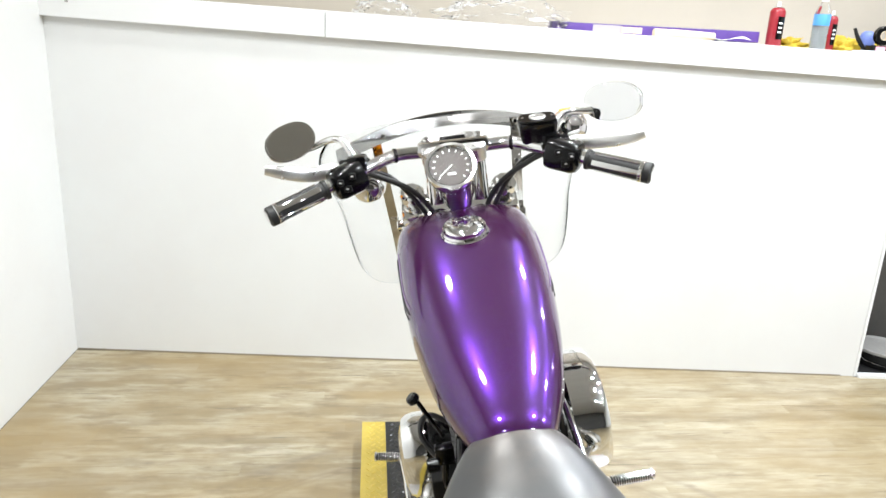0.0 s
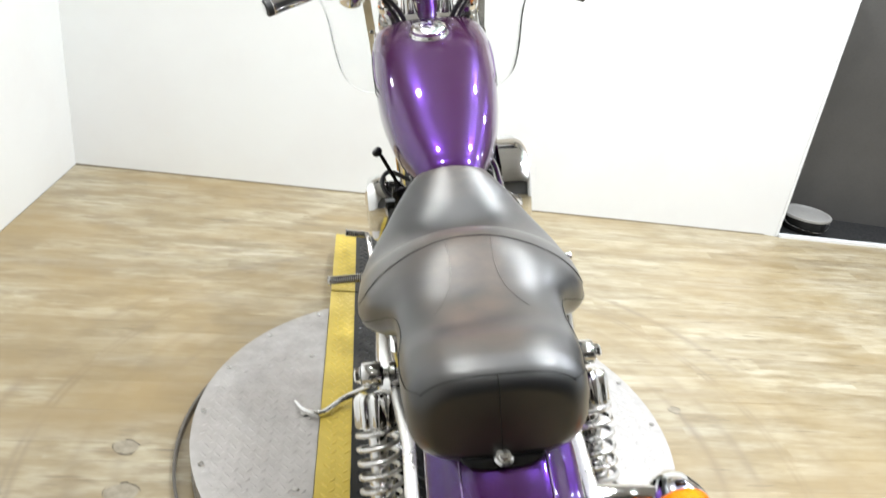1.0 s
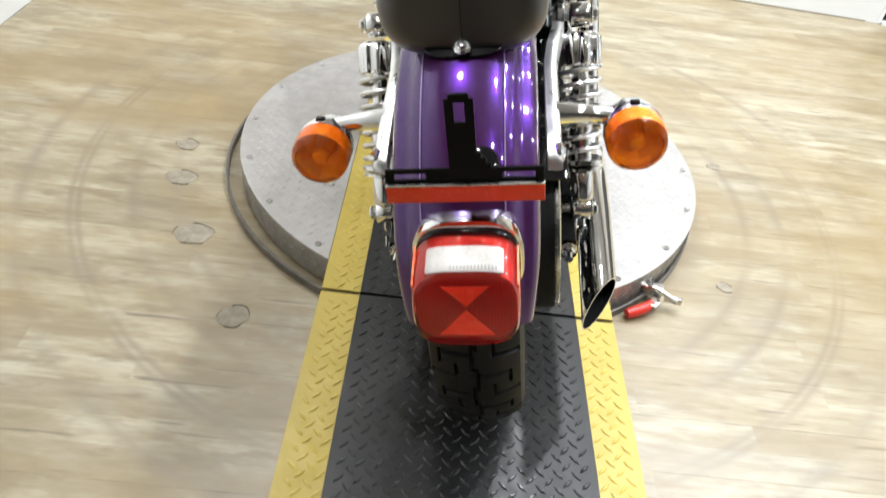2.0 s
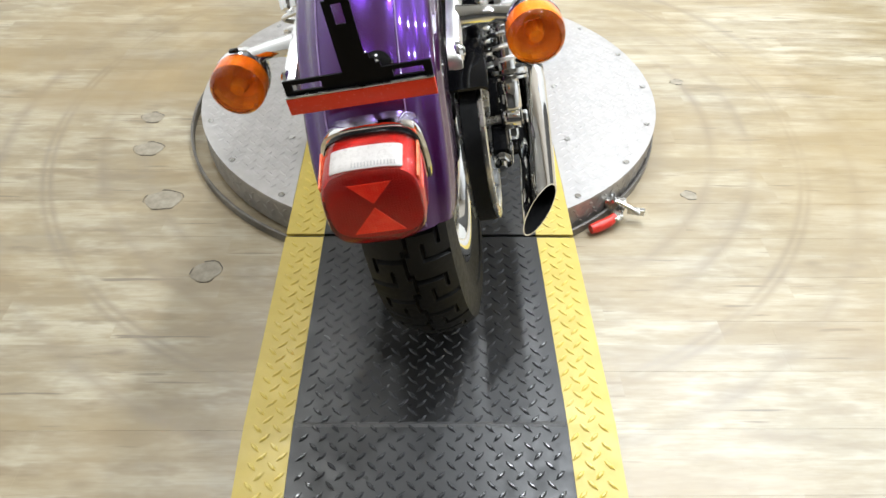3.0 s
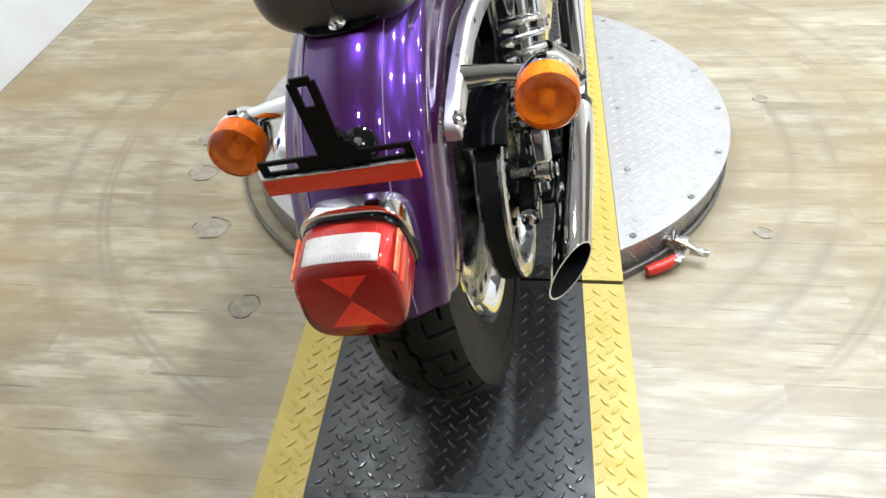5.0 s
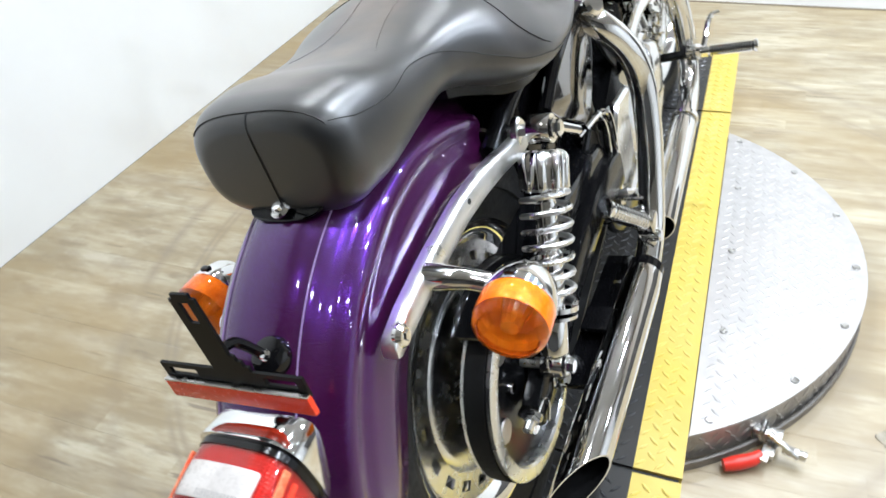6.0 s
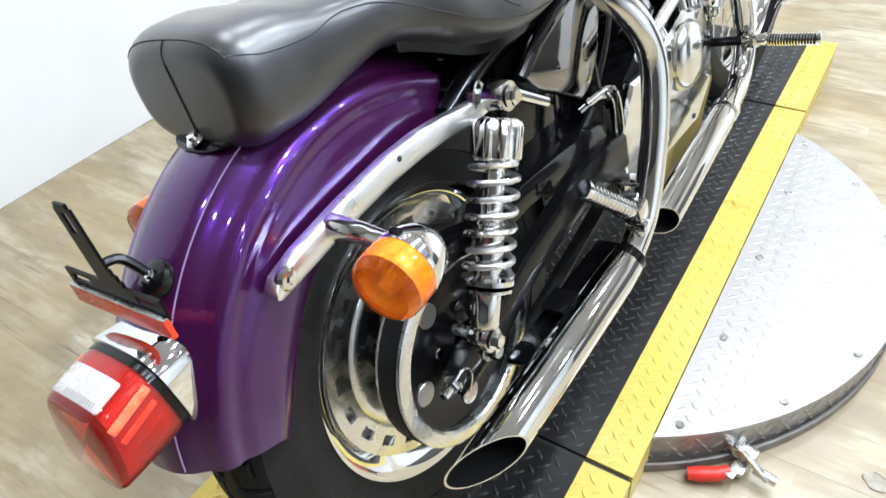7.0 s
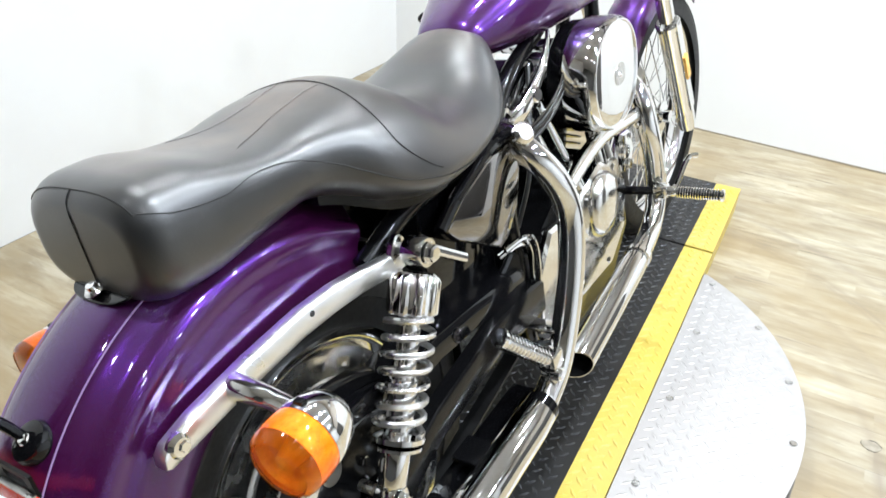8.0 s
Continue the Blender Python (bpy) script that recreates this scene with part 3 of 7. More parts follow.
skirt = part("skirt", lathe([(DISC_R - 0.012, 0.008), (DISC_R - 0.002, 0.008), (DISC_R - 0.002, TOP - 0.006), (DISC_R - 0.012, TOP - 0.006)], (0, 0, 0), (0, 0, 1), 96), PLATE_EDGE, turntable)
SV, SF = [], []
for k in range(150):
    for j in range(3):
        a, zz = 2 * math.pi * (k + 0.5 * j) / 150, 0.022 + 0.019 * j
        m = Matrix.Rotation(a, 4, "Z") @ Matrix.Translation((DISC_R - 0.002, 0, zz)) @ Matrix.Rotation(radians(90), 4, "Y")
        q = len(SV)
        SV += [m @ Vector(v) for v in lug(0, 0, 0, radians(45 if (k + j) % 2 else -45), 0.011, 0.003, 0.0015)]
        SF += [[i + q for i in f] for f in LUG_FACES]
part("tread", (SV, SF), PLATE_EDGE, skirt, smooth=0)["kind"] = "stuff"
part("base_ring", lathe([(0.630, 0.0), (0.636, 0.0), (0.637, 0.022), (0.634, 0.024), (0.630, 0.022), (0.630, 0.0)], (-0.018, -0.004, 0), (0, 0, 1), 96),
     make_plate("dull_base_steel", (0.20, 0.185, 0.165), (0.12, 0.11, 0.10), 0.45, 0.5, (0.17, 0.14, 0.11)), turntable, "dull steel ring on the floor")

# ---- deck over the turntable, with a ramp behind ----
GAP_REAR, GAP_FRONT, BEND, FOOT, TIP = -0.63, 0.645, -1.093, -1.66, 1.105
LIFT = 0.004


def deck_z(y):
    return TOP + LIFT if y > BEND else TOP + LIFT - (BEND - y) / (BEND - FOOT) * (TOP + LIFT - 0.004)


def strip_of(x0, x1, ys, drop=0.006):
    return loft([[(x0, y, deck_z(y)), (x1, y, deck_z(y)), (x1, y, deck_z(y) - drop), (x0, y, deck_z(y) - drop)] for y in ys])


def deck(name, label, y0, y1, ys=None, category="ramp"):
    t = thing(name, label, category)
    ys = ys or [y0, y1]
    mid = part("middle_plate", strip_of(-EDGE, EDGE, ys), DECK, t, "dark painted diamond plate", smooth=0)
    tilt = 0.0
    part("tread", lugs(grid(-EDGE, EDGE, y0, y1, deck_z)), DECK_LUG, mid, smooth=0)["kind"] = "stuff"
    for x0, x1 in ((-HALF, -EDGE - 0.0005), (EDGE + 0.0005, HALF)):
        e = part("edge_strip", strip_of(x0, x1, ys), YELLOW, t, "yellow painted edge", smooth=0)
        part("tread", lugs(grid(x0, x1, y0, y1, deck_z)), YELLOW_LUG, e, smooth=0)["kind"] = "stuff"
    for sx in (-1, 1):
        # folded side flange
        x = sx * (HALF - 0.0035)
        part("side_flange", loft([[(x - 0.003, y, deck_z(y) - 0.007), (x + 0.003, y, deck_z(y) - 0.007), (x + 0.003, y, 0.001), (x - 0.003, y, 0.001)] for y in ys]), YELLOW, t, smooth=0)
    return t


deck("deck", "diamond-plate deck with yellow edges across the turntable", GAP_REAR + 0.005, GAP_FRONT - 0.005)
deck("ramp", "diamond-plate ramp with yellow edges leading up to the turntable", FOOT, GAP_REAR - 0.005, [FOOT, (FOOT + BEND) / 2, BEND, GAP_REAR - 0.005])
deck("front_platform", "diamond-plate platform with yellow edges in front of the turntable", GAP_FRONT + 0.005, TIP)
solid("bend_scuff", loft([[(x, BEND + d, deck_z(BEND + d) + h) for d, h in ((-0.005, 0.0003), (0.0, 0.0016), (0.005, 0.0003))] for x in np.linspace(-EDGE + 0.004, EDGE - 0.004, 24)], False, False), WORN_LINE, "worn bright line along the bend of the ramp", "scuff", kind="structure")
for y in (GAP_REAR, GAP_FRONT):
    solid("joint_strip", box((0, y, TOP + LIFT - 0.012), (2 * HALF - 0.01, 0.0095, 0.012), 0.001), GASKET, "dark open joint between the deck plates", "joint")


def clamp():
    t = thing("toggle_clamp", "steel toggle clamp with a red handle at the turntable rim", "clamp", Matrix.Translation((0.447, -0.468, 0.0)) @ Matrix.Rotation(radians(-12), 4, "Z"))
    part("bracket", box((-0.012, 0.014, 0.032), (0.05, 0.022, 0.026), 0.003), STEEL, t)
    part("bracket", box((0.0, 0.0, 0.02), (0.018, 0.05, 0.012), 0.002), STEEL, t)
    part("link", tube([(-0.01, 0.005, 0.045), (0.02, -0.005, 0.04), (0.045, -0.01, 0.028)], 0.006, 8), STEEL, t)
    part("link", box((0.038, -0.004, 0.03), (0.04, 0.012, 0.016), 0.003), STEEL, t)
    part("pin", disc(0.006, 0.03, (-0.02, 0.0, 0.045), (0, 1, 0), 10), CHROME, t)
    part("arm", box((-0.005, -0.028, 0.03), (0.014, 0.035, 0.006), 0.001), STEEL, t)
    part("handle", tube([(-0.01, -0.03, 0.028), (-0.022, -0.045, 0.022), (-0.045, -0.062, 0.017), (-0.062, -0.074, 0.015)], [0.009, 0.0125, 0.0135, 0.011], 12), RED_GRIP, t, "red vinyl-dipped handle")


clamp()

# worn round plugs in the floor round the turntable
SPOT = worn(mat("floor_plug"), (0.335, 0.295, 0.225), (0.225, 0.192, 0.140), 0.36, 0.5, 45, 260, 0.3, 1.0)
RIM = worn(mat("plug_rim"), (0.20, 0.17, 0.13), (0.09, 0.075, 0.06), 0.5, 0.7, 60, 200, 0.1, 0.9)
patch_rnd = random.Random(8)


def ragged(r, n=40):
    """A worn outline: nearly round, bitten in at places."""
    f1, f2 = patch_rnd.uniform(0, 6), patch_rnd.uniform(0, 6)
    return [(r * k * math.cos(t), r * k * 0.9 * math.sin(t)) for t, k in ((2 * math.pi * i / n, 1 + 0.07 * math.sin(2 * 2 * math.pi * i / n + f1) + 0.04 * math.sin(5 * 2 * math.pi * i / n + f2) + patch_rnd.uniform(-0.02, 0.02)) for i in range(n))]


for a, r, size in ((212.4, 0.763, 1.0), (194.9, 0.766, 0.85), (183.4, 0.774, 0.7), (329.3, 0.748, 0.45), (12.9, 0.775, 0.45), (233.4, 0.814, 0.8)):
    x, y = r * math.cos(radians(a)), r * math.sin(radians(a))
    plug = thing("floor_plug", "worn ragged round patch in the plank floor", "floor patch", Matrix.Translation((x, y, 0.0003)), "floor plugs")
    out = ragged(0.044 * size)
    part("patch", slab([(u * 0.93, v * 0.93) for u, v in out], 0.0009, (0, 0, 0), (1, 0, 0), (0, 1, 0), 0.0003), SPOT, plug)
    # the rim shows only along part of the outline
    for first, count in ((1, 12), (17, 6), (27, 9)):
        arc = out[first:first + count]
        w = [0.0004] + [patch_rnd.uniform(0.0006, 0.0017) * (0.4 + 0.6 * size) for _ in arc[2:]] + [0.0004]
        part("rim", tube([(u, v, 0.0004) for u, v in arc], w, 6, 2, flat=1.0), RIM, plug)


# ---- the motorcycle ----
# built upright: x to its right, y ahead, z up from the ground below the rear wheel; it leans on its stand
BIKE = Matrix.Translation((0.045, -0.78, TOP + LIFT + 0.002)) @ pose(0, 0, 0, 0, 0, -2.0) @ pose(0, 0, 0, 0, -11.5, 0)
bike = thing("motorcycle", "purple and chrome cruiser motorcycle leaning on its stand", "motorcycle", BIKE)
RX, RY, RZ = 0.0, 0.030, 0.318      # rear axle
FY, FZ = 1.51, 0.335                # front axle
SIDES = ((1, "right"), (-1, "left"))
RAKE = radians(30)
PIVOT, STEER = Vector((0, 1.08, 0.93)), Vector((0, -math.sin(RAKE), math.cos(RAKE)))
TURN = Matrix.Translation(PIVOT) @ Matrix.Rotation(radians(-4), 4, STEER) @ Matrix.Translation(-PIVOT)


def steered(shape):
    return moved(shape, TURN)


def bp(name, shape, material, parent=None, label="", smooth=35):
    return part(name, shape, material, parent or bike, label, smooth)


# rear wheel
def tyre_shape(R, width, bead, n, groove=None, across=36):
    """A tyre round the x axis; groove(s, w) says where the tread is cut, s in metres round and w from -1 to 1 across."""
    prof = []
    for k in range(across + 1):
        w = -1 + 2 * k / across
        x = width / 2 * w * 0.90
        prof.append((R - 0.020 * abs(w) ** 2.4, x, w))
    hi = width / 2
    side = [(R - 0.042, hi * 0.985), (R - 0.07, hi * 0.98), ((R + bead) / 2 - 0.012, hi * 0.93), (bead + 0.012, hi * 0.80), (bead, hi * 0.66)]
    full = [(r, -x, None) for r, x in side[::-1]] + prof + [(r, x, None) for r, x in side]
    V, F = [], []
    m = len(full)
    for i in range(n):
        a = 2 * math.pi * i / n
        for r, x, w in full:
            if w is not None and groove and groove(a * R, w):
                r -= 0.0065
            V.append((x, -r * math.sin(a), r * math.cos(a)))
    for i in range(n):
        for k in range(m - 1):
            p, q = i * m + k, ((i + 1) % n) * m + k
            F.append([p, q, q + 1, p + 1])
    return V, F


def rear_groove(s, w):
    pitch = 2 * math.pi * RZ / 24
    f = (s / pitch) % 1.0
    zig = 0.07 if (f < 0.5) else -0.07
    if abs(w - zig) < 0.035 or (abs(w) < 0.08 and (abs(f - 0.5) < 0.045 or f < 0.04 or f > 0.96)):
        return True
    if w < 0:
        w, f = -w, (f + 0.5) % 1.0
    if 0.1 < w < 0.80 and abs(f - 0.12) < 0.042:
        return True
    if abs(w - 0.78) < 0.035 and 0.08 < f < 0.42:
        return True
    if 0.38 < w < 1.0 and abs(f - 0.66) < 0.042:
        return True
    return abs(w - 0.40) < 0.034 and 0.38 < f < 0.7


AXLE = Matrix.Translation((RX, RY, RZ))
rear_wheel = bp("rear_wheel", moved(join(
    lathe([(0.196, -0.052), (0.207, -0.054), (0.209, -0.049), (0.200, -0.043), (0.190, -0.036), (0.176, -0.022), (0.174, 0), (0.176, 0.022), (0.190, 0.036), (0.200, 0.043), (0.209, 0.049), (0.207, 0.054), (0.196, 0.052),
           (0.186, 0.044), (0.172, 0.028)], (0, 0, 0), (1, 0, 0), 72)), AXLE), CHROME, None, "chrome rear wheel rim")
bp("tyre", moved(tyre_shape(RZ, 0.132, 0.200, 624, rear_groove, 56), AXLE), RUBBER, rear_wheel, "black rear tyre with block tread", smooth=30)


def slotted_plate(r0, r1, s0, s1, slots, x, thick):
    """A ring plate with a row of slots cut through it."""
    n = slots * 4
    V, F = [], []
    radii = [r0, s0, s1, r1]
    for face, xx in ((0, x), (1, x + thick)):
        for i in range(n):
            a = 2 * math.pi * i / n
            for r in radii:
                V.append((xx, -r * math.sin(a), r * math.cos(a)))
    off = n * 4
    for i in range(n):
        j = (i + 1) % n
        for k in range(3):
            if k == 1 and i % 4 in (0, 1):
                continue
            for o in (0, off):
                F.append([o + i * 4 + k, o + j * 4 + k, o + j * 4 + k + 1, o + i * 4 + k + 1])
        if i % 4 in (0, 1):
            for k in (1, 2):
                F.append([i * 4 + k, j * 4 + k, off + j * 4 + k, off + i * 4 + k])
        if i % 4 == 0:
            F.append([i * 4 + 1, i * 4 + 2, off + i * 4 + 2, off + i * 4 + 1])
        if i % 4 == 2:
            F.append([i * 4 + 1, i * 4 + 2, off + i * 4 + 2, off + i * 4 + 1])
    return V, F


for sx in (1, -1):
    bp("wheel_disc", moved(join(slotted_plate(0.138, 0.178, 0.150, 0.164, 20, sx * 0.031, sx * 0.004)), AXLE), WHEEL_ALLOY, rear_wheel, "slotted polished disc", smooth=0)
    bp("wheel_centre", moved(lathe([(0.140, sx * 0.0352), (0.136, sx * 0.0385), (0.128, sx * 0.0405), (0.100, sx * 0.0440), (0.070, sx * 0.0470), (0.045, sx * 0.052), (0.03, sx * 0.062), (1e-5, sx * 0.062)], (0, 0, 0), (1, 0, 0), 56), AXLE), WHEEL_ALLOY, rear_wheel, "dished polished centre")

# belt drive on the right
pulley = bp("pulley", moved(join(
    lathe([(0.134, 0.078), (0.139, 0.079), (0.139, 0.083), (0.134, 0.084), (0.134, 0.112), (0.140, 0.113), (0.140, 0.118), (0.136, 0.120), (0.122, 0.120), (0.119, 0.116), (0.119, 0.10)], (0, 0, 0), (1, 0, 0), 72)), AXLE), ALLOY, None, "polished belt pulley rim")
hub = lathe([(0.1195, 0.106), (0.112, 0.104), (0.075, 0.100), (0.045, 0.106), (0.034, 0.116), (1e-5, 0.116)], (0, 0, 0), (1, 0, 0), 56)
bp("pulley_centre", moved(hub, AXLE), BLACK, pulley, "black pulley centre")
for k in range(5):
    a = 2 * math.pi * k / 5 + 0.5
    bp("hole_plug", moved(disc(0.0165, 0.003, (0.1015, -0.088 * math.sin(a), 0.088 * math.cos(a)), (1, 0, 0), 20, 0.001), AXLE), STEEL, pulley)
    a += 0.63
    bp("bolt", moved(disc(0.007, 0.007, (0.104, -0.055 * math.sin(a), 0.055 * math.cos(a)), (1, 0, 0), 6, 0.001), AXLE), CHROME, pulley)
FRONT_SPROCKET = (0.60, 0.345, 0.052)


def belt_ring(extra, x):
    """The line of the belt round both pulleys."""
    y0, z0, r0 = RY, RZ, 0.136 + extra
    y1, z1, r1 = FRONT_SPROCKET[0], FRONT_SPROCKET[1], FRONT_SPROCKET[2] + extra
    d = math.hypot(y1 - y0, z1 - z0)
    base = math.atan2(z1 - z0, y1 - y0)
    tilt = math.acos((r0 - r1) / d)
    out = []
    for k in range(41):
        a = base + tilt + (2 * math.pi - 2 * tilt) * k / 40
        out.append((x, y0 + r0 * math.cos(a), z0 + r0 * math.sin(a)))
    for k in range(17):
        a = base - tilt + 2 * tilt * k / 16
        out.append((x, y1 + r1 * math.cos(a), z1 + r1 * math.sin(a)))
    return out


rings = [belt_ring(e, x) for e, x in ((0, 0.085), (0.005, 0.085), (0.005, 0.111), (0, 0.111), (0, 0.085))]
bp("drive_belt", (lambda V, F: (V, F))(*loft([list(r) for r in zip(*rings)] + [[r[0] for r in rings]], False, False)), MATT_BLACK, None, "black toothed drive belt")
# belt guard over the pulley: a box channel, deep at the back
over = [(RY + 0.160 * math.cos(radians(120 - 60 * k / 14)), RZ + 0.160 * math.sin(radians(120 - 60 * k / 14))) for k in range(15)] + [(0.20, 0.460), (0.30, 0.450), (0.40, 0.437), (0.440, 0.430), (0.450, 0.421)]
deep = [0.008 + 0.028 * min(1.0, k / 12) for k in range(15)] + [0.037, 0.039, 0.041, 0.040, 0.026]
rows = []
for (y, z), h in zip(over, deep):
    rows.append([(0.070, y, z - 0.004), (0.070, y, z), (0.122, y, z), (0.129, y, z - 0.002), (0.1315, y, z - 0.006), (0.1315, y, z - h), (0.1285, y, z - h), (0.1285, y, z - 0.008), (0.122, y, z - 0.004)])
bp("belt_guard", loft(rows), BLACK_CHROME, None, "gloss black belt guard")
bolt("guard_bolt", (0.1312, 0.235, 0.437), (1, 0, 0), 0.008, 0.004, bike, BLACK_CHROME)

# swingarm
for sx, _ in SIDES:
    arm = []
    for y, z, h in ((-0.034, 0.312, 0.018), (0.0, RZ, 0.026), (RY + 0.05, RZ + 0.010, 0.026), (0.15, 0.352, 0.026), (0.33, 0.375, 0.028), (0.44, 0.365, 0.034), (0.48, 0.36, 0.03)):
        xo = sx * (0.135 + 0.0 * y)
        arm.append([(xo + a * 0.013, y, z + b * h) for a, b in ((-1, -0.8), (-0.8, -1), (0.8, -1), (1, -0.8), (1, 0.8), (0.8, 1), (-0.8, 1), (-1, 0.8))])
    bp("swingarm_side", loft(arm), BLACK, None, "black swingarm tube")
    bp("axle_nut", join(disc(0.017, 0.004, (sx * 0.148, RY, RZ), (sx, 0, 0), 20), lathe([(1e-5, 0), (0.013, 0), (0.013, 0.010), (0.010, 0.013), (1e-5, 0.013)], (sx * 0.152, RY, RZ), (sx, 0, 0), 6)), CHROME, smooth=25)
    bp("cotter_ring", tube([(sx * 0.150, -0.045, 0.332), (sx * 0.152, -0.026, 0.336), (sx * 0.152, -0.016, 0.318), (sx * 0.150, -0.026, 0.296)], 0.0016, 6), CHROME)
    bp("axle_adjuster", tube([(sx * 0.135, -0.058, 0.310), (sx * 0.135, -0.03, 0.312)], 0.0065, 10, 1), CHROME)
    bolt("adjuster_nut", (sx * 0.135, -0.034, 0.312), (0, -1, 0), 0.011, 0.010, bike)
    bolt("pivot_bolt", (sx * 0.115, 0.45, 0.345), (sx, 0, 0), 0.013, 0.012, bike)
bp("axle", tube([(-0.15, RY, RZ), (0.15, RY, RZ)], 0.0095, 12, 1), STEEL)
bp("swingarm_cross", box((0, 0.44, 0.362), (0.25, 0.06, 0.06), 0.012), BLACK)

# shock absorbers
for sx, _ in SIDES:
    top, bot = Vector((sx * 0.155, 0.157, 0.610)), Vector((sx * 0.157, 0.018, 0.352))
    d = (bot - top).normalized()
    L = (bot - top).length
    at = lambda f: top + d * (L * f)
    shock = bp("shock_absorber", lathe([(1e-5, 0), (0.012, 0.0), (0.012, L * 0.75), (1e-5, L * 0.75)], at(0.18), d, 18), CHROME, None, "chrome coil-over shock absorber")
    cover = []
    for h, r in ((0.0, 0.022), (0.004, 0.0285), (0.009, 0.0315), (0.046, 0.0315), (0.050, 0.028)):
        cover.append([(r * (0.94 + 0.06 * math.tanh(2.2 * math.cos(9 * 2 * math.pi * k / 108))), 2 * math.pi * k / 108, h) for k in range(108)])
    q = d.to_track_quat("Z", "Y")
    bp("top_cover", loft([[at(0.085) + q @ Vector((r * math.cos(a), r * math.sin(a), h)) for r, a, h in ring] for ring in cover]), CHROME, shock, "chrome fluted cover")
    bp("damper_body", lathe([(1e-5, 0), (0.0130, 0), (0.0135, 0.003), (0.0135, L * 0.20), (0.0175, L * 0.215), (0.0175, L * 0.46), (1e-5, L * 0.46)], at(0.30), d, 24), POLISHED, shock)
    bp("spring", coil(at(0.26), at(0.735), 0.0292, 0.0038, 7.0), SATIN, shock, "bright coil spring")
    bp("spring_seat", join(lathe([(0.016, 0), (0.034, 0.001), (0.034, 0.007), (0.030, 0.010), (0.016, 0.010)], at(0.735), d, 28), lathe([(0.016, 0), (0.032, 0.001), (0.032, 0.005), (0.016, 0.006)], at(0.775), d, 28)), CHROME, shock)
    bp("lower_body", lathe([(1e-5, 0), (0.0165, 0), (0.0185, 0.004), (0.019, 0.044), (0.017, 0.048), (1e-5, 0.048)], at(0.79), d, 24), CHROME, shock)
    for c, r in ((top, 0.0175), (bot, 0.0165)):
        bp("eye", lathe([(0.009, -0.014), (r, -0.014), (r + 0.001, -0.012), (r + 0.001, 0.012), (r, 0.014), (0.009, 0.014)], c, (1, 0, 0), 24), CHROME, shock)
        bp("bush", disc(0.0105, 0.034, c - Vector((0.017, 0, 0)), (1, 0, 0), 20), RUBBER, shock)
        bolt("bolt", c + Vector((sx * 0.016, 0, 0)), (sx, 0, 0), 0.0105, 0.010, shock)
        bp("stud", tube([c - Vector((sx * 0.045, 0, 0)), c], 0.0075, 10, 1), STEEL, shock)
    bp("grab_stud", tube([top + Vector((sx * 0.004, 0.012, -0.002)), top + Vector((sx * 0.022, 0.062, -0.038))], [0.0075, 0.0065], 10, 1), CHROME, shock)

# rear fender, turned round the axle
FC = Vector((0, -0.018, 0.327))


def fender_radius(a):
    f = max(a, 0.0) / radians(70)
    return 0.387 - 0.0515 * f ** 1.4


FENDER_PROFILE = [(0.0, 0.0), (0.02, -0.001), (0.036, -0.0042), (0.046, -0.0085), (0.0535, -0.0135), (0.0595, -0.0195), (0.0640, -0.025), (0.0695, -0.0288), (0.0758, -0.0315), (0.0810, -0.0360), (0.0838, -0.043), (0.0838, -0.050), (0.0818, -0.056), (0.0822, -0.062), (0.0850, -0.068), (0.0862, -0.078), (0.0862, -0.10), (0.0865, -0.132)]


def fender_point(a, k, mirror, inner=0.0):
    """a: angle behind the top; k: step of the profile."""
    x, dr = FENDER_PROFILE[k]
    taper = 1.0 if a < radians(50) else 1 - ((a - radians(50)) / radians(21)) ** 2 * 0.10
    depth = dr
    if dr < -0.05:
        # the skirt is cut shallower towards the front and the tip
        lim = 0.075 + 0.06 * math.sin(min(max((a + radians(30)) / radians(120), 0), 1) * math.pi) ** 0.6
        depth = max(dr, -lim)
    r = fender_radius(a) + depth - inner
    return FC + Vector((mirror * (x * taper - inner * (x > 0.05)), -r * math.sin(a), r * math.cos(a)))


def fender_shell(a0, a1, n):
    rows = []
    for i in range(n + 1):
        a = a0 + (a1 - a0) * i / n
        row = [fender_point(a, k, -1) for k in range(len(FENDER_PROFILE) - 1, 0, -1)] + [fender_point(a, k, 1) for k in range(len(FENDER_PROFILE))]
        row += [fender_point(a, k, 1, 0.003) for k in range(len(FENDER_PROFILE) - 1, -1, -1)] + [fender_point(a, k, -1, 0.003) for k in range(1, len(FENDER_PROFILE))]
        rows.append(row)
    return loft(rows)


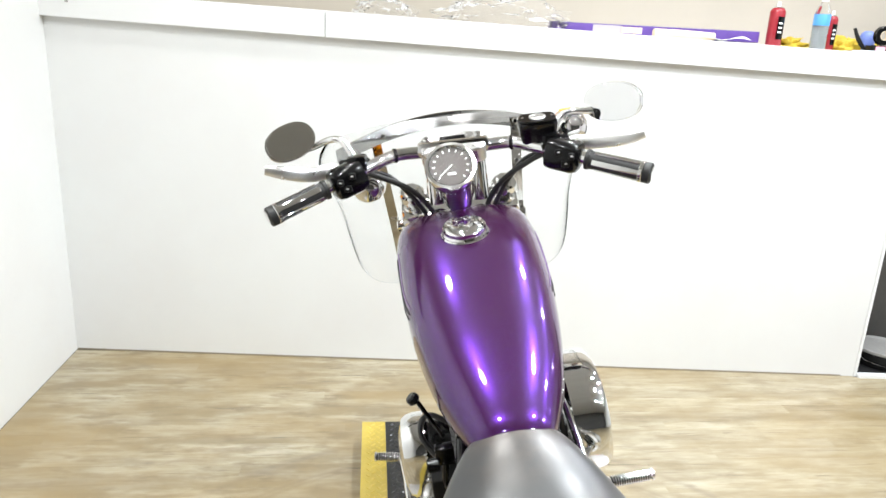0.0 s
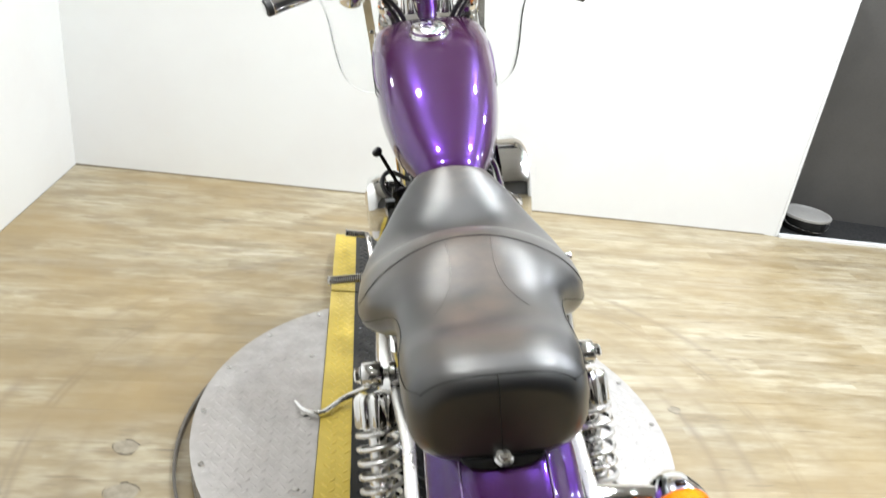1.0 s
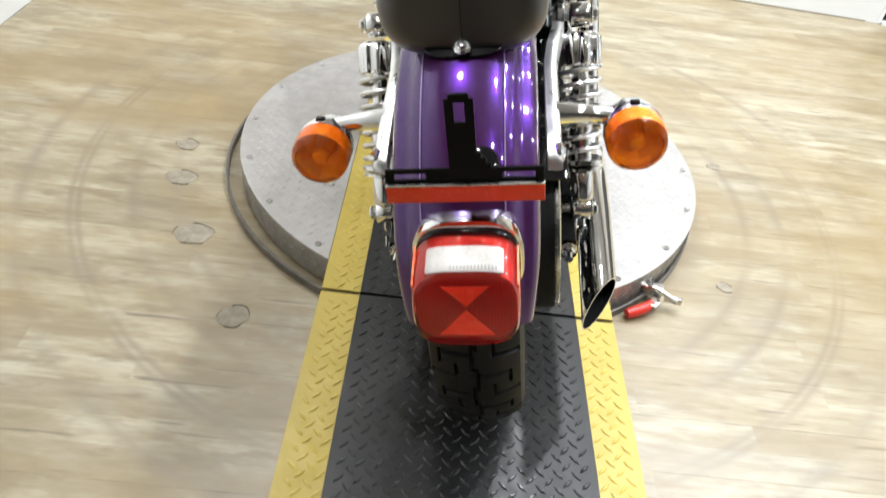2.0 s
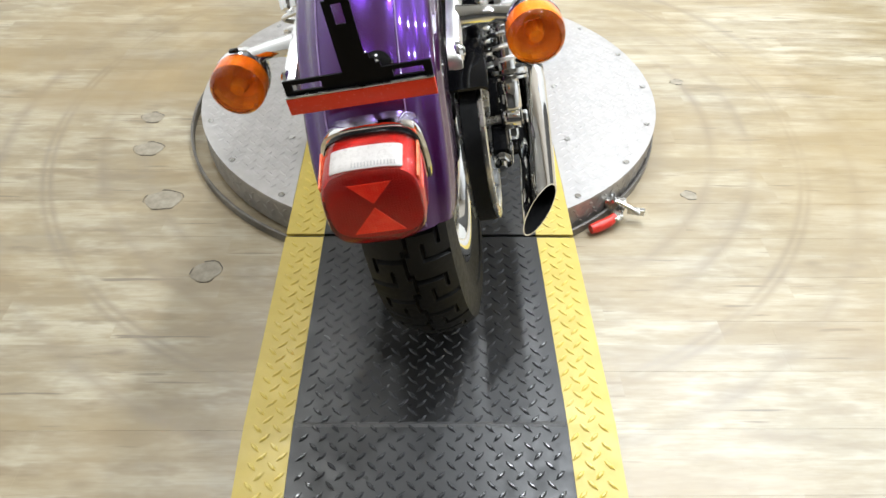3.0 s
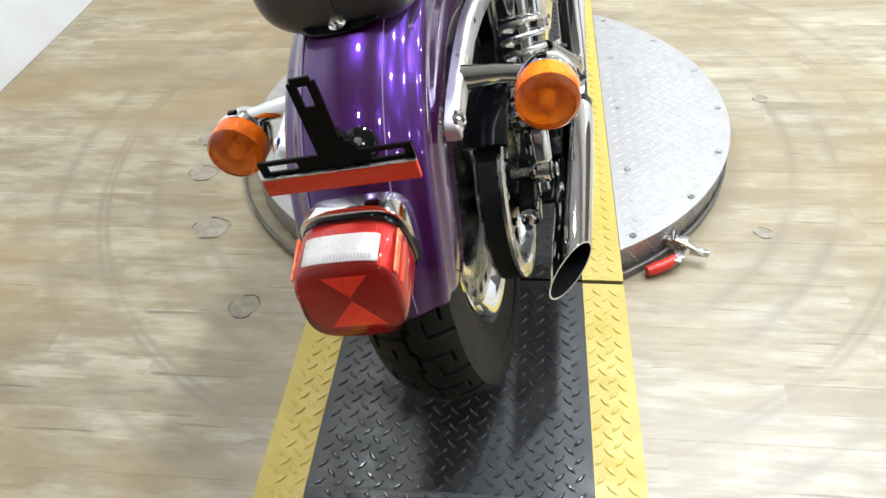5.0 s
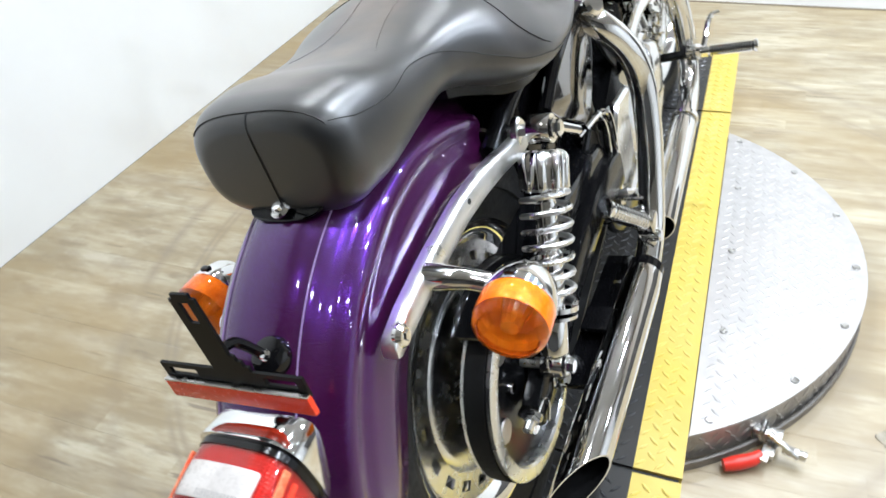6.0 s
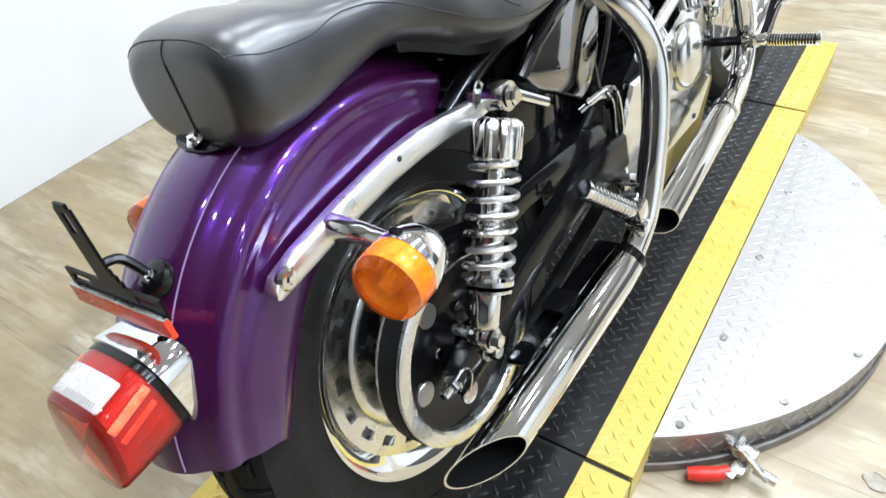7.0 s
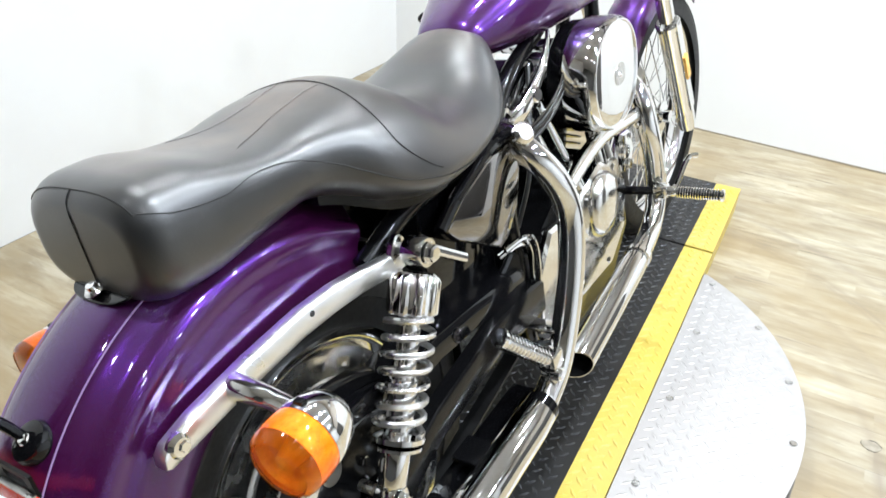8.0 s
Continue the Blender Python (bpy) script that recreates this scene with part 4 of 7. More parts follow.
fender = bp("rear_fender", fender_shell(radians(-28), radians(71), 60), PAINT, None, "glossy purple rear fender with fine pinstripes", smooth=60)
liner = []
for i in range(41):
    a = radians(-26) + radians(95) * i / 40
    liner.append([fender_point(a, k, -1, 0.0045) for k in range(len(FENDER_PROFILE) - 2, 0, -1)] + [fender_point(a, k, 1, 0.0045) for k in range(len(FENDER_PROFILE) - 1)])
bp("fender_liner", loft(liner, False, False), MATT_BLACK, fender, "black underside", smooth=60)
for sx in (1, -1):
    for xx in (0.047,):
        line = []
        for i in range(61):
            a = radians(8) + radians(62) * i / 60
            r = fender_radius(a) - 0.0090 + 0.0010
            line.append(FC + Vector((sx * xx, -r * math.sin(a), r * math.cos(a))))
        bp("pinstripe", tube(line, 0.0009, 5, 1, flat=1.0), STRIPE, fender, "pale purple pinstripe")
    # strut along the side, swept out to the shock's upper stud, where it ends in an upright lug
    strut = []
    for x, y, z, h in ((0.106, -0.190, 0.571, 0.006), (0.106, -0.183, 0.573, 0.012), (0.106, -0.150, 0.580, 0.0150), (0.106, -0.08, 0.590, 0.0155), (0.107, 0.0, 0.598, 0.0155), (0.112, 0.05, 0.601, 0.0150), (0.118, 0.09, 0.601, 0.0135), (0.122, 0.12, 0.598, 0.0125), (0.1235, 0.145, 0.595, 0.0130), (0.1235, 0.166, 0.594, 0.010)):
        strut.append([(sx * (x + a * 0.0065), y + b * h * 0.17, z + b * h) for a, b in ((-1.6, -0.85), (-0.2, -1), (0.6, -0.97), (1.0, -0.80), (1.05, 0), (1.0, 0.62), (0.72, 0.86), (0.2, 0.98), (-0.5, 1), (-1.6, 0.9))])
    st = bp("fender_strut", loft(strut), BRIGHT_SATIN, None, "chrome fender strut", smooth=50)
    pear = [(0.019 * math.cos(k * math.pi / 16) * (1 - 0.30 * max(0, math.sin(k * math.pi / 16))), (0.024 if k < 16 else 0.019) * math.sin(k * math.pi / 16)) for k in range(32)]
    bp("lug", slab(pear, 0.011, (0.119 if sx > 0 else -0.130, 0.157, 0.604), (0, 1, 0), (0, 0, 1), 0.002), POLISHED, st, "upright lug round the shock stud")
    bp("strut_foot", join(disc(0.013, 0.012, (sx * 0.103, -0.172, 0.577), (sx, 0, 0), 24, 0.004)), CHROME, st)
    bolt("bolt", (sx * 0.111, -0.170, 0.577), (sx, 0, 0), 0.006, 0.006, st)
    bp("hole", disc(0.0035, 0.002, (sx * 0.1135, 0.012, 0.604), (sx, 0, 0), 12, 0.0005), GASKET, st)
    bp("frame_rail", tube([(sx * 0.098, 0.12, 0.600), (sx * 0.100, 0.22, 0.632), (sx * 0.105, 0.34, 0.640), (sx * 0.09, 0.47, 0.64)], 0.014, 12), BLACK, None, "black frame rail under the seat")

# seat bolt tab
tab = bp("seat_tab", slab(oval(0.046, 0.022, 32, 2.6), 0.003, (0, -0.120, 0.694), (1, 0, 0), (0, 0.92, 0.38)), BLACK_CHROME)
bp("seat_bolt", join(disc(0.0105, 0.006, (0, -0.133, 0.694), (0, -0.38, 0.92), 24, 0.003), lathe([(1e-5, 0.005), (0.006, 0.005), (0.005, 0.010), (1e-5, 0.0105)], (0, -0.133, 0.694), (0, -0.38, 0.92), 12)), CHROME, tab)

# indicators behind
for sx, _ in SIDES:
    c = Vector((0.203, -0.105, 0.566)) if sx > 0 else Vector((-0.191, -0.105, 0.559))
    f = Vector((sx * 0.05, -1, -0.04)).normalized()      # faces backwards
    stalk = bp("indicator", tube([(sx * 0.108, -0.098, 0.588), (sx * 0.135, -0.098, 0.587), (sx * 0.155, -0.096, 0.584), (sx * 0.185, -0.096, 0.578)], [0.0155, 0.0125, 0.011, 0.011], 14), CHROME, None, "chrome rear indicator with an amber lens")
    bp("bowl", lathe([(1e-5, -0.044), (0.010, -0.043), (0.022, -0.036), (0.031, -0.024), (0.0355, -0.008), (0.037, 0.004), (0.036, 0.006)], c, f, 36), CHROME, stalk, "chrome bowl")
    bp("lens", lathe([(0.0355, 0.004), (0.0365, 0.006), (0.0370, 0.012), (0.0372, 0.022), (0.0365, 0.034), (0.0345, 0.0405), (0.0300, 0.0440), (0.0285, 0.0432), (0.020, 0.0450), (1e-5, 0.0458)], c, f, 36), AMBER, stalk, "domed amber lens").visible_shadow = False
    bp("reflector", lathe([(0.0345, 0.004), (0.0340, 0.024), (0.0305, 0.016), (0.0220, 0.009), (0.0120, 0.006), (0.0105, 0.022), (0.0085, 0.031), (1e-5, 0.033)], c, f, 14), AMBER_CORE, stalk, "faceted amber reflector", smooth=0)
    bp("side_band", lathe([(0.0348, 0.003), (0.0354, 0.004), (0.0354, 0.030), (0.0348, 0.031)], c, f, 36), AMBER_SIDE, stalk, "ribbed amber side band")
    bp("clip", box(c + Vector((0, 0.0, 0.037)), (0.012, 0.008, 0.006), 0.002), BLACK, stalk)

# tail lamp
TQ = Matrix.Translation((0.005, -0.284, 0.524)) @ Matrix.Rotation(radians(5), 4, "X")   # local y runs forward


def lamp_ring(y, w, h, z, power=3.4, n=40):
    return [Vector((x, y, z + zz)) for x, zz in oval(w, h, n, power)]


tail = bp("tail_lamp", moved(loft([lamp_ring(0.055, 0.050, 0.036, 0.0), lamp_ring(0.02, 0.057, 0.046, 0.001), lamp_ring(-0.012, 0.0615, 0.0515, 0.001), lamp_ring(-0.016, 0.0615, 0.0515, 0.001), lamp_ring(-0.017, 0.058, 0.049, 0.001)]), TQ), CHROME, None, "chrome tail lamp with a red lens and clear top window")
bp("gasket", moved(loft([lamp_ring(-0.0165, 0.0575, 0.0475, 0.001), lamp_ring(-0.024, 0.0575, 0.0475, 0.001)]), TQ), BLACK, tail, "black gasket")


def lens_ring(y, w, h, z, lean, power=3.4, n=40):
    """A section of the lens whose lower edge stands further back."""
    return [Vector((x, y + lean * zz, z + zz)) for x, zz in oval(w, h, n, power)]


LENS = [(-0.0235, 0.0565, 0.0465, 0.001, 0.0), (-0.045, 0.0572, 0.0462, 0.000, 0.06), (-0.070, 0.0572, 0.0450, -0.002, 0.16), (-0.085, 0.0562, 0.0435, -0.0035, 0.24), (-0.089, 0.0540, 0.0415, -0.0035, 0.25)]
bp("lens", moved(loft([lens_ring(*r) for r in LENS] + [lens_ring(-0.0905, 0.0500, 0.0380, -0.0035, 0.25)]), TQ), RED_LENS, tail, "deep red lens").visible_shadow = False
bp("reflector", moved(loft([lens_ring(y + 0.0015, w - 0.0035, h - 0.0035, z, k) for y, w, h, z, k in LENS[:3]] + [lens_ring(-0.0805, 0.0525, 0.0395, -0.0035, 0.24)]), TQ), RED_CORE, tail, "deep red inner reflector")


def lens_face(x, z, out=0.0):
    return (x, -0.0812 + 0.24 * z - out, z - 0.0035)


# faceted triangles in the rear face, above and below, their glint painted as colour
for a, b in ((0, -1), (0, 1)):
    if b > 0:
        tri = [(-0.025, 0.026), (0.025, 0.026), (0.0, 0.001)]
    else:
        tri = [(a * 0.043 - b * 0.030, b * 0.034 - a * 0.024), (a * 0.043 + b * 0.030, b * 0.034 + a * 0.024), (a * 0.003, b * 0.003)]
    cx, cz = sum(p[0] for p in tri) / 3, sum(p[1] for p in tri) / 3
    bp("facet", moved(loft([[lens_face(x, z) for x, z in tri], [lens_face(cx + (x - cx) * 0.96, cz + (z - cz) * 0.96, 0.0008) for x, z in tri]]), TQ), RED_GLINT, tail, "red reflector facet with its glint painted in", smooth=0)
lens_top = curve([(-0.090, 0.0340), (-0.0786, 0.0380), (-0.0746, 0.0400), (-0.0628, 0.0430), (-0.0422, 0.0462), (-0.0235, 0.0475)])


def over_lens(x, y, out):
    """A point just above the lens's curved top."""
    return (x, y, lens_top(y) * (1 - abs(x / 0.0575) ** 3.4) ** (1 / 3.4) + out)


pane = []
for k, y in enumerate((-0.0405, -0.042, -0.048, -0.056, -0.064, -0.0705, -0.072)):
    w = 0.0405 if 0 < k < 6 else 0.0385
    edge = 0.0010 if 0 < k < 6 else 0.0002
    xs = [w * f for f in (-1, -0.97, -0.8, -0.5, -0.2, 0.2, 0.5, 0.8, 0.97, 1)]
    pane.append([over_lens(x, y, edge if abs(x) < w * 0.98 else 0.0) for x in xs] + [over_lens(x, y, -0.0015) for x in xs[::-1]])
bp("window", moved(loft(pane), TQ), WHITE_LENS, tail, "frosted clear window")
FAINT = mat("faint_print", (0.36, 0.34, 0.33), 0.5)
for k in range(14):
    x = -0.014 + 0.0036 * k
    bp("print_bar", moved(loft([[over_lens(x + sx * 0.0007, y, h) for sx, h in ((-1, 0.0009), (1, 0.0009), (1, 0.0013), (-1, 0.0013))] for y in (-0.0645, -0.070)]), TQ), FAINT, tail, smooth=0)
# upper side facets carry the painted glint, lower ones the deep red
for sx in (-1, 1):
    for k in range(4):
        bp("facet", moved(box((sx * 0.0548, -0.052, 0.026 - 0.016 * k), (0.0025, 0.048 - 0.005 * k, (0.0095, 0.0060, 0.0045, 0.0035)[k]), 0.001, Matrix.Rotation(radians(12), 4, "X")), TQ), RED_GLINT if k < 2 else RED_CORE, tail, "inner facet, the upper ones with a painted glint")
bp("base_bracket", moved(box((0, 0.03, 0.0), (0.07, 0.05, 0.05), 0.01), TQ), BLACK, tail)

# number plate bracket, with no plate
PB = Matrix.Translation((0.005, -0.277, 0.611))


def bracket_cell(x, z):
    """Where the bracket plate has metal: a cross bar with two slots, and an arm with one."""
    gusset = 0.0145 + max(0.0, 0.040 - z) * 0.8 if x > 0 else 0.0145
    x = abs(x)
    if z < 0.018:
        return not (0.040 < x < 0.074 and 0.005 < z < 0.013)
    return x < (gusset if z < 0.098 else 0.010) and not (x < 0.0055 and 0.072 < z < 0.094)


BX = [-0.083, -0.074, -0.062, -0.050, -0.040, -0.034, -0.029, -0.024, -0.019, -0.0145, -0.010, -0.0055]
BX = BX + [0.0] + [-v for v in BX[::-1]]
BZ = [-0.004, 0.001, 0.005, 0.013, 0.018, 0.024, 0.030, 0.036, 0.044, 0.060, 0.072, 0.084, 0.094, 0.098, 0.103]
plate_bracket = bp("plate_bracket", moved(grid_plate(BX, BZ, bracket_cell, 0.003), PB), POWDER, None, "black slotted plate bracket with no plate", smooth=20)
bp("reflector_strip", moved(box((0, -0.004, -0.011), (0.168, 0.006, 0.020), 0.0015), PB), RED_STRIP, plate_bracket, "red reflector strip")
bp("strip_edge", moved(box((0, -0.0045, 0.0005), (0.168, 0.005, 0.002), 0.0005), PB), STEEL, plate_bracket)
bp("stay", tube([(0.006, -0.277, 0.648), (0.008, -0.258, 0.642), (0.018, -0.246, 0.616)], 0.005, 8), BLACK, plate_bracket)
bp("mount", lathe([(0.0195, -0.008), (0.0200, 0.002), (0.0175, 0.007), (0.0110, 0.0090), (1e-5, 0.0095)], (0.022, -0.243, 0.611), (0.03, -0.60, 0.80), 32), BLACK_CHROME, plate_bracket, "black domed mount")
bolt("bolt", (0.022, -0.2485, 0.6185), (0, -0.60, 0.80), 0.0045, 0.004, plate_bracket)

# seat
S_W = curve([(-0.092, 0.0985), (-0.05, 0.103), (0.03, 0.105), (0.080, 0.109), (0.11, 0.124), (0.145, 0.149), (0.20, 0.166), (0.26, 0.169), (0.32, 0.165), (0.38, 0.153), (0.43, 0.136), (0.48, 0.108), (0.52, 0.074), (0.540, 0.044)])
S_TOP = curve([(-0.092, 0.800), (-0.055, 0.798), (0.0, 0.785), (0.06, 0.781), (0.12, 0.790), (0.17, 0.800), (0.215, 0.801), (0.25, 0.789), (0.29, 0.764), (0.325, 0.752), (0.37, 0.748), (0.43, 0.759), (0.48, 0.781), (0.515, 0.793), (0.535, 0.789), (0.540, 0.780)])
S_BOT = curve([(-0.092, 0.673), (-0.05, 0.675), (0.03, 0.691), (0.07, 0.696), (0.10, 0.690), (0.13, 0.676), (0.16, 0.660), (0.20, 0.647), (0.27, 0.640), (0.34, 0.648), (0.41, 0.665), (0.47, 0.700), (0.52, 0.755), (0.540, 0.775)])
S_MID = curve([(-0.128, 0.732), (-0.10, 0.732), (0.0, 0.738), (0.10, 0.735), (0.16, 0.702), (0.21, 0.684), (0.28, 0.684), (0.36, 0.690), (0.44, 0.702), (0.50, 0.738), (0.540, 0.778)])
S_POW = curve([(-0.128, 3.0), (-0.05, 3.3), (0.08, 3.0), (0.16, 2.2), (0.24, 1.9), (0.35, 1.75), (0.45, 1.8), (0.54, 2.0)])


def seat_point(y, t, lift=0.0):
    """t: angle over the section, 0 on the right edge, half a turn on the left."""
    w, zt, zb, zm, p = S_W(y), S_TOP(y), S_BOT(y), S_MID(y), S_POW(y)
    # the rear edge is rounded all the way round
    turn = 1 - math.sqrt(max(0.0, 1 - min(1.0, max(0.0, (-0.092 - y) / 0.037)) ** 2))
    w, zt, zb = w - 0.030 * turn, zt - 0.026 * turn, zb + 0.026 * turn
    c, s = math.cos(t), math.sin(t)
    x = w * math.copysign(abs(c) ** (2 / p), c)
    if s >= 0:
        z = zm + (zt - zm) * abs(s) ** (2 / p)
        # a soft dip along the middle of the rider's bucket
        z -= 0.010 * math.exp(-((y - 0.36) / 0.07) ** 2) * math.exp(-(x / 0.05) ** 2)
    else:
        z = zm - (zm - zb) * abs(s) ** (2 / 3.2)
        x *= 1 - 0.10 * abs(s)
    return Vector((x + lift * c, y, z + lift * max(s, 0)))


ys = [-0.092 - 0.037 * math.sin(math.pi / 2 * k / 12) for k in range(12, 0, -1)] + list(np.linspace(-0.092, 0.52, 66)) + [0.530, 0.536, 0.540]
seat = bp("seat", loft([[seat_point(y, 2 * math.pi * k / 64) for k in range(64)] for y in ys]), LEATHER, None, "black leather two-up seat with stitched seams", smooth=80)


def seat_over(x, y):
    """The place on the seat's top over x, y."""
    t = math.acos(min(1.0, abs(x) / S_W(y)) ** (S_POW(y) / 2))
    return seat_point(y, t if x > 0 else math.pi - t, 0.0004)


def seam(points, name="seam", r=0.0006, material=SEAM):
    bp(name, tube(points, r, 6, 1), material, seat, "stitched seam")


FLANK = curve([(-0.116, 34), (-0.108, 28), (-0.090, 19), (-0.039, 14), (0.005, 25), (0.030, 24), (0.052, 18), (0.075, 8), (0.099, 1), (0.146, -1), (0.21, 0), (0.30, -6), (0.40, -5), (0.50, 6)])
CROSS = curve([(5, 0.216), (9, 0.197), (16, 0.176), (25, 0.166), (47, 0.170), (64, 0.180), (78, 0.188), (90, 0.190)])
for sg in (0, 1):
    ang = lambda t: math.pi - t if sg else t
    # along the flank, and round the front of the pillion
    seam([seat_point(y, ang(radians(FLANK(y))), 0.0004) for y in np.linspace(-0.116, 0.50, 60)])
    seam([seat_point(CROSS(d), ang(radians(d)), 0.0004) for d in np.linspace(90, 5, 34)])
    seam([seat_over((-1 if sg else 1) * (0.033 - 0.006 * math.sin(f * 3.1) + 0.024 * f ** 3), 0.190 - 0.165 * f) for f in np.linspace(0, 1, 22)], "seam", 0.0004, LEATHER)
seam([seat_point(-0.1165 - 0.003 * math.sin(t), t, 0.0004) for t in np.linspace(radians(34), radians(146), 40)], "rear_seam")
seam([seat_point(y, math.pi / 2, 0.0006) for y in np.linspace(-0.120, -0.129, 8)] + [Vector((0, -0.1296, z)) for z in (0.770, 0.755, 0.740, 0.725, 0.710, 0.702)], "rear_seam")
bp("seat_pan", loft([[(S_W(y) * 0.74 * c, y, S_BOT(y) - 0.002 + h) for c, h in ((-1, 0), (1, 0), (1, 0.016), (-1, 0.016))] for y in np.linspace(0.09, 0.44, 22)]), BLACK, seat, "black seat base")

# fuel tank
T_W = curve([(0.500, 0.032), (0.515, 0.052), (0.55, 0.070), (0.62, 0.095), (0.70, 0.113), (0.80, 0.128), (0.90, 0.136), (0.98, 0.140), (1.04, 0.140), (1.08, 0.132), (1.105, 0.112), (1.115, 0.080)])
T_TOP = curve([(0.500, 0.770), (0.515, 0.795), (0.55, 0.818), (0.62, 0.850), (0.70, 0.884), (0.80, 0.920), (0.90, 0.952), (0.98, 0.972), (1.04, 0.979), (1.08, 0.970), (1.105, 0.940), (1.115, 0.905)])
T_BOT = curve([(0.500, 0.758), (0.515, 0.745), (0.55, 0.735), (0.62, 0.730), (0.75, 0.732), (0.90, 0.742), (1.02, 0.745), (1.08, 0.775), (1.105, 0.81), (1.115, 0.835)])
T_POW = curve([(0.500, 2.0), (0.60, 2.5), (0.80, 3.1), (1.0, 3.5), (1.08, 3.6), (1.115, 3.0)])


def tank_point(y, t, lift=0.0):
    w, zt, zb, p = T_W(y), T_TOP(y), T_BOT(y), T_POW(y)
    zm = zb + (zt - zb) * 0.52
    c, s = math.cos(t), math.sin(t)
    x = (w + lift) * math.copysign(abs(c) ** (2 / p), c)
    z = zm + (zt - zm + lift) * abs(s) ** (2 / p) if s >= 0 else zm - (zm - zb + lift) * abs(s) ** (2 / 2.6)
    return Vector((x, y, z))


ys = [0.500, 0.503, 0.508] + list(np.linspace(0.515, 1.08, 60)) + [1.09, 1.098, 1.105, 1.110, 1.113, 1.115]
tank = bp("fuel_tank", loft([[tank_point(y, 2 * math.pi * k / 72) for k in range(72)] for y in ys]), PAINT, None, "glossy purple fuel tank", smooth=80)
cap_at, cap_up = Vector((-0.003, 0.936, T_TOP(0.936) - 0.003)), Vector((0, -0.22, 0.975)).normalized()
cap = bp("fuel_cap", lathe([(1e-5, 0.0), (0.040, 0.0), (0.041, 0.004), (0.0395, 0.007), (0.0405, 0.009), (0.0405, 0.016), (0.037, 0.0195), (0.022, 0.0225), (1e-5, 0.0235)], cap_at, cap_up, 48), CHROME, tank, "chrome fuel cap")
# embossed badge on the cap, drawn as plain shapes
capq = cap_up.to_track_quat("Z", "Y")
for k in range(7):
    a = 2 * math.pi * k / 7
    bp("emboss", tube([cap_at + capq @ Vector((0.012 * math.cos(a), 0.012 * math.sin(a), 0.0225)), cap_at + capq @ Vector((0.021 * math.cos(a + 0.7), 0.021 * math.sin(a + 0.7), 0.0222)), cap_at + capq @ Vector((0.031 * math.cos(a + 0.3), 0.031 * math.sin(a + 0.3), 0.0208))], 0.0016, 6, 3), CHROME, cap)
bp("bezel", lathe([(0.041, -0.004), (0.0455, -0.002), (0.0455, 0.002), (0.0435, 0.0035), (0.041, 0.0035)], cap_at, cap_up, 48), CHROME, cap)
for sg in (0, 1):
    ang = lambda t: math.pi - t if sg else t
    # flowing decal on the flank
    for off, th in ((0, 0.0016), (7, 0.0011), (-6, 0.0009)):
        line = [tank_point(y, ang(radians(12 + off + 9 * math.sin((y - 0.72) * 30) * (1 - (y - 0.70) / 0.36))), 0.0008) for y in np.linspace(0.80, 0.99, 30)]
        bp("decal", tube(line, th, 6, 1), PRINT_DARK if off != 7 else STRIPE, tank, "dark flowing side decal")
bp("fuel_tap", join(disc(0.011, 0.02, (-0.11, 0.62, 0.690), (-1, 0, 0), 14), box((-0.10, 0.63, 0.70), (0.03, 0.02, 0.03), 0.004), tube([(-0.10, 0.63, 0.69), (-0.105, 0.63, 0.64), (-0.07, 0.68, 0.61)], 0.005, 8)), BLACK)
bp("choke_knob", join(disc(0.0105, 0.014, (-0.132, 0.665, 0.778), (-0.6, 0, 0.8), 14, 0.003), tube([(-0.10, 0.68, 0.70), (-0.130, 0.667, 0.776)], 0.004, 8, 1)), BLACK)

# engine
case = bp("crankcase", loft([[(x, y, z) for y, z in ring] for x, ring in (
    (-0.125, [(0.52, 0.27), (0.60, 0.19), (0.86, 0.19), (0.95, 0.27), (0.93, 0.42), (0.82, 0.47), (0.66, 0.47), (0.54, 0.42)]),
    (-0.115, [(0.50, 0.26), (0.59, 0.175), (0.87, 0.175), (0.965, 0.26), (0.945, 0.43), (0.83, 0.485), (0.65, 0.485), (0.525, 0.43)]),
    (0.115, [(0.50, 0.26), (0.59, 0.175), (0.87, 0.175), (0.965, 0.26), (0.945, 0.43), (0.83, 0.485), (0.65, 0.485), (0.525, 0.43)]),
    (0.125, [(0.52, 0.27), (0.60, 0.19), (0.86, 0.19), (0.95, 0.27), (0.93, 0.42), (0.82, 0.47), (0.66, 0.47), (0.54, 0.42)]))]), BLACK, None, "black engine crankcase")
cover = bp("cam_cover", slab([(-0.135, -0.07), (-0.10, -0.11), (0.07, -0.12), (0.15, -0.07), (0.165, 0.03), (0.12, 0.095), (0.03, 0.115), (-0.07, 0.09), (-0.13, 0.03)], 0.022, (0.120, 0.745, 0.365), (0, 1, 0), (0, 0, 1), 0.006), POLISHED, None, "polished cam cover")
bp("timer_dome", dome(oval(0.058, 0.062, 32, 2.6), (0.141, 0.755, 0.405), (0, 1, 0), (0, 0, 1), [(1, 0), (1.0, 0.008), (0.93, 0.018), (0.80, 0.0235), (0.5, 0.027), (0.02, 0.028)]), POLISHED, cover, "chrome timer cover")
bp("sprocket_cover", slab([(-0.10, -0.075), (-0.03, -0.10), (0.075, -0.085), (0.10, 0.0), (0.06, 0.085), (-0.04, 0.095), (-0.10, 0.03)], 0.020, (0.118, 0.585, 0.350), (0, 1, 0), (0, 0, 1), 0.006), POLISHED, cover, "chrome sprocket cover")
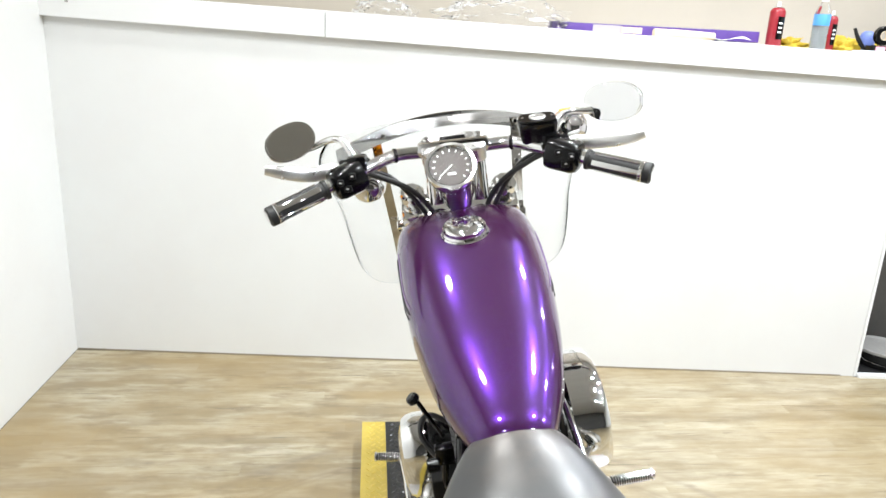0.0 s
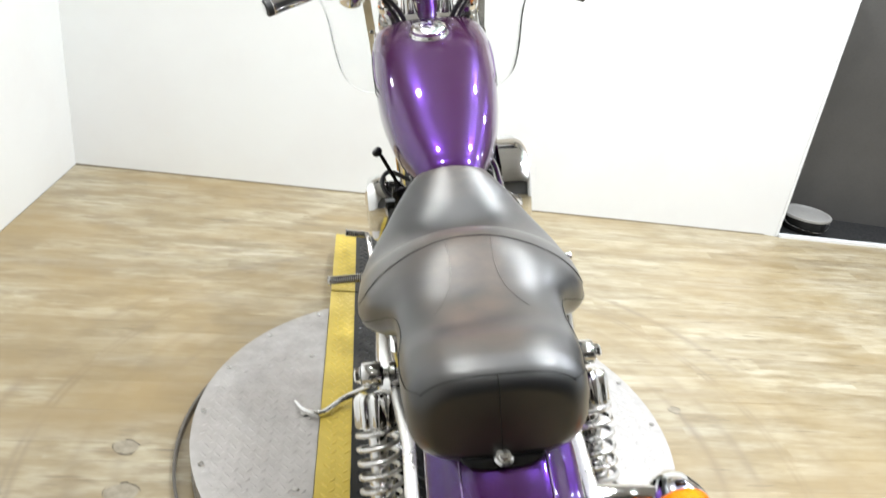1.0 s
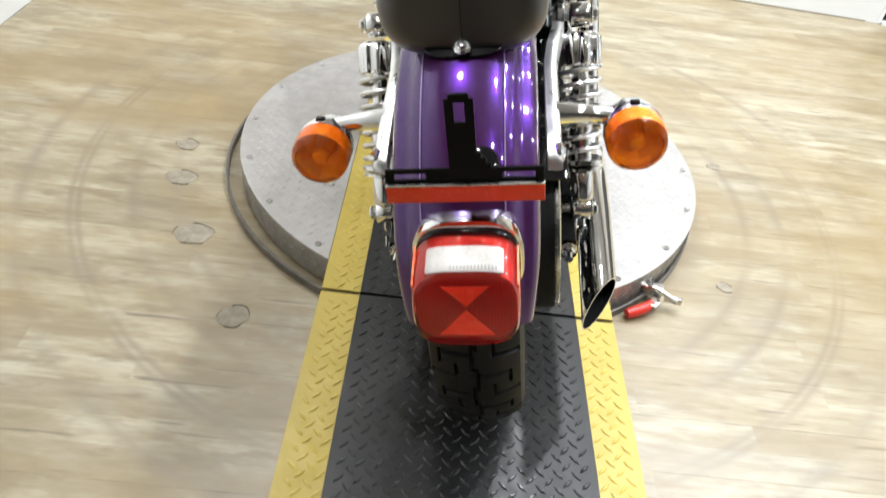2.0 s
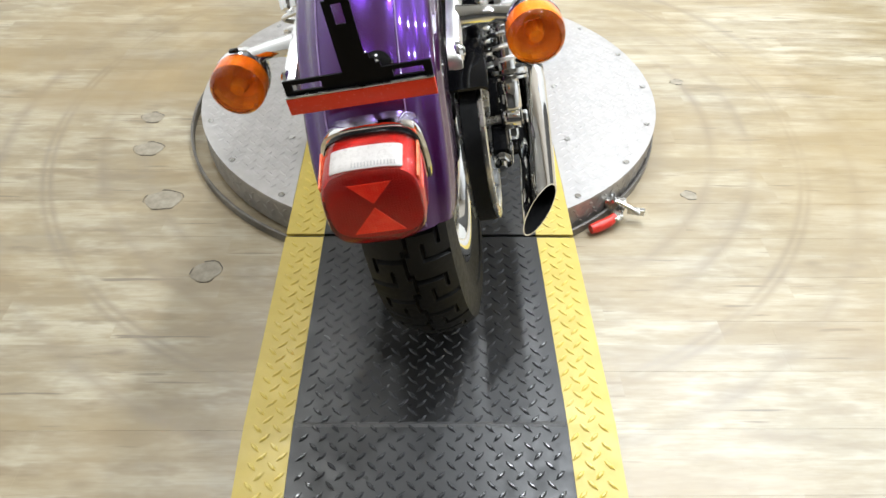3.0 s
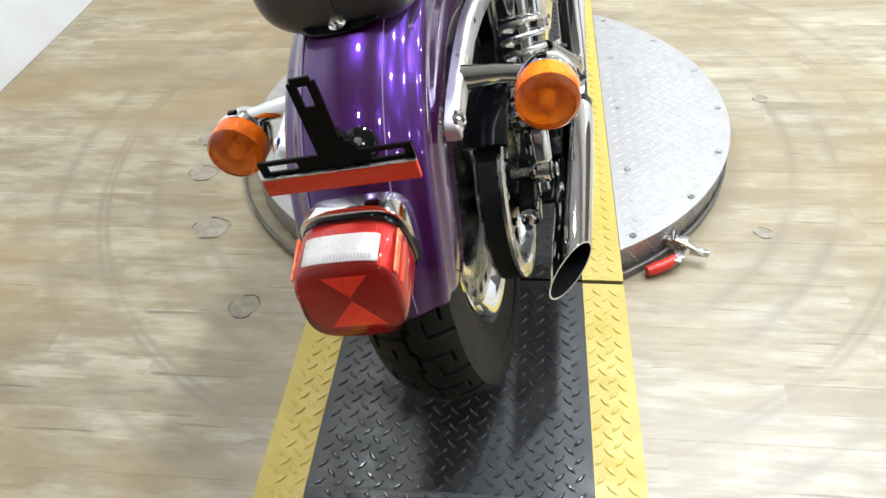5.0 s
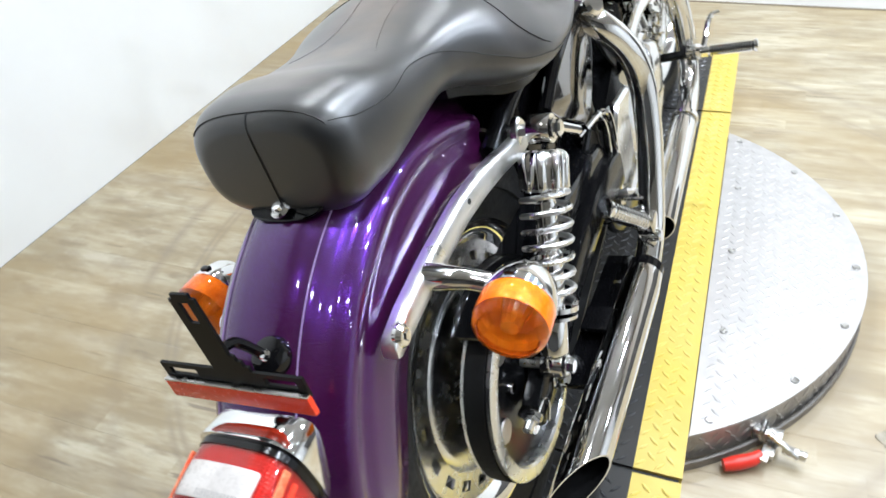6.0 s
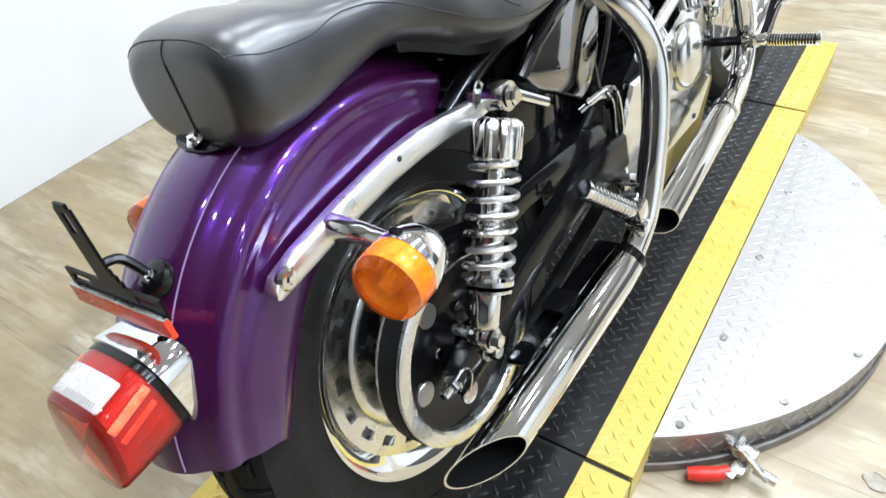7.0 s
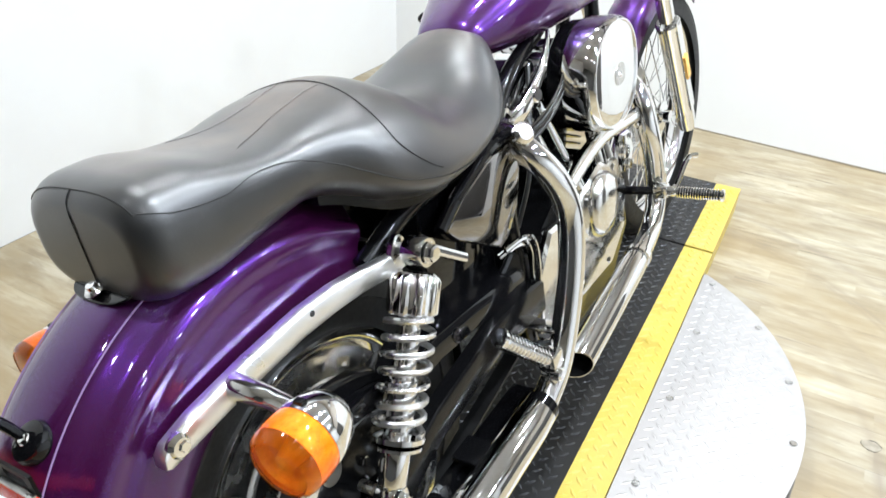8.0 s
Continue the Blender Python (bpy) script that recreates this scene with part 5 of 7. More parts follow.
for dy, dz in ((-0.09, -0.08), (0.05, -0.105), (0.135, -0.05), (0.145, 0.03), (0.09, 0.085), (-0.05, 0.08), (-0.11, 0.02)):
    bolt("screw", (0.141, 0.745 + dy, 0.365 + dz), (1, 0, 0), 0.0065, 0.005, cover)
bp("primary_cover", dome(oval(0.245, 0.095, 48, 2.8), (-0.120, 0.70, 0.31), (0, -1, 0), (0, 0, 1), [(1, 0), (1, 0.04), (0.95, 0.058), (0.85, 0.066), (0.6, 0.069), (0.02, 0.069)]), CHROME, None, "chrome primary cover")
bp("oil_filter", lathe([(1e-5, 0), (0.033, 0), (0.036, 0.004), (0.036, 0.07), (0.030, 0.078), (1e-5, 0.078)], (0.0, 0.955, 0.30), (0, 1, 0.1), 28), CHROME)


def cylinder(lean):
    """One of the two finned cylinders with its head; lean: degrees ahead."""
    M = Matrix.Translation((0, 0.745, 0.37)) @ Matrix.Rotation(radians(-lean), 4, "X")
    core = bp("cylinder", moved(lathe([(1e-5, 0.09), (0.056, 0.09), (0.056, 0.29), (1e-5, 0.29)], (0, 0, 0), (0, 0, 1), 32), M), BLACK, None, "black finned cylinder")
    for k in range(9):
        z = 0.108 + 0.0135 * k
        ring = oval(0.079, 0.076, 32, 3.2)
        bp("fin", moved(slab(ring, 0.0034, (0, 0, z), (1, 0, 0), (0, 1, 0), 0.0008), M), BLACK, core)
    head = bp("cylinder_head", moved(join(box((0, 0, 0.255), (0.15, 0.14, 0.055), 0.012), *[slab(oval(0.082, 0.079, 32, 3.4), 0.0034, (0, 0, 0.236 + 0.0135 * k), (1, 0, 0), (0, 1, 0), 0.0008) for k in range(4)]), M), BLACK, None, "black finned cylinder head")
    bp("rocker_box", moved(join(box((0, 0, 0.300), (0.158, 0.128, 0.030), 0.008), box((0, 0, 0.328), (0.146, 0.116, 0.030), 0.011)), M), CHROME, head, "chrome rocker box")
    for sx in (-1, 1):
        for sy in (-1, 1):
            p = M @ Vector((sx * 0.058, sy * 0.045, 0.342))
            bolt("bolt", p, M.to_3x3() @ Vector((0, 0, 1)), 0.007, 0.006, head)
        bolt("head_bolt", M @ Vector((sx * 0.074, -0.035, 0.262)), (sx, 0, 0), 0.009, 0.007, head)
        bolt("head_bolt", M @ Vector((sx * 0.074, 0.035, 0.262)), (sx, 0, 0), 0.009, 0.007, head)
    # two pushrod tubes on the right
    for dy in (-0.022, 0.026):
        a, b = Vector((0.128, 0.745 + dy + (0.075 if lean > 0 else -0.075), 0.462)), M @ Vector((0.070, dy, 0.288))
        rod = bp("pushrod_tube", join(tube([a, b], 0.0095, 12, 1), tube([a, a + (b - a) * 0.25], 0.0125, 12, 1), tube([a + (b - a) * 0.82, b], 0.0115, 12, 1)), CHROME, None, "chrome pushrod tube")


cylinder(-22.5)
cylinder(22.5)
# air cleaner, intake
air = bp("air_cleaner", dome(oval(0.116, 0.100, 56, 2.25), (0.113, 0.792, 0.646), (0, 1, 0), (0, 0, 1), [(0.97, 0), (1.0, 0.003), (1.0, 0.040), (0.992, 0.050), (0.97, 0.058), (0.935, 0.0625), (0.91, 0.0625), (0.89, 0.0608), (0.865, 0.0622), (0.5, 0.0652), (0.02, 0.0662)]), CHROME, None, "chrome oval air cleaner cover")
bp("backplate", slab(oval(0.110, 0.095, 40, 2.25), 0.030, (0.0825, 0.792, 0.646), (0, 1, 0), (0, 0, 1), 0.004), BLACK_CHROME, air, "black back plate")
bp("badge", slab(oval(0.026, 0.019, 28, 2.5), 0.0016, (0.1783, 0.792, 0.646), (0, 1, 0), (0, 0, 1), 0.0008), STEEL, air, "small plain oval badge")
bolt("screw", (0.1795, 0.792, 0.646), (1, 0, 0), 0.006, 0.004, air)
lean = radians(157)
out = Vector((0, math.cos(lean), math.sin(lean)))
bp("sticker", slab([(-0.014, -0.011), (0.014, -0.011), (0.014, 0.011), (-0.014, 0.011)], 0.0006, Vector((0.137, 0.792, 0.646)) + Vector((0, 0.1166 * out.y, 0.1008 * out.z)), (1, 0, 0), out.cross(Vector((1, 0, 0))), 0.0001), mat("pale_blue_sticker", (0.62, 0.70, 0.78), 0.4), air, "pale blue sticker")
bp("carburettor", join(box((0.045, 0.745, 0.645), (0.085, 0.055, 0.075), 0.012), disc(0.030, 0.05, (-0.05, 0.745, 0.655), (1, 0, 0), 24)), ALLOY, None, "alloy carburettor")
bp("vent_hose", tube([(0.07, 0.60, 0.66), (0.105, 0.58, 0.60), (0.115, 0.60, 0.53), (0.12, 0.64, 0.48)], 0.007, 10), HOSE)
for k in range(4):
    bp("braided_line", tube([(0.108, 0.735 + 0.009 * k, 0.715), (0.116, 0.697 + 0.010 * k, 0.690), (0.119, 0.662 + 0.010 * k, 0.660), (0.117, 0.612 + 0.009 * k, 0.636 - 0.004 * k), (0.110, 0.560 + 0.004 * k, 0.622 - 0.007 * k), (0.090, 0.515, 0.618 - 0.008 * k)], 0.0034, 8), (DARK_CHROME, HOSE)[k % 2], None, "dark braided line")
bp("carburettor_support", join(tube([(0.085, 0.705, 0.742), (0.098, 0.672, 0.728), (0.102, 0.640, 0.700), (0.103, 0.590, 0.668), (0.098, 0.548, 0.646), (0.086, 0.530, 0.632)], [0.007, 0.010, 0.014, 0.019, 0.021, 0.015], 16, 6, flat=0.55), disc(0.013, 0.010, (0.108, 0.585, 0.668), (1, -0.2, 0.2), 20, 0.003)), CHROME, None, "curved chrome carburettor support")
bp("tappet_cover", join(slab([(-0.052, -0.030), (0.030, -0.042), (0.052, 0.0), (0.030, 0.046), (-0.020, 0.050), (-0.052, 0.02)], 0.020, (0.118, 0.925, 0.440), (0, 1, 0), (0, 0, 1), 0.005), disc(0.016, 0.010, (0.136, 0.915, 0.452), (1, 0, 0), 20, 0.003), disc(0.011, 0.009, (0.136, 0.938, 0.418), (1, 0, 0), 16, 0.003)), CHROME, None, "chrome tappet cover")
for dy, dz in ((-0.036, -0.016), (0.030, -0.026), (0.026, 0.034), (-0.030, 0.034)):
    bolt("tappet_screw", (0.138, 0.925 + dy, 0.440 + dz), (1, 0, 0), 0.006, 0.005, bike)
bp("cable", tube([(0.075, 0.64, 0.70), (0.10, 0.575, 0.60), (0.105, 0.545, 0.535), (0.09, 0.52, 0.46)], 0.0042, 8), HOSE)
# horn on the left
horn = bp("horn_cover", dome(oval(0.058, 0.074, 36, 2.6), (-0.132, 0.762, 0.622), (0, -1, 0), (0, 0, 1), [(1, 0), (1.0, 0.018), (0.97, 0.030), (0.88, 0.040), (0.6, 0.047), (0.02, 0.049)]), CHROME, None, "chrome horn cover")
bp("horn_body", lathe([(1e-5, 0), (0.043, 0), (0.045, 0.003), (0.045, 0.03), (0.03, 0.045), (1e-5, 0.045)], (-0.134, 0.755, 0.64), (1, 0, 0), 28), BLACK, horn)
bp("coil_pack", box((-0.105, 0.665, 0.60), (0.05, 0.06, 0.10), 0.01), MATT_BLACK)
bp("ignition_lead", tube([(-0.10, 0.665, 0.65), (-0.135, 0.69, 0.70), (-0.12, 0.72, 0.72), (-0.07, 0.70, 0.70)], 0.005, 8), HOSE)

# exhaust
pipe = bp("rear_exhaust_pipe", tube([(0.06, 0.525, 0.640), (0.105, 0.478, 0.640), (0.150, 0.458, 0.625), (0.183, 0.480, 0.572), (0.196, 0.495, 0.510), (0.200, 0.482, 0.435), (0.200, 0.447, 0.350), (0.200, 0.400, 0.285), (0.199, 0.335, 0.250)], 0.0215, 20, 8), CHROME, None, "chrome rear exhaust pipe")
bp("port_ring", lathe([(0.018, -0.006), (0.031, -0.004), (0.033, 0.004), (0.026, 0.012)], (0.075, 0.51, 0.640), (0.75, -0.6, 0.05), 24), CHROME, pipe)


def muffler(name, a, b, cut, label, thick=1.0):
    """A slash-cut silencer from a back to b, cut so that its outer side is shorter."""
    a, b = Vector(a), Vector(b)
    d = (b - a)
    ring = lambda c, r, slant=0.0: [c + Vector((r * math.cos(t), -0.0 + slant * math.cos(t), r * math.sin(t))) for t in (2 * math.pi * k / 36 for k in range(36))]
    R = [(0.0, 0.0225), (0.01, 0.026 * thick), (0.05, 0.028 * thick), (0.14, 0.0305 * thick), (0.5, 0.0315 * thick)]
    outer = [ring(a + d * f, r) for f, r in R] + [ring(b, 0.0315 * thick, cut)]
    inner = [ring(b, 0.0295 * thick, cut * 0.95), ring(a + d * 0.72, 0.028 * thick), ring(a + d * 0.68, 0.0005)]
    m = bp(name, loft(outer + inner[:1], True, False), CHROME, None, label)
    bp("bore", loft(inner, True, False), BORE_BLACK, m, "plain black bore")
    return m


muf = muffler("rear_muffler", (0.199, 0.345, 0.252), (0.185, -0.069, 0.226), 0.050, "chrome slash-cut rear muffler")
bp("clamp_band", lathe([(0.024, -0.010), (0.0275, -0.009), (0.0275, 0.009), (0.024, 0.010)], (0.199, 0.330, 0.252), (-0.03, -1, -0.06), 28), BLACK_CHROME, muf, "dark clamp band")
bp("lower_belt_guard", box((0.152, 0.235, 0.236), (0.058, 0.30, 0.012), 0.004), BLACK_CHROME, None, "gloss black lower belt guard")
bp("hanger", box((0.152, 0.20, 0.262), (0.040, 0.05, 0.008), 0.002), BLACK, muf)
fpipe = bp("front_exhaust_pipe", tube([(0.05, 0.965, 0.615), (0.10, 0.985, 0.600), (0.150, 0.975, 0.555), (0.172, 0.965, 0.490), (0.180, 0.985, 0.400), (0.182, 0.985, 0.325), (0.186, 0.935, 0.278), (0.190, 0.860, 0.262), (0.192, 0.80, 0.257)], 0.0215, 20, 8), CHROME, None, "chrome front exhaust pipe")
bp("port_ring", lathe([(0.018, -0.006), (0.031, -0.004), (0.033, 0.004), (0.026, 0.012)], (0.065, 0.972, 0.612), (0.9, 0.35, -0.2), 24), CHROME, fpipe)
fm = muffler("front_muffler", (0.191, 0.835, 0.260), (0.187, 0.498, 0.214), 0.014, "chrome slash-cut front muffler", 0.87)
bp("clamp_band", lathe([(0.024, -0.008), (0.0275, -0.007), (0.0275, 0.007), (0.024, 0.008)], (0.191, 0.825, 0.260), (0.01, -1, -0.08), 28), CHROME, fm)
bp("crossover_pipe", tube([(0.168, 0.530, 0.500), (0.140, 0.640, 0.505), (0.132, 0.80, 0.520), (0.150, 0.945, 0.520)], 0.0155, 14), CHROME, None, "chrome crossover pipe")
bp("pipe_bracket", join(box((0.165, 0.43, 0.335), (0.05, 0.03, 0.006), 0.002), tube([(0.12, 0.40, 0.30), (0.19, 0.41, 0.32)], 0.007, 8, 1)), CHROME)

# frame and side covers
for sx, _ in SIDES:
    bp("frame_tube", tube([(sx * 0.095, 0.44, 0.635), (sx * 0.105, 0.455, 0.55), (sx * 0.105, 0.475, 0.40), (sx * 0.105, 0.49, 0.26), (sx * 0.10, 0.56, 0.185), (sx * 0.10, 0.75, 0.175), (sx * 0.09, 0.93, 0.185), (sx * 0.075, 1.00, 0.28), (sx * 0.05, 1.03, 0.50), (sx * 0.03, 1.045, 0.74)], 0.0155, 14), BLACK, None, "black frame tube")
    bp("frame_plate", slab([(-0.055, -0.05), (0.04, -0.07), (0.055, 0.05), (0.0, 0.085), (-0.05, 0.06)], 0.012, (sx * 0.112 - (0.006 if sx > 0 else 0.006), 0.445, 0.37), (0, 1, 0), (0, 0, 1), 0.004), POWDER)
    bp("upper_frame_tube", tube([(sx * 0.095, 0.45, 0.64), (sx * 0.075, 0.56, 0.70), (sx * 0.05, 0.75, 0.745)], 0.014, 12), BLACK)
bp("battery_box", box((0, 0.345, 0.505), (0.185, 0.19, 0.225), 0.02), BLACK_CHROME, None, "black battery box under the seat")
bp("inner_fender", loft([[(x, FC.y + r * math.sin(a), FC.z + r * math.cos(a)) for x, r in ((-0.078, 0.335), (0.078, 0.335), (0.078, 0.339), (-0.078, 0.339))] for a in np.linspace(radians(20), radians(100), 24)]), POWDER, None, "black inner fender")
panel = bp("side_cover", dome([(-0.105, 0.036), (-0.055, 0.062), (0.03, 0.085), (0.100, 0.088), (0.116, 0.040), (0.098, -0.015), (0.060, -0.052), (0.030, -0.060), (-0.085, 0.010)], (0.118, 0.352, 0.556), (0, 1, 0), (0, 0, 1), [(1, 0), (1.0, 0.010), (0.97, 0.016), (0.90, 0.0185), (0.02, 0.019)]), DARK_CHROME, None, "dark mirror-bright oil tank cover")
bp("cover_edge", tube([(0.128, 0.245, 0.590), (0.130, 0.30, 0.622), (0.130, 0.385, 0.648), (0.128, 0.455, 0.652)], 0.009, 10), BLACK_CHROME, panel)
bp("oil_line", tube([(0.118, 0.42, 0.47), (0.135, 0.455, 0.478), (0.142, 0.475, 0.455), (0.14, 0.48, 0.36), (0.13, 0.50, 0.27)], 0.0055, 10), CHROME)
bp("oil_line", tube([(0.10, 0.43, 0.45), (0.12, 0.463, 0.462), (0.128, 0.482, 0.44), (0.125, 0.49, 0.34)], 0.0055, 10), CHROME)
bp("battery_cover", dome([(-0.098, 0.088), (-0.03, 0.085), (0.055, 0.060), (0.105, 0.028), (0.08, -0.04), (-0.02, -0.075), (-0.09, -0.03)], (-0.112, 0.352, 0.556), (0, -1, 0), (0, 0, 1), [(1, 0), (1.0, 0.012), (0.95, 0.019), (0.02, 0.022)]), CHROME, None, "chrome battery side cover")
bp("pipe_stud", join(disc(0.017, 0.016, (0.150, 0.447, 0.652), (0.8, -0.4, 0.4), 18, 0.005), disc(0.012, 0.022, (0.140, 0.452, 0.647), (0.8, -0.4, 0.4), 14, 0.003)), CHROME)
bolt("frame_bolt", (0.125, 0.447, 0.331), (1, 0, 0), 0.013, 0.018, bike)
bolt("frame_bolt", (0.122, 0.403, 0.353), (1, 0, 0), 0.010, 0.016, bike)


# foot pegs
def peg(name, root, tip, r, label, rings=14, parent=None, deep=0.62):
    root, tip = Vector(root), Vector(tip)
    d = (tip - root).normalized()
    L = (tip - root).length
    prof = [(1e-5, 0), (r * 0.7, 0)]
    for k in range(rings):
        h = L * (0.08 + 0.82 * k / rings)
        w = L * 0.82 / rings
        prof += [(r * deep, h), (r, h + w * 0.12), (r, h + w * 0.5), (r * deep, h + w * 0.62)]
    prof += [(r * 0.8, L * 0.91), (r * 1.05, L * 0.93), (r * 1.05, L * 0.98), (r * 0.8, L), (1e-5, L)]
    p = bp(name, lathe(prof, root, d, 20), CHROME, parent, label)
    bp("rubber_core", tube([root + d * L * 0.07, root + d * L * 0.90], r * 0.80, 16, 1), MATT_BLACK, p, "black rubber core")
    return p


for sx, _ in SIDES:
    p = peg("front_foot_peg", (sx * 0.225, 0.965, 0.348), (sx * 0.327, 0.972, 0.345), 0.0125, "ribbed chrome foot peg", 16)
    bp("peg_mount", join(tube([(sx * 0.19, 0.962, 0.35), (sx * 0.228, 0.965, 0.348)], 0.012, 12, 1), box((sx * 0.20, 0.962, 0.35), (0.03, 0.03, 0.028), 0.006)), CHROME, p)
    bp("peg_arm", tube([(sx * 0.10, 0.955, 0.345), (sx * 0.195, 0.96, 0.35)], 0.0095, 12, 1), BLACK, p)
rp = peg("rear_foot_peg", (0.203, 0.360, 0.326), (0.166, 0.288, 0.404), 0.0150, "folded ribbed chrome passenger peg", 12, None, 0.86)
bp("peg_mount", join(box((0.203, 0.372, 0.318), (0.030, 0.034, 0.032), 0.007), disc(0.011, 0.034, (0.19, 0.368, 0.296), (1, 0, 0), 16, 0.003)), CHROME, rp)
lp = peg("rear_foot_peg", (-0.172, 0.420, 0.348), (-0.150, 0.335, 0.392), 0.0125, "folded ribbed chrome passenger peg", 12)
bp("peg_mount", box((-0.165, 0.430, 0.340), (0.04, 0.03, 0.03), 0.006), CHROME, lp)
bp("brake_lever", tube([(0.19, 0.955, 0.33), (0.205, 1.04, 0.32), (0.215, 1.11, 0.365), (0.235, 1.125, 0.372)], 0.006, 10), CHROME, None, "chrome brake pedal")
bp("shift_lever", tube([(-0.185, 0.72, 0.33), (-0.20, 0.80, 0.345), (-0.205, 0.93, 0.335), (-0.21, 1.05, 0.375), (-0.215, 1.085, 0.415), (-0.222, 1.088, 0.418)], 0.0065, 10), CHROME, None, "chrome shift lever")
peg("shift_peg", (-0.218, 1.086, 0.417), (-0.275, 1.090, 0.427), 0.0105, "ribbed shifter peg", 9)

# stand
GROUND = BIKE.inverted()
stand_tip = [GROUND @ Vector(p) for p in ((-0.372, 0.022, 0.104), (-0.345, -0.004, 0.096), (-0.30, -0.013, 0.098), (-0.235, 0.035, 0.118))]
bp("side_stand", tube(stand_tip + [Vector((-0.135, 0.80, 0.155)), Vector((-0.10, 0.80, 0.185))], [0.005, 0.0085, 0.0095, 0.0095, 0.010, 0.011], 12, 6, flat=0.8), CHROME, None, "chrome side stand folded out")

# front wheel, forks and bars turn together
FA = Matrix.Translation((0, FY, FZ))
front_wheel = bp("front_wheel", steered(moved(lathe([(0.262, -0.022), (0.274, -0.028), (0.278, -0.026), (0.272, -0.018), (0.258, -0.010), (0.256, 0), (0.258, 0.010), (0.272, 0.018), (0.278, 0.026), (0.274, 0.028), (0.262, 0.022), (0.250, 0.008), (0.248, 0), (0.250, -0.008), (0.262, -0.022)], (0, 0, 0), (1, 0, 0), 72), FA)), CHROME, None, "chrome wire-spoke front wheel")
bp("tyre", steered(moved(tyre_shape(0.343, 0.086, 0.272, 160, lambda s, w: (abs(w) < 0.05) or (abs(abs(w) - 0.55 - 0.2 * math.sin(s * 60)) < 0.05), 24), FA)), RUBBER, front_wheel, "black front tyre")
bp("hub", steered(moved(lathe([(1e-5, -0.06), (0.016, -0.06), (0.018, -0.045), (0.042, -0.04), (0.042, -0.033), (0.024, -0.028), (0.022, 0), (0.024, 0.028), (0.042, 0.033), (0.042, 0.04), (0.018, 0.045), (0.016, 0.06), (1e-5, 0.06)], (0, 0, 0), (1, 0, 0), 32), FA)), CHROME, front_wheel)
SPOKE = mesh("spoke", *tube([(0, 0, 0), (0, 0, 1)], 0.0016, 6, 1))
SPOKE.materials.append(CHROME)
for k in range(40):
    a = 2 * math.pi * k / 40
    sx = 1 if k % 2 else -1
    b = a + (0.55 if k % 4 < 2 else -0.55)
    p0 = TURN @ Vector((sx * 0.036, FY + 0.040 * math.cos(b), FZ + 0.040 * math.sin(b)))
    p1 = TURN @ Vector((sx * 0.004, FY + 0.252 * math.cos(a), FZ + 0.252 * math.sin(a)))
    ob = new("spoke", SPOKE)
    ob.parent = front_wheel
    d = p1 - p0
    ob.matrix_basis = Matrix.Translation(p0) @ d.to_track_quat("Z", "Y").to_matrix().to_4x4() @ Matrix.Diagonal((1, 1, d.length, 1))
bp("brake_disc", steered(moved(join(lathe([(0.085, 0.0), (0.145, 0.0), (0.145, 0.005), (0.085, 0.005), (0.085, 0)], (-0.066, 0, 0), (1, 0, 0), 48), lathe([(1e-5, 0), (0.088, 0.001), (0.088, 0.004), (1e-5, 0.012)], (-0.064, 0, 0), (1, 0, 0), 32)), FA)), STEEL, front_wheel)
rows = []
for i in range(33):
    a = radians(-48 + 96 * i / 32)
    row = []
    for x, dr in ((-0.056, -0.045), (-0.054, -0.02), (-0.044, -0.006), (-0.022, 0), (0, 0.001), (0.022, 0), (0.044, -0.006), (0.054, -0.02), (0.056, -0.045)):
        row.append((x, FY - (0.372 + dr) * math.sin(a + radians(14)), FZ + (0.372 + dr) * math.cos(a + radians(14))))
    for x, dr in ((0.053, -0.045), (0.051, -0.02), (0.042, -0.009), (0, -0.002), (-0.042, -0.009), (-0.051, -0.02), (-0.053, -0.045)):
        row.append((x, FY - (0.372 + dr) * math.sin(a + radians(14)), FZ + (0.372 + dr) * math.cos(a + radians(14))))
    rows.append(row)
bp("front_fender", steered(loft(rows)), PAINT, None, "glossy purple front fender", smooth=60)
fork_at = lambda x, z: Vector((x, FY + 0.012 - (z - FZ) * math.tan(RAKE), z))
for sx, _ in SIDES:
    x = sx * 0.098
    leg = bp("fork_leg", steered(join(tube([fork_at(x, FZ - 0.035), fork_at(x, FZ), fork_at(x, 0.62)], [0.022, 0.026, 0.0265], 20, 1), disc(0.030, 0.02, fork_at(x, 0.61), STEER, 24, 0.004))), CHROME, None, "chrome fork leg")
    bp("fork_tube", steered(tube([fork_at(x, 0.60), fork_at(x, 1.0)], 0.0195, 18, 1)), CHROME, leg)
    bp("fork_cap", steered(join(disc(0.027, 0.022, fork_at(x, 0.990), STEER, 28, 0.004), disc(0.016, 0.012, fork_at(x, 1.008), STEER, 6, 0.002))), CHROME, leg, "chrome fork cap")
    bp("reflector", steered(box(fork_at(x + sx * 0.030, 0.50), (0.006, 0.022, 0.075), 0.003, Matrix.Rotation(RAKE, 4, "X"))), AMBER_CORE, leg, "amber side reflector")
    bp("reflector_back", steered(box(fork_at(x + sx * 0.0245, 0.50), (0.006, 0.028, 0.30), 0.003, Matrix.Rotation(RAKE, 4, "X"))), CHROME, leg)
yoke = bp("top_yoke", steered(join(box(fork_at(0, 0.965) + Vector((0, -0.015, 0)), (0.25, 0.075, 0.026), 0.01, Matrix.Rotation(RAKE, 4, "X")))), CHROME, None, "chrome top yoke")
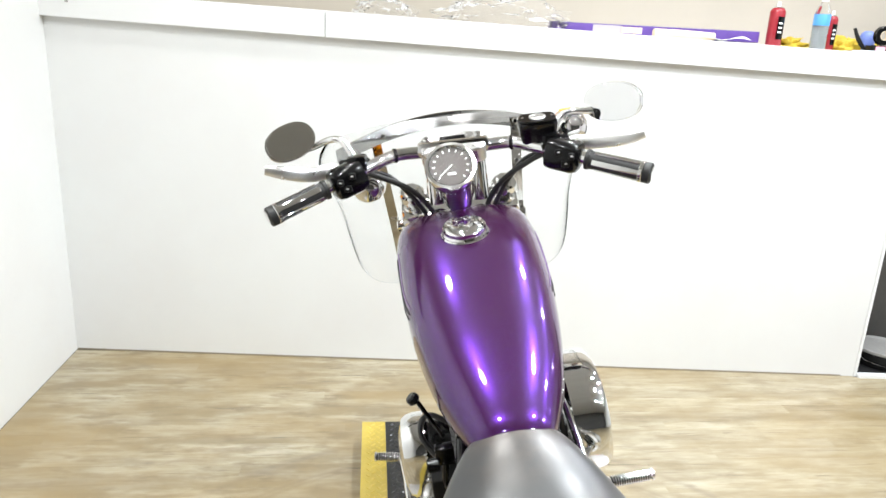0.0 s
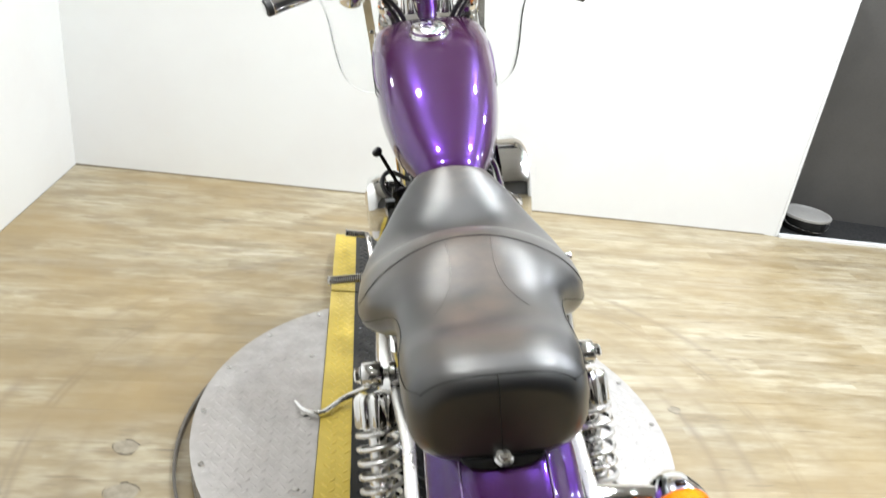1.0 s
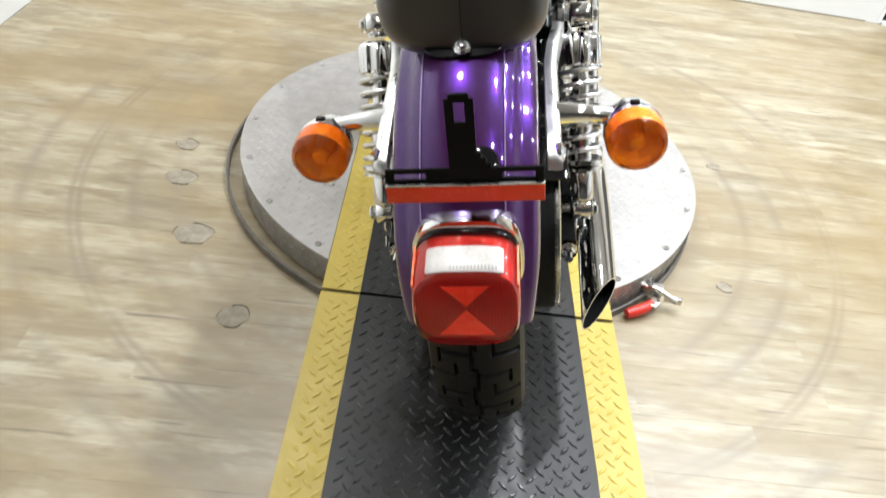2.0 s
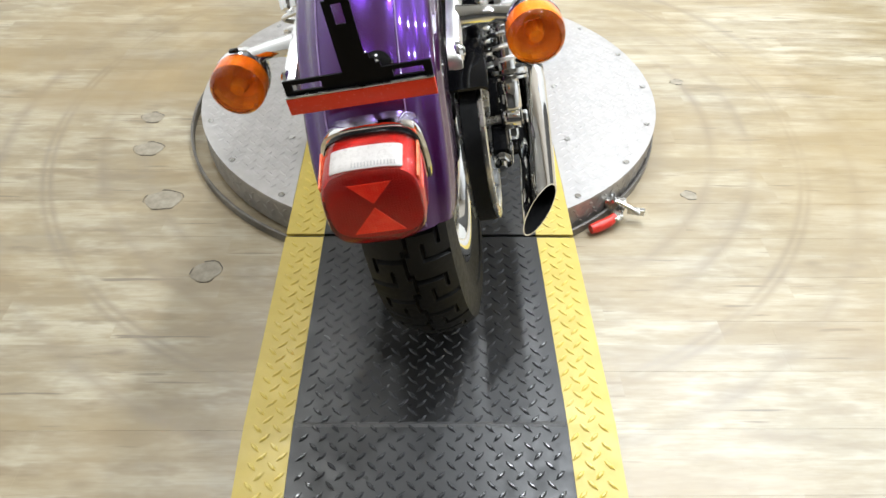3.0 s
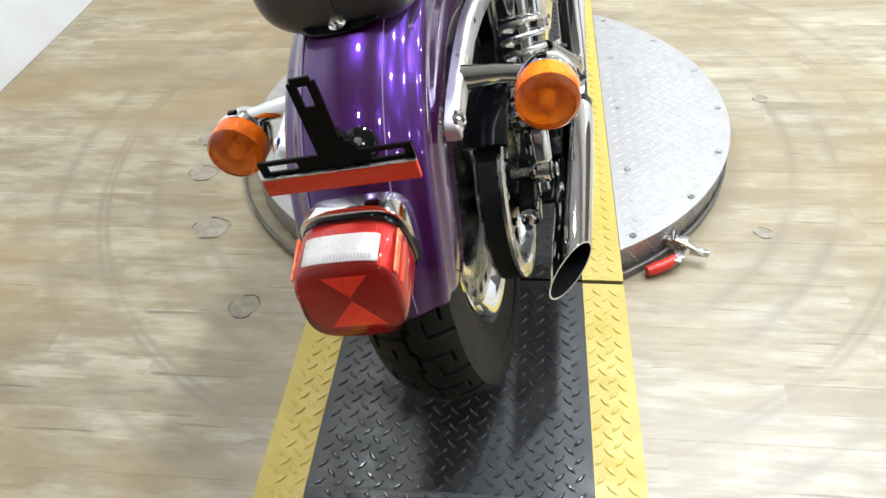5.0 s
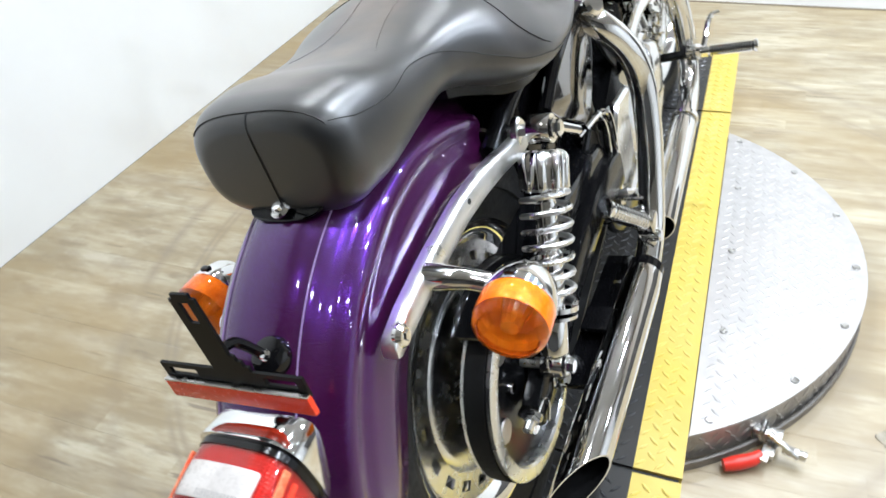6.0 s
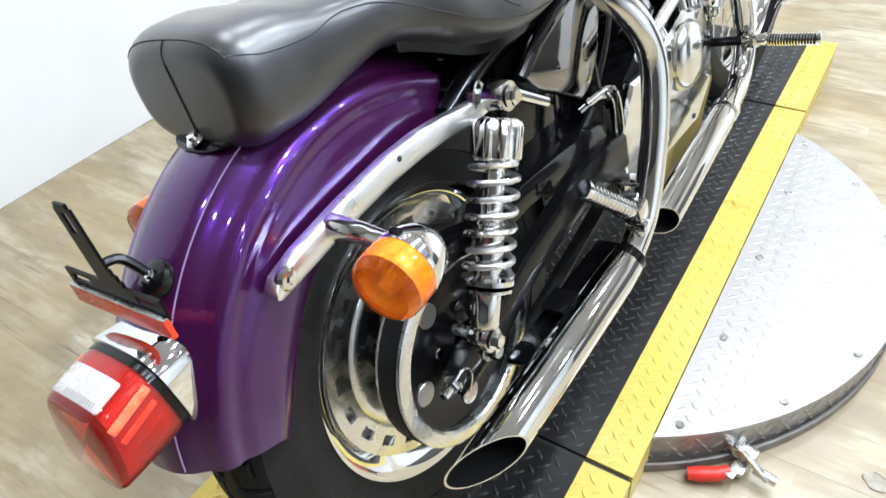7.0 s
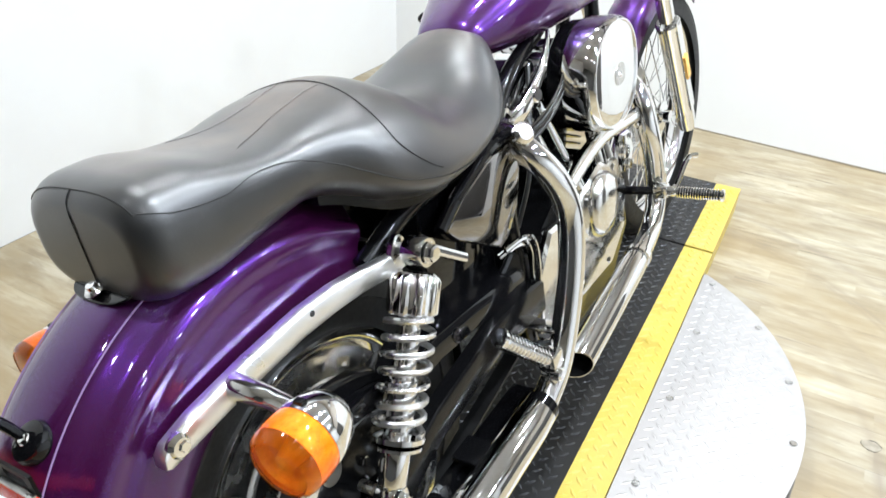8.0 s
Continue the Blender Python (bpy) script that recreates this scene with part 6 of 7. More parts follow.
bp("lower_yoke", steered(box(fork_at(0, 0.80) + Vector((0, -0.015, 0)), (0.25, 0.075, 0.032), 0.01, Matrix.Rotation(RAKE, 4, "X"))), BLACK, yoke)
bp("headlamp_shell", steered(lathe([(1e-5, -0.07), (0.04, -0.06), (0.068, -0.03), (0.078, 0.01), (0.080, 0.04)], (0, 1.21, 0.90), (0, 1, -0.05), 36)), BLACK, yoke)

# handlebar
BAR = [(0.358, 0.943, 1.030), (0.255, 1.000, 1.059), (0.205, 1.030, 1.074), (0.155, 1.062, 1.087), (0.115, 1.086, 1.095), (0.06, 1.092, 1.094), (0.0, 1.092, 1.094)]
line = [Vector(p) for p in BAR] + [Vector((-p[0], p[1], p[2])) for p in BAR[-2::-1]]
bars = bp("handlebar", steered(tube(line, 0.0127, 16, 6)), CHROME, None, "chrome handlebar")
bp("bar_clamp", steered(join(box((0, 1.092, 1.100), (0.145, 0.042, 0.03), 0.010), tube([(-0.045, 1.10, 1.085), (-0.045, 1.105, 0.985)], 0.019, 16, 1), tube([(0.045, 1.10, 1.085), (0.045, 1.105, 0.985)], 0.019, 16, 1))), CHROME, bars, "chrome riser clamp")
for sx, _ in SIDES:
    a, b = Vector((sx * 0.250, 1.002, 1.059)), Vector((sx * 0.356, 0.944, 1.029))
    d = (b - a).normalized()
    L = (b - a).length
    grip = bp("grip", steered(lathe([(0.013, 0), (0.0195, 0.0), (0.0195, 0.006), (0.0175, 0.008), (0.0175, L - 0.016), (0.0195, L - 0.014), (0.0195, L - 0.002), (0.016, L), (1e-5, L)], a, d, 28)), GRIP, bars, "black rubber grip with chrome bands")
    q = d.to_track_quat("Z", "Y")
    for k in range(5):
        t = 2 * math.pi * k / 5 + 0.6
        bp("grip_band", steered(moved(box((0.0175, 0, L / 2 - 0.002), (0.0035, 0.011, L - 0.034), 0.0012), Matrix.Translation(a) @ q.to_matrix().to_4x4() @ Matrix.Rotation(t, 4, "Z"))), CHROME, grip)
    bp("end_ring", steered(join(lathe([(0.0196, L - 0.022), (0.0205, L - 0.021), (0.0205, L - 0.016), (0.0196, L - 0.015)], a, d, 24))), CHROME, grip)
    c = Vector((sx * 0.214, 1.022, 1.068))
    face = q.to_matrix().to_4x4()
    sw = bp("switch_housing", steered(moved(loft([[(x * s, y * s, h) for x, y in oval(0.033, 0.031, 28, 2.8)] for s, h in ((0.65, -0.038), (0.93, -0.033), (1.0, -0.022), (1.0, 0.018), (0.90, 0.027), (0.62, 0.031))]), Matrix.Translation(c) @ face)), BLACK, bars, "black switch housing")
    for h, up, w in ((-0.016, 0.006, 0.013), (0.004, 0.004, 0.012), (-0.006, -0.013, 0.016)):
        bp("switch", steered(box(c + d * h * 1.3 + Vector((0, -0.034, up)), (w, 0.014, 0.013), 0.003)), MATT_BLACK, sw, "black rocker switch")
        bp("switch_mark", steered(box(c + d * h * 1.3 + Vector((0, -0.0412, up + 0.001)), (0.005, 0.0006, 0.002), 0)), PRINT_WHITE, sw, smooth=0)
    bp("perch", steered(join(box((sx * 0.190, 1.048, 1.094), (0.040, 0.045, 0.034), 0.010), tube([(sx * 0.17, 1.052, 1.092), (sx * 0.205, 1.065, 1.09), (sx * 0.225, 1.075, 1.09)], 0.012, 10))), BLACK_CHROME, bars)
    lever = bp("lever", steered(tube([(sx * 0.215, 1.073, 1.082), (sx * 0.245, 1.066, 1.082), (sx * 0.29, 1.042, 1.084), (sx * 0.332, 1.020, 1.087 + (0.010 if sx < 0 else 0)), (sx * 0.364, 1.010, 1.094 + (0.014 if sx < 0 else 0))], [0.012, 0.0155, 0.0150, 0.0135, 0.009], 14, 6, flat=0.62, up=(0, 0, 1))), BRIGHT_SATIN, bars, "satin silver hand lever")
    # mirror
    mc = Vector((0.320, 1.068, 1.154)) if sx > 0 else Vector((-0.320, 1.068, 1.148))
    look_to = Vector((-0.65, -0.75, 0.05)).normalized() if sx > 0 else Vector((0.46, -0.86, 0.24)).normalized()
    mq = look_to.to_track_quat("Z", "Y").to_matrix().to_4x4() @ Matrix.Rotation(radians(0 if sx > 0 else 16), 4, "Z")
    mir = bp("mirror", steered(moved(loft([[(x * s, y * s, h) for x, y in oval(0.064 if sx > 0 else 0.054, 0.039 if sx > 0 else 0.036, 40, 2.25)] for s, h in ((0.25, -0.034), (0.55, -0.029), (0.82, -0.018), (0.96, -0.006), (1.0, 0.002), (0.985, 0.005), (0.95, 0.005))]), Matrix.Translation(mc) @ mq)), CHROME, bars, "chrome oval mirror")
    bp("mirror_glass", steered(moved(slab(oval(0.060 if sx > 0 else 0.050, 0.0365 if sx > 0 else 0.0335, 40, 2.25), 0.0018, (0, 0, 0.0045), (1, 0, 0), (0, 1, 0), 0.0004), Matrix.Translation(mc) @ mq)), MIRROR, mir, "mirror glass")
    bp("mirror_stem", steered(tube([(sx * 0.196, 1.060, 1.105), (sx * 0.214, 1.072, 1.135), (sx * 0.245, 1.098, 1.140), mc - look_to * 0.024 + Vector((-sx * 0.030, 0.006, -0.016)), mc - look_to * 0.020], [0.0085, 0.0075, 0.007, 0.007, 0.007], 12)), CHROME, mir)
    # front indicator
    ic, fwd = Vector((0.243, 1.122, 1.106)) if sx > 0 else Vector((-0.184, 1.108, 1.036)), Vector((0, 1, 0))
    ind = bp("front_indicator", steered(lathe([(1e-5, -0.040), (0.012, -0.039), (0.024, -0.032), (0.033, -0.016), (0.0365, 0.0), (0.037, 0.010)], ic, fwd, 32)), CHROME, None, "chrome front indicator")
    bp("lens", steered(lathe([(0.036, 0.010), (0.036, 0.03), (0.03, 0.036), (1e-5, 0.038)], ic, fwd, 32)), AMBER, ind, "amber lens")
    bp("lens_edge", steered(box(ic + Vector((-sx * 0.006, 0.012, 0.034)), (0.026, 0.02, 0.008), 0.003)), AMBER_CORE, ind)
    bp("stalk", steered(tube([(sx * 0.165, 1.075, 1.085), (sx * 0.180, 1.085, 1.07), ic + Vector((-sx * 0.02, -0.024, 0))], 0.009, 10)), CHROME, ind)
    for k in range(2):
        bp("cable", steered(tube([(sx * (0.195 - 0.012 * k), 1.045, 1.078), (sx * (0.15 - 0.01 * k), 1.055 + 0.02 * k, 1.060), (sx * (0.09 + 0.012 * k), 1.075, 1.020), (sx * (0.055 + 0.015 * k), 1.09, 0.965), (sx * 0.045, 1.06, 0.90)], 0.0058 - 0.001 * k, 10)), HOSE, bars, "black control cable")
    bp("cable_tie", steered(lathe([(0.0127, -0.003), (0.0148, -0.003), (0.0148, 0.003), (0.0127, 0.003)], (sx * 0.118, 1.084, 1.095), (1, 0.3 * -sx, 0), 16)), BLACK, bars)
RES = Matrix.Translation((0.170, 1.070, 1.116)) @ Matrix.Rotation(radians(14), 4, "X")
res = bp("brake_reservoir", steered(moved(loft([[(x * k, y * k, h) for x, y in oval(0.038, 0.027, 36, 4.0)] for k, h in ((0.60, -0.026), (0.84, -0.024), (0.90, -0.018), (1.0, 0.010), (1.02, 0.018), (0.98, 0.022))]), RES)), BLACK_CHROME, bars, "gloss black brake fluid reservoir")
bp("lid", steered(moved(join(slab(oval(0.036, 0.025, 36, 4.0), 0.004, (0, 0, 0.0222), (1, 0, 0), (0, 1, 0), 0.0015)), RES)), BLACK_CHROME, res)
bp("lid_emblem", steered(moved(lathe([(0.0160, 0.0262), (0.0165, 0.0275), (0.0150, 0.0290), (0.0105, 0.0280), (0.0095, 0.0268), (0.0070, 0.0268), (0.0060, 0.0285), (1e-5, 0.0290)], (0, 0, 0), (0, 0, 1), 28), RES)), SATIN, res, "round chrome emblem on the lid")
for sx2 in (-1, 1):
    bp("lid_screw", steered(moved(disc(0.0032, 0.002, (sx2 * 0.029, 0, 0.0262), (0, 0, 1), 12, 0.0006), RES)), CHROME, res)

# speedometer
gc, gn = Vector((-0.008, 1.000, 1.074)), Vector((0, -0.80, 0.60)).normalized()
gq = Matrix.Translation(gc) @ gn.to_track_quat("Z", "Y").to_matrix().to_4x4()
# upright dial: local y points up the face
up = (Vector((0, 0, 1)) - gn * gn.z).normalized()
gq = Matrix((up.cross(gn), up, gn)).transposed().to_4x4()
gq.translation = gc
gauge = bp("speedometer", steered(moved(join(lathe([(0.040, 0.006), (0.0425, 0.0085), (0.0485, 0.009), (0.0505, 0.005), (0.0505, -0.004), (0.047, -0.022), (0.038, -0.046), (0.020, -0.058), (1e-5, -0.060)], (0, 0, 0), (0, 0, 1), 56)), gq)), POLISHED, bars, "chrome speedometer")
bp("dial", steered(moved(disc(0.0415, 0.003, (0, 0, 0.001), (0, 0, 1), 48, 0.0005), gq)), DIAL, gauge, "grey dial face")
bp("dial_ring", steered(moved(lathe([(0.0405, 0.004), (0.0425, 0.009), (0.0428, 0.0085)], (0, 0, 0), (0, 0, 1), 48), gq)), BLACK, gauge)
for k in range(13):
    a = radians(225 - 270 * k / 12)
    bp("tick", steered(moved(box((0.033, 0, 0.0045), (0.0052, 0.0022, 0.0006), 0), gq @ Matrix.Rotation(a, 4, "Z"))), PRINT_WHITE, gauge, smooth=0)
bp("needle", steered(moved(box((0.013, 0, 0.0052), (0.034, 0.0018, 0.0008), 0), gq @ Matrix.Rotation(radians(222), 4, "Z"))), PRINT_WHITE, gauge, smooth=0)
bp("readout", steered(moved(box((0.001, -0.016, 0.0045), (0.016, 0.005, 0.0006), 0), gq)), PRINT_WHITE, gauge, smooth=0)
bp("glass", steered(moved(disc(0.0415, 0.0012, (0, 0, 0.0068), (0, 0, 1), 40, 0.0002), gq)), CLEAR, gauge).visible_shadow = False
HOOD = Matrix.Translation((0, 1.086, 1.098)) @ Matrix.Rotation(radians(28), 4, "X")
hood = bp("clamp_cover", steered(moved(loft([[(x * k, y * k, h) for x, y in oval(0.066, 0.033, 40, 4.5)] for k, h in ((1.0, -0.02), (1.0, 0.008), (0.975, 0.012), (0.94, 0.0135), (0.02, 0.0140))]), HOOD)), SATIN, bars, "satin silver handlebar clamp cover")
bp("tell_tale_strip", steered(moved(box((0, 0.014, 0.0142), (0.052, 0.010, 0.003), 0.001), HOOD)), BLACK, hood, "dark warning lamp strip")
for cx in (-0.052, 0.052):
    bp("cover_screw", steered(moved(join(disc(0.0075, 0.004, (cx, 0.016, 0.0135), (0, 0, 1), 20, 0.0012), disc(0.004, 0.005, (cx, 0.016, 0.0135), (0, 0, 1), 6, 0.0008)), HOOD)), CHROME, hood)
bp("cup", steered(tube([(0, 1.03, 1.065), (0, 1.055, 1.02), (0, 1.07, 0.985)], [0.038, 0.034, 0.026], 28)), CHROME, gauge)

# windshield
bend = lambda x, z: 1.278 - 2.1 * x * x - 0.25 * (z - 1.14)


rows = []
zs = list(np.linspace(0.735, 0.785, 9)) + list(np.linspace(0.795, 1.12, 26)) + list(np.linspace(1.127, 1.145, 7))
wid = curve([(0.735, 0.10), (0.741, 0.150), (0.755, 0.190), (0.785, 0.220), (0.82, 0.236), (0.87, 0.244), (0.92, 0.248), (0.955, 0.250), (1.0, 0.257), (1.05, 0.272), (1.09, 0.275), (1.120, 0.262), (1.135, 0.235), (1.142, 0.16), (1.145, 0.08)])
for z in zs:
    w = wid(z)
    front = [(w * f - 0.008, bend(w * f, z), z) for f in np.linspace(-1, 1, 25)]
    rows.append(front + [(x, y - 0.003, zz) for x, y, zz in front[::-1]])
shield = bp("windshield", steered(loft(rows)), CLEAR, None, "clear plastic windshield on chrome brackets", smooth=60)
shield.visible_shadow = False
SHIELD_EDGE = mat("polished_plastic_edge", (0.66, 0.68, 0.68), 0.2)
rim = [(wid(z), bend(wid(z), z) - 0.0015, z) for z in zs if z < 1.12]
bp("shield_edge", steered(tube([(-x - 0.008, y, z) for x, y, z in rim[::-1]] + [(x - 0.008, y, z) for x, y, z in rim], 0.0008, 6, 1, True)), SHIELD_EDGE, shield, "thin polished edge")
band = []
for x in np.linspace(-0.245, 0.245, 41):
    y, z = bend(x, 1.143) - 0.0045, 1.136 - 0.71 * x * x - 0.008 * x
    band.append([(x, y, z - 0.0165), (x, y - 0.005, z - 0.0155), (x, y - 0.005, z + 0.0145), (x, y, z + 0.0155)])
brace = bp("brace", steered(loft(band)), BRACE_METAL, shield, "chrome cross brace")
for x in (-0.15, 0.0, 0.15):
    bp("screw", steered(disc(0.006, 0.004, (x, bend(x, 1.143) - 0.009, 1.136 - 0.71 * x * x), (0, -1, 0), 16, 0.0015)), CHROME, shield)
for sx, _ in SIDES:
    strap = []
    for z in (1.128, 1.118, 1.10, 1.0, 0.90, 0.82, 0.76):
        y = bend(0.150, min(z, 1.145)) - 0.011 - 0.20 * max(0, 0.9 - z)
        x = sx * 0.150 - 0.010 - 0.02 * sx * max(0, 1.1 - z) - (0.04 * (z - 0.9) if sx < 0 else 0)
        strap.append([(x - 0.011, y, z), (x + 0.011, y, z), (x + 0.011, y - 0.0035, z), (x - 0.011, y - 0.0035, z)])
    s = bp("mount_strap", steered(loft(strap)), CHROME, shield, "flat chrome mounting strap")
    for z in (1.120, 1.03, 0.92):
        bp("rivet", steered(disc(0.0055, 0.003, (sx * 0.150 - 0.010 - 0.02 * sx * max(0, 1.1 - z) - (0.04 * (z - 0.9) if sx < 0 else 0), bend(0.150, z) - 0.0145, z), (0, -1, 0), 14, 0.001)), CHROME, s)
    bp("strap_clamp", steered(join(tube([(sx * 0.145, bend(0.15, 0.9) - 0.02, 0.90), (sx * 0.098, 1.16, 0.895)], 0.008, 10, 1), disc(0.014, 0.02, (sx * 0.13, bend(0.15, 0.92) - 0.03, 0.905), (sx, 0, 0), 18, 0.003))), CHROME, s)


# ---- on the ledge ----
LED = WALL_TOP + 0.018


def ledge_at(s, back):
    return Matrix.Translation(along_wall(s, -back, LED)) @ Matrix.Rotation(math.atan2(ALONG.y, ALONG.x), 4, "Z")


def spray_can(s, back, color, label, h=0.19, r=0.031):
    c = thing("spray_can", label, "spray can", ledge_at(s, back), "spray cans")
    part("body", lathe([(1e-5, 0), (r * 0.95, 0), (r, 0.003), (r, h * 0.78), (r * 0.96, h * 0.80), (r * 0.75, h * 0.855), (r * 0.62, h * 0.865), (1e-5, h * 0.865)], axis=(0, 0, 1), n=32), color, c)
    part("label_band", lathe([(r + 0.0006, h * 0.16), (r + 0.0008, h * 0.165), (r + 0.0008, h * 0.66), (r + 0.0006, h * 0.665)], axis=(0, 0, 1), n=24, arc=(radians(75), radians(185))), BLACK, c, "dark printed label")
    for k in range(3):
        part("print_bar", lathe([(r + 0.0011, h * (0.3 + 0.1 * k)), (r + 0.0013, h * (0.31 + 0.1 * k)), (r + 0.0011, h * (0.34 + 0.1 * k))], axis=(0, 0, 1), n=8, arc=(radians(85), radians(115))), PRINT_WHITE, c)
    part("valve_cup", lathe([(r * 0.62, h * 0.862), (r * 0.60, h * 0.885), (r * 0.3, h * 0.89)], axis=(0, 0, 1), n=24), CHROME, c)
    part("nozzle", lathe([(1e-5, h * 1.0), (r * 0.2, h * 1.0), (r * 0.24, h * 0.985), (r * 0.25, h * 0.885)], axis=(0, 0, 1), n=16), PRINT_WHITE, c, "white spray nozzle")


RED_TIN = worn(mat("red_tin"), (0.30, 0.015, 0.025), (0.24, 0.012, 0.02), 0.25, 0.4, 30, 200, 0.0)
spray_can(2.910, 0.12, RED_TIN, "red and black spray can with a white nozzle on the ledge", 0.175, 0.030)
spray_can(3.185, 0.20, RED_TIN, "small red spray can behind a bottle on the ledge", 0.165, 0.023)


def bottle(s, back):
    b = thing("plastic_bottle", "clear plastic bottle with a blue label on the ledge", "bottle", ledge_at(s, back))
    part("body", lathe([(1e-5, 0.002), (0.028, 0), (0.031, 0.006), (0.031, 0.045), (0.029, 0.055), (0.031, 0.065), (0.031, 0.135), (0.024, 0.162), (0.0125, 0.180), (0.0125, 0.198)], axis=(0, 0, 1), n=32), CLEAR, b)
    part("water", lathe([(1e-5, 0.004), (0.027, 0.004), (0.0285, 0.01), (0.0285, 0.10), (1e-5, 0.10)], axis=(0, 0, 1), n=28), mat("cloudy_water", (0.62, 0.68, 0.70), 0.1, 0.0, Transmission_Weight=0.5), b)
    part("label_band", lathe([(0.0315, 0.095), (0.0318, 0.096), (0.0318, 0.138), (0.0315, 0.139)], axis=(0, 0, 1), n=32), mat("blue_label", (0.10, 0.35, 0.75), 0.35), b, "blue label")
    part("cap", lathe([(0.014, 0.188), (0.0145, 0.190), (0.0145, 0.204), (0.013, 0.206), (1e-5, 0.206)], axis=(0, 0, 1), n=20), PRINT_WHITE, b)


bottle(3.092, 0.11)


def crumpled(name, s, back, size, material, label, category, seed, subdiv=20, rough=0.5):
    """A heap of soft stuff: a flattened blob pushed in and out by noise."""
    n = subdiv
    V, F = [], []
    for i in range(n + 1):
        for j in range(n * 2):
            a, b = math.pi * i / n, math.pi * j / n
            d = Vector((math.sin(a) * math.cos(b), math.sin(a) * math.sin(b), math.cos(a)))
            k = 1 + rough * noise.noise(d * 2.6 + Vector((seed, 0, 0))) + rough * 0.55 * noise.noise(d * 6.5 + Vector((0, seed, 0)))
            z = d.z * size[2] * k
            V.append((d.x * size[0] * k, d.y * size[1] * k, max(z + size[2] * 0.35, 0.001)))
    for i in range(n):
        for j in range(n * 2):
            p, q = i * n * 2 + j, i * n * 2 + (j + 1) % (n * 2)
            F.append([p, q, q + n * 2, p + n * 2])
    ob = solid(name, (V, F), material, label, category, smooth=50)
    ob.matrix_basis = ledge_at(s, back)
    return ob


YELLOW_RAG = worn(mat("yellow_cloth"), (0.62, 0.44, 0.04), (0.45, 0.30, 0.03), 0.8, 0.95, 25, 300, 0.3, 0.8)
crumpled("rag", 3.25, 0.22, (0.10, 0.06, 0.035), YELLOW_RAG, "crumpled yellow cleaning rag on the ledge", "rag", 2.0, rough=0.7)
crumpled("rag", 3.02, 0.22, (0.075, 0.05, 0.03), YELLOW_RAG, "crumpled yellow cleaning rag on the ledge", "rag", 7.0, rough=0.7)
crumpled("rag", 3.37, 0.30, (0.09, 0.05, 0.045), YELLOW_RAG, "crumpled yellow cleaning rag on the ledge", "rag", 11.0, rough=0.7)
FILM = mat("clear_film", (0.97, 0.97, 0.97), 0.06, 0.0, Transmission_Weight=0.96, IOR=1.06)
bag = crumpled("plastic_bag", 1.78, 0.16, (0.27, 0.10, 0.075), FILM, "clear crumpled plastic bag lying on the ledge", "bag", 4.0, 30, 0.35)
crumpled("plastic_bag", 1.30, 0.18, (0.12, 0.06, 0.05), FILM, "clear crumpled plastic bag lying on the ledge", "bag", 9.0, 26, 0.35)

PURPLE_BOX = worn(mat("purple_card"), (0.105, 0.05, 0.27), (0.08, 0.04, 0.20), 0.4, 0.6, 20, 200, 0.05)
GREY_BOX = worn(mat("grey_card"), (0.42, 0.38, 0.40), (0.33, 0.30, 0.32), 0.4, 0.6, 20, 200, 0.05)
CREAM = worn(mat("cream_paper"), (0.72, 0.58, 0.42), (0.62, 0.50, 0.36), 0.7, 0.85, 30, 200, 0.15)
carton = thing("long_carton", "long flat purple and grey printed carton on the ledge", "carton", ledge_at(2.425, 0.20) @ Matrix.Rotation(radians(-1.0), 4, "Z"))
part("box", box((0, 0, 0.022), (0.87, 0.10, 0.043), 0.002), PURPLE_BOX, carton)
part("print_panel", box((-0.20, -0.0503, 0.022), (0.12, 0.002, 0.036), 0), GREY_BOX, carton, smooth=0)
part("print_panel", box((-0.10, -0.0503, 0.024), (0.09, 0.002, 0.024), 0), CREAM, carton, smooth=0)
part("top_panel", box((0.0, 0.0, 0.0445), (0.84, 0.09, 0.001), 0), GREY_BOX, carton, smooth=0)
roll = thing("paper_roll", "rolled cream paper lying in front of the carton", "paper", ledge_at(2.53, 0.09))
part("roll", tube([(-0.13, 0, 0.018), (0.0, 0.002, 0.018), (0.12, -0.002, 0.016)], [0.019, 0.018, 0.015], 18, 4), CREAM, roll)
part("loose_sheet", loft([[(x, -0.03, 0.002 + 0.012 * abs(math.sin(x * 22))), (x, 0.03, 0.012 + 0.010 * math.sin(x * 31)), (x, 0.03, 0.0135 + 0.010 * math.sin(x * 31)), (x, -0.03, 0.0035 + 0.012 * abs(math.sin(x * 22)))] for x in np.linspace(0.08, 0.26, 14)]), mat("white_paper", (0.8, 0.78, 0.74), 0.8), roll)
tape = thing("tape_roll", "black roll of tape standing on a small carton", "tape", ledge_at(3.355, 0.10))
part("ring", lathe([(0.020, -0.012), (0.036, -0.012), (0.038, -0.010), (0.038, 0.010), (0.036, 0.012), (0.020, 0.012), (0.020, -0.012)], (0, 0, 0.075), (0, 1, 0), 36), BLACK, tape)
part("core", lathe([(0.0195, -0.0125), (0.0195, 0.0125), (0.017, 0.0125), (0.017, -0.0125), (0.0195, -0.0125)], (0, 0, 0.075), (0, 1, 0), 28), CREAM, tape)
small = thing("small_carton", "small dark carton with pink and white print on the ledge", "carton", ledge_at(3.355, 0.10))
part("box", box((0, 0, 0.018), (0.10, 0.06, 0.035), 0.0015), MATT_BLACK, small)
part("print_panel", box((-0.02, -0.0305, 0.020), (0.04, 0.0012, 0.022), 0), mat("pink_print", (0.75, 0.35, 0.42), 0.5), small, smooth=0)
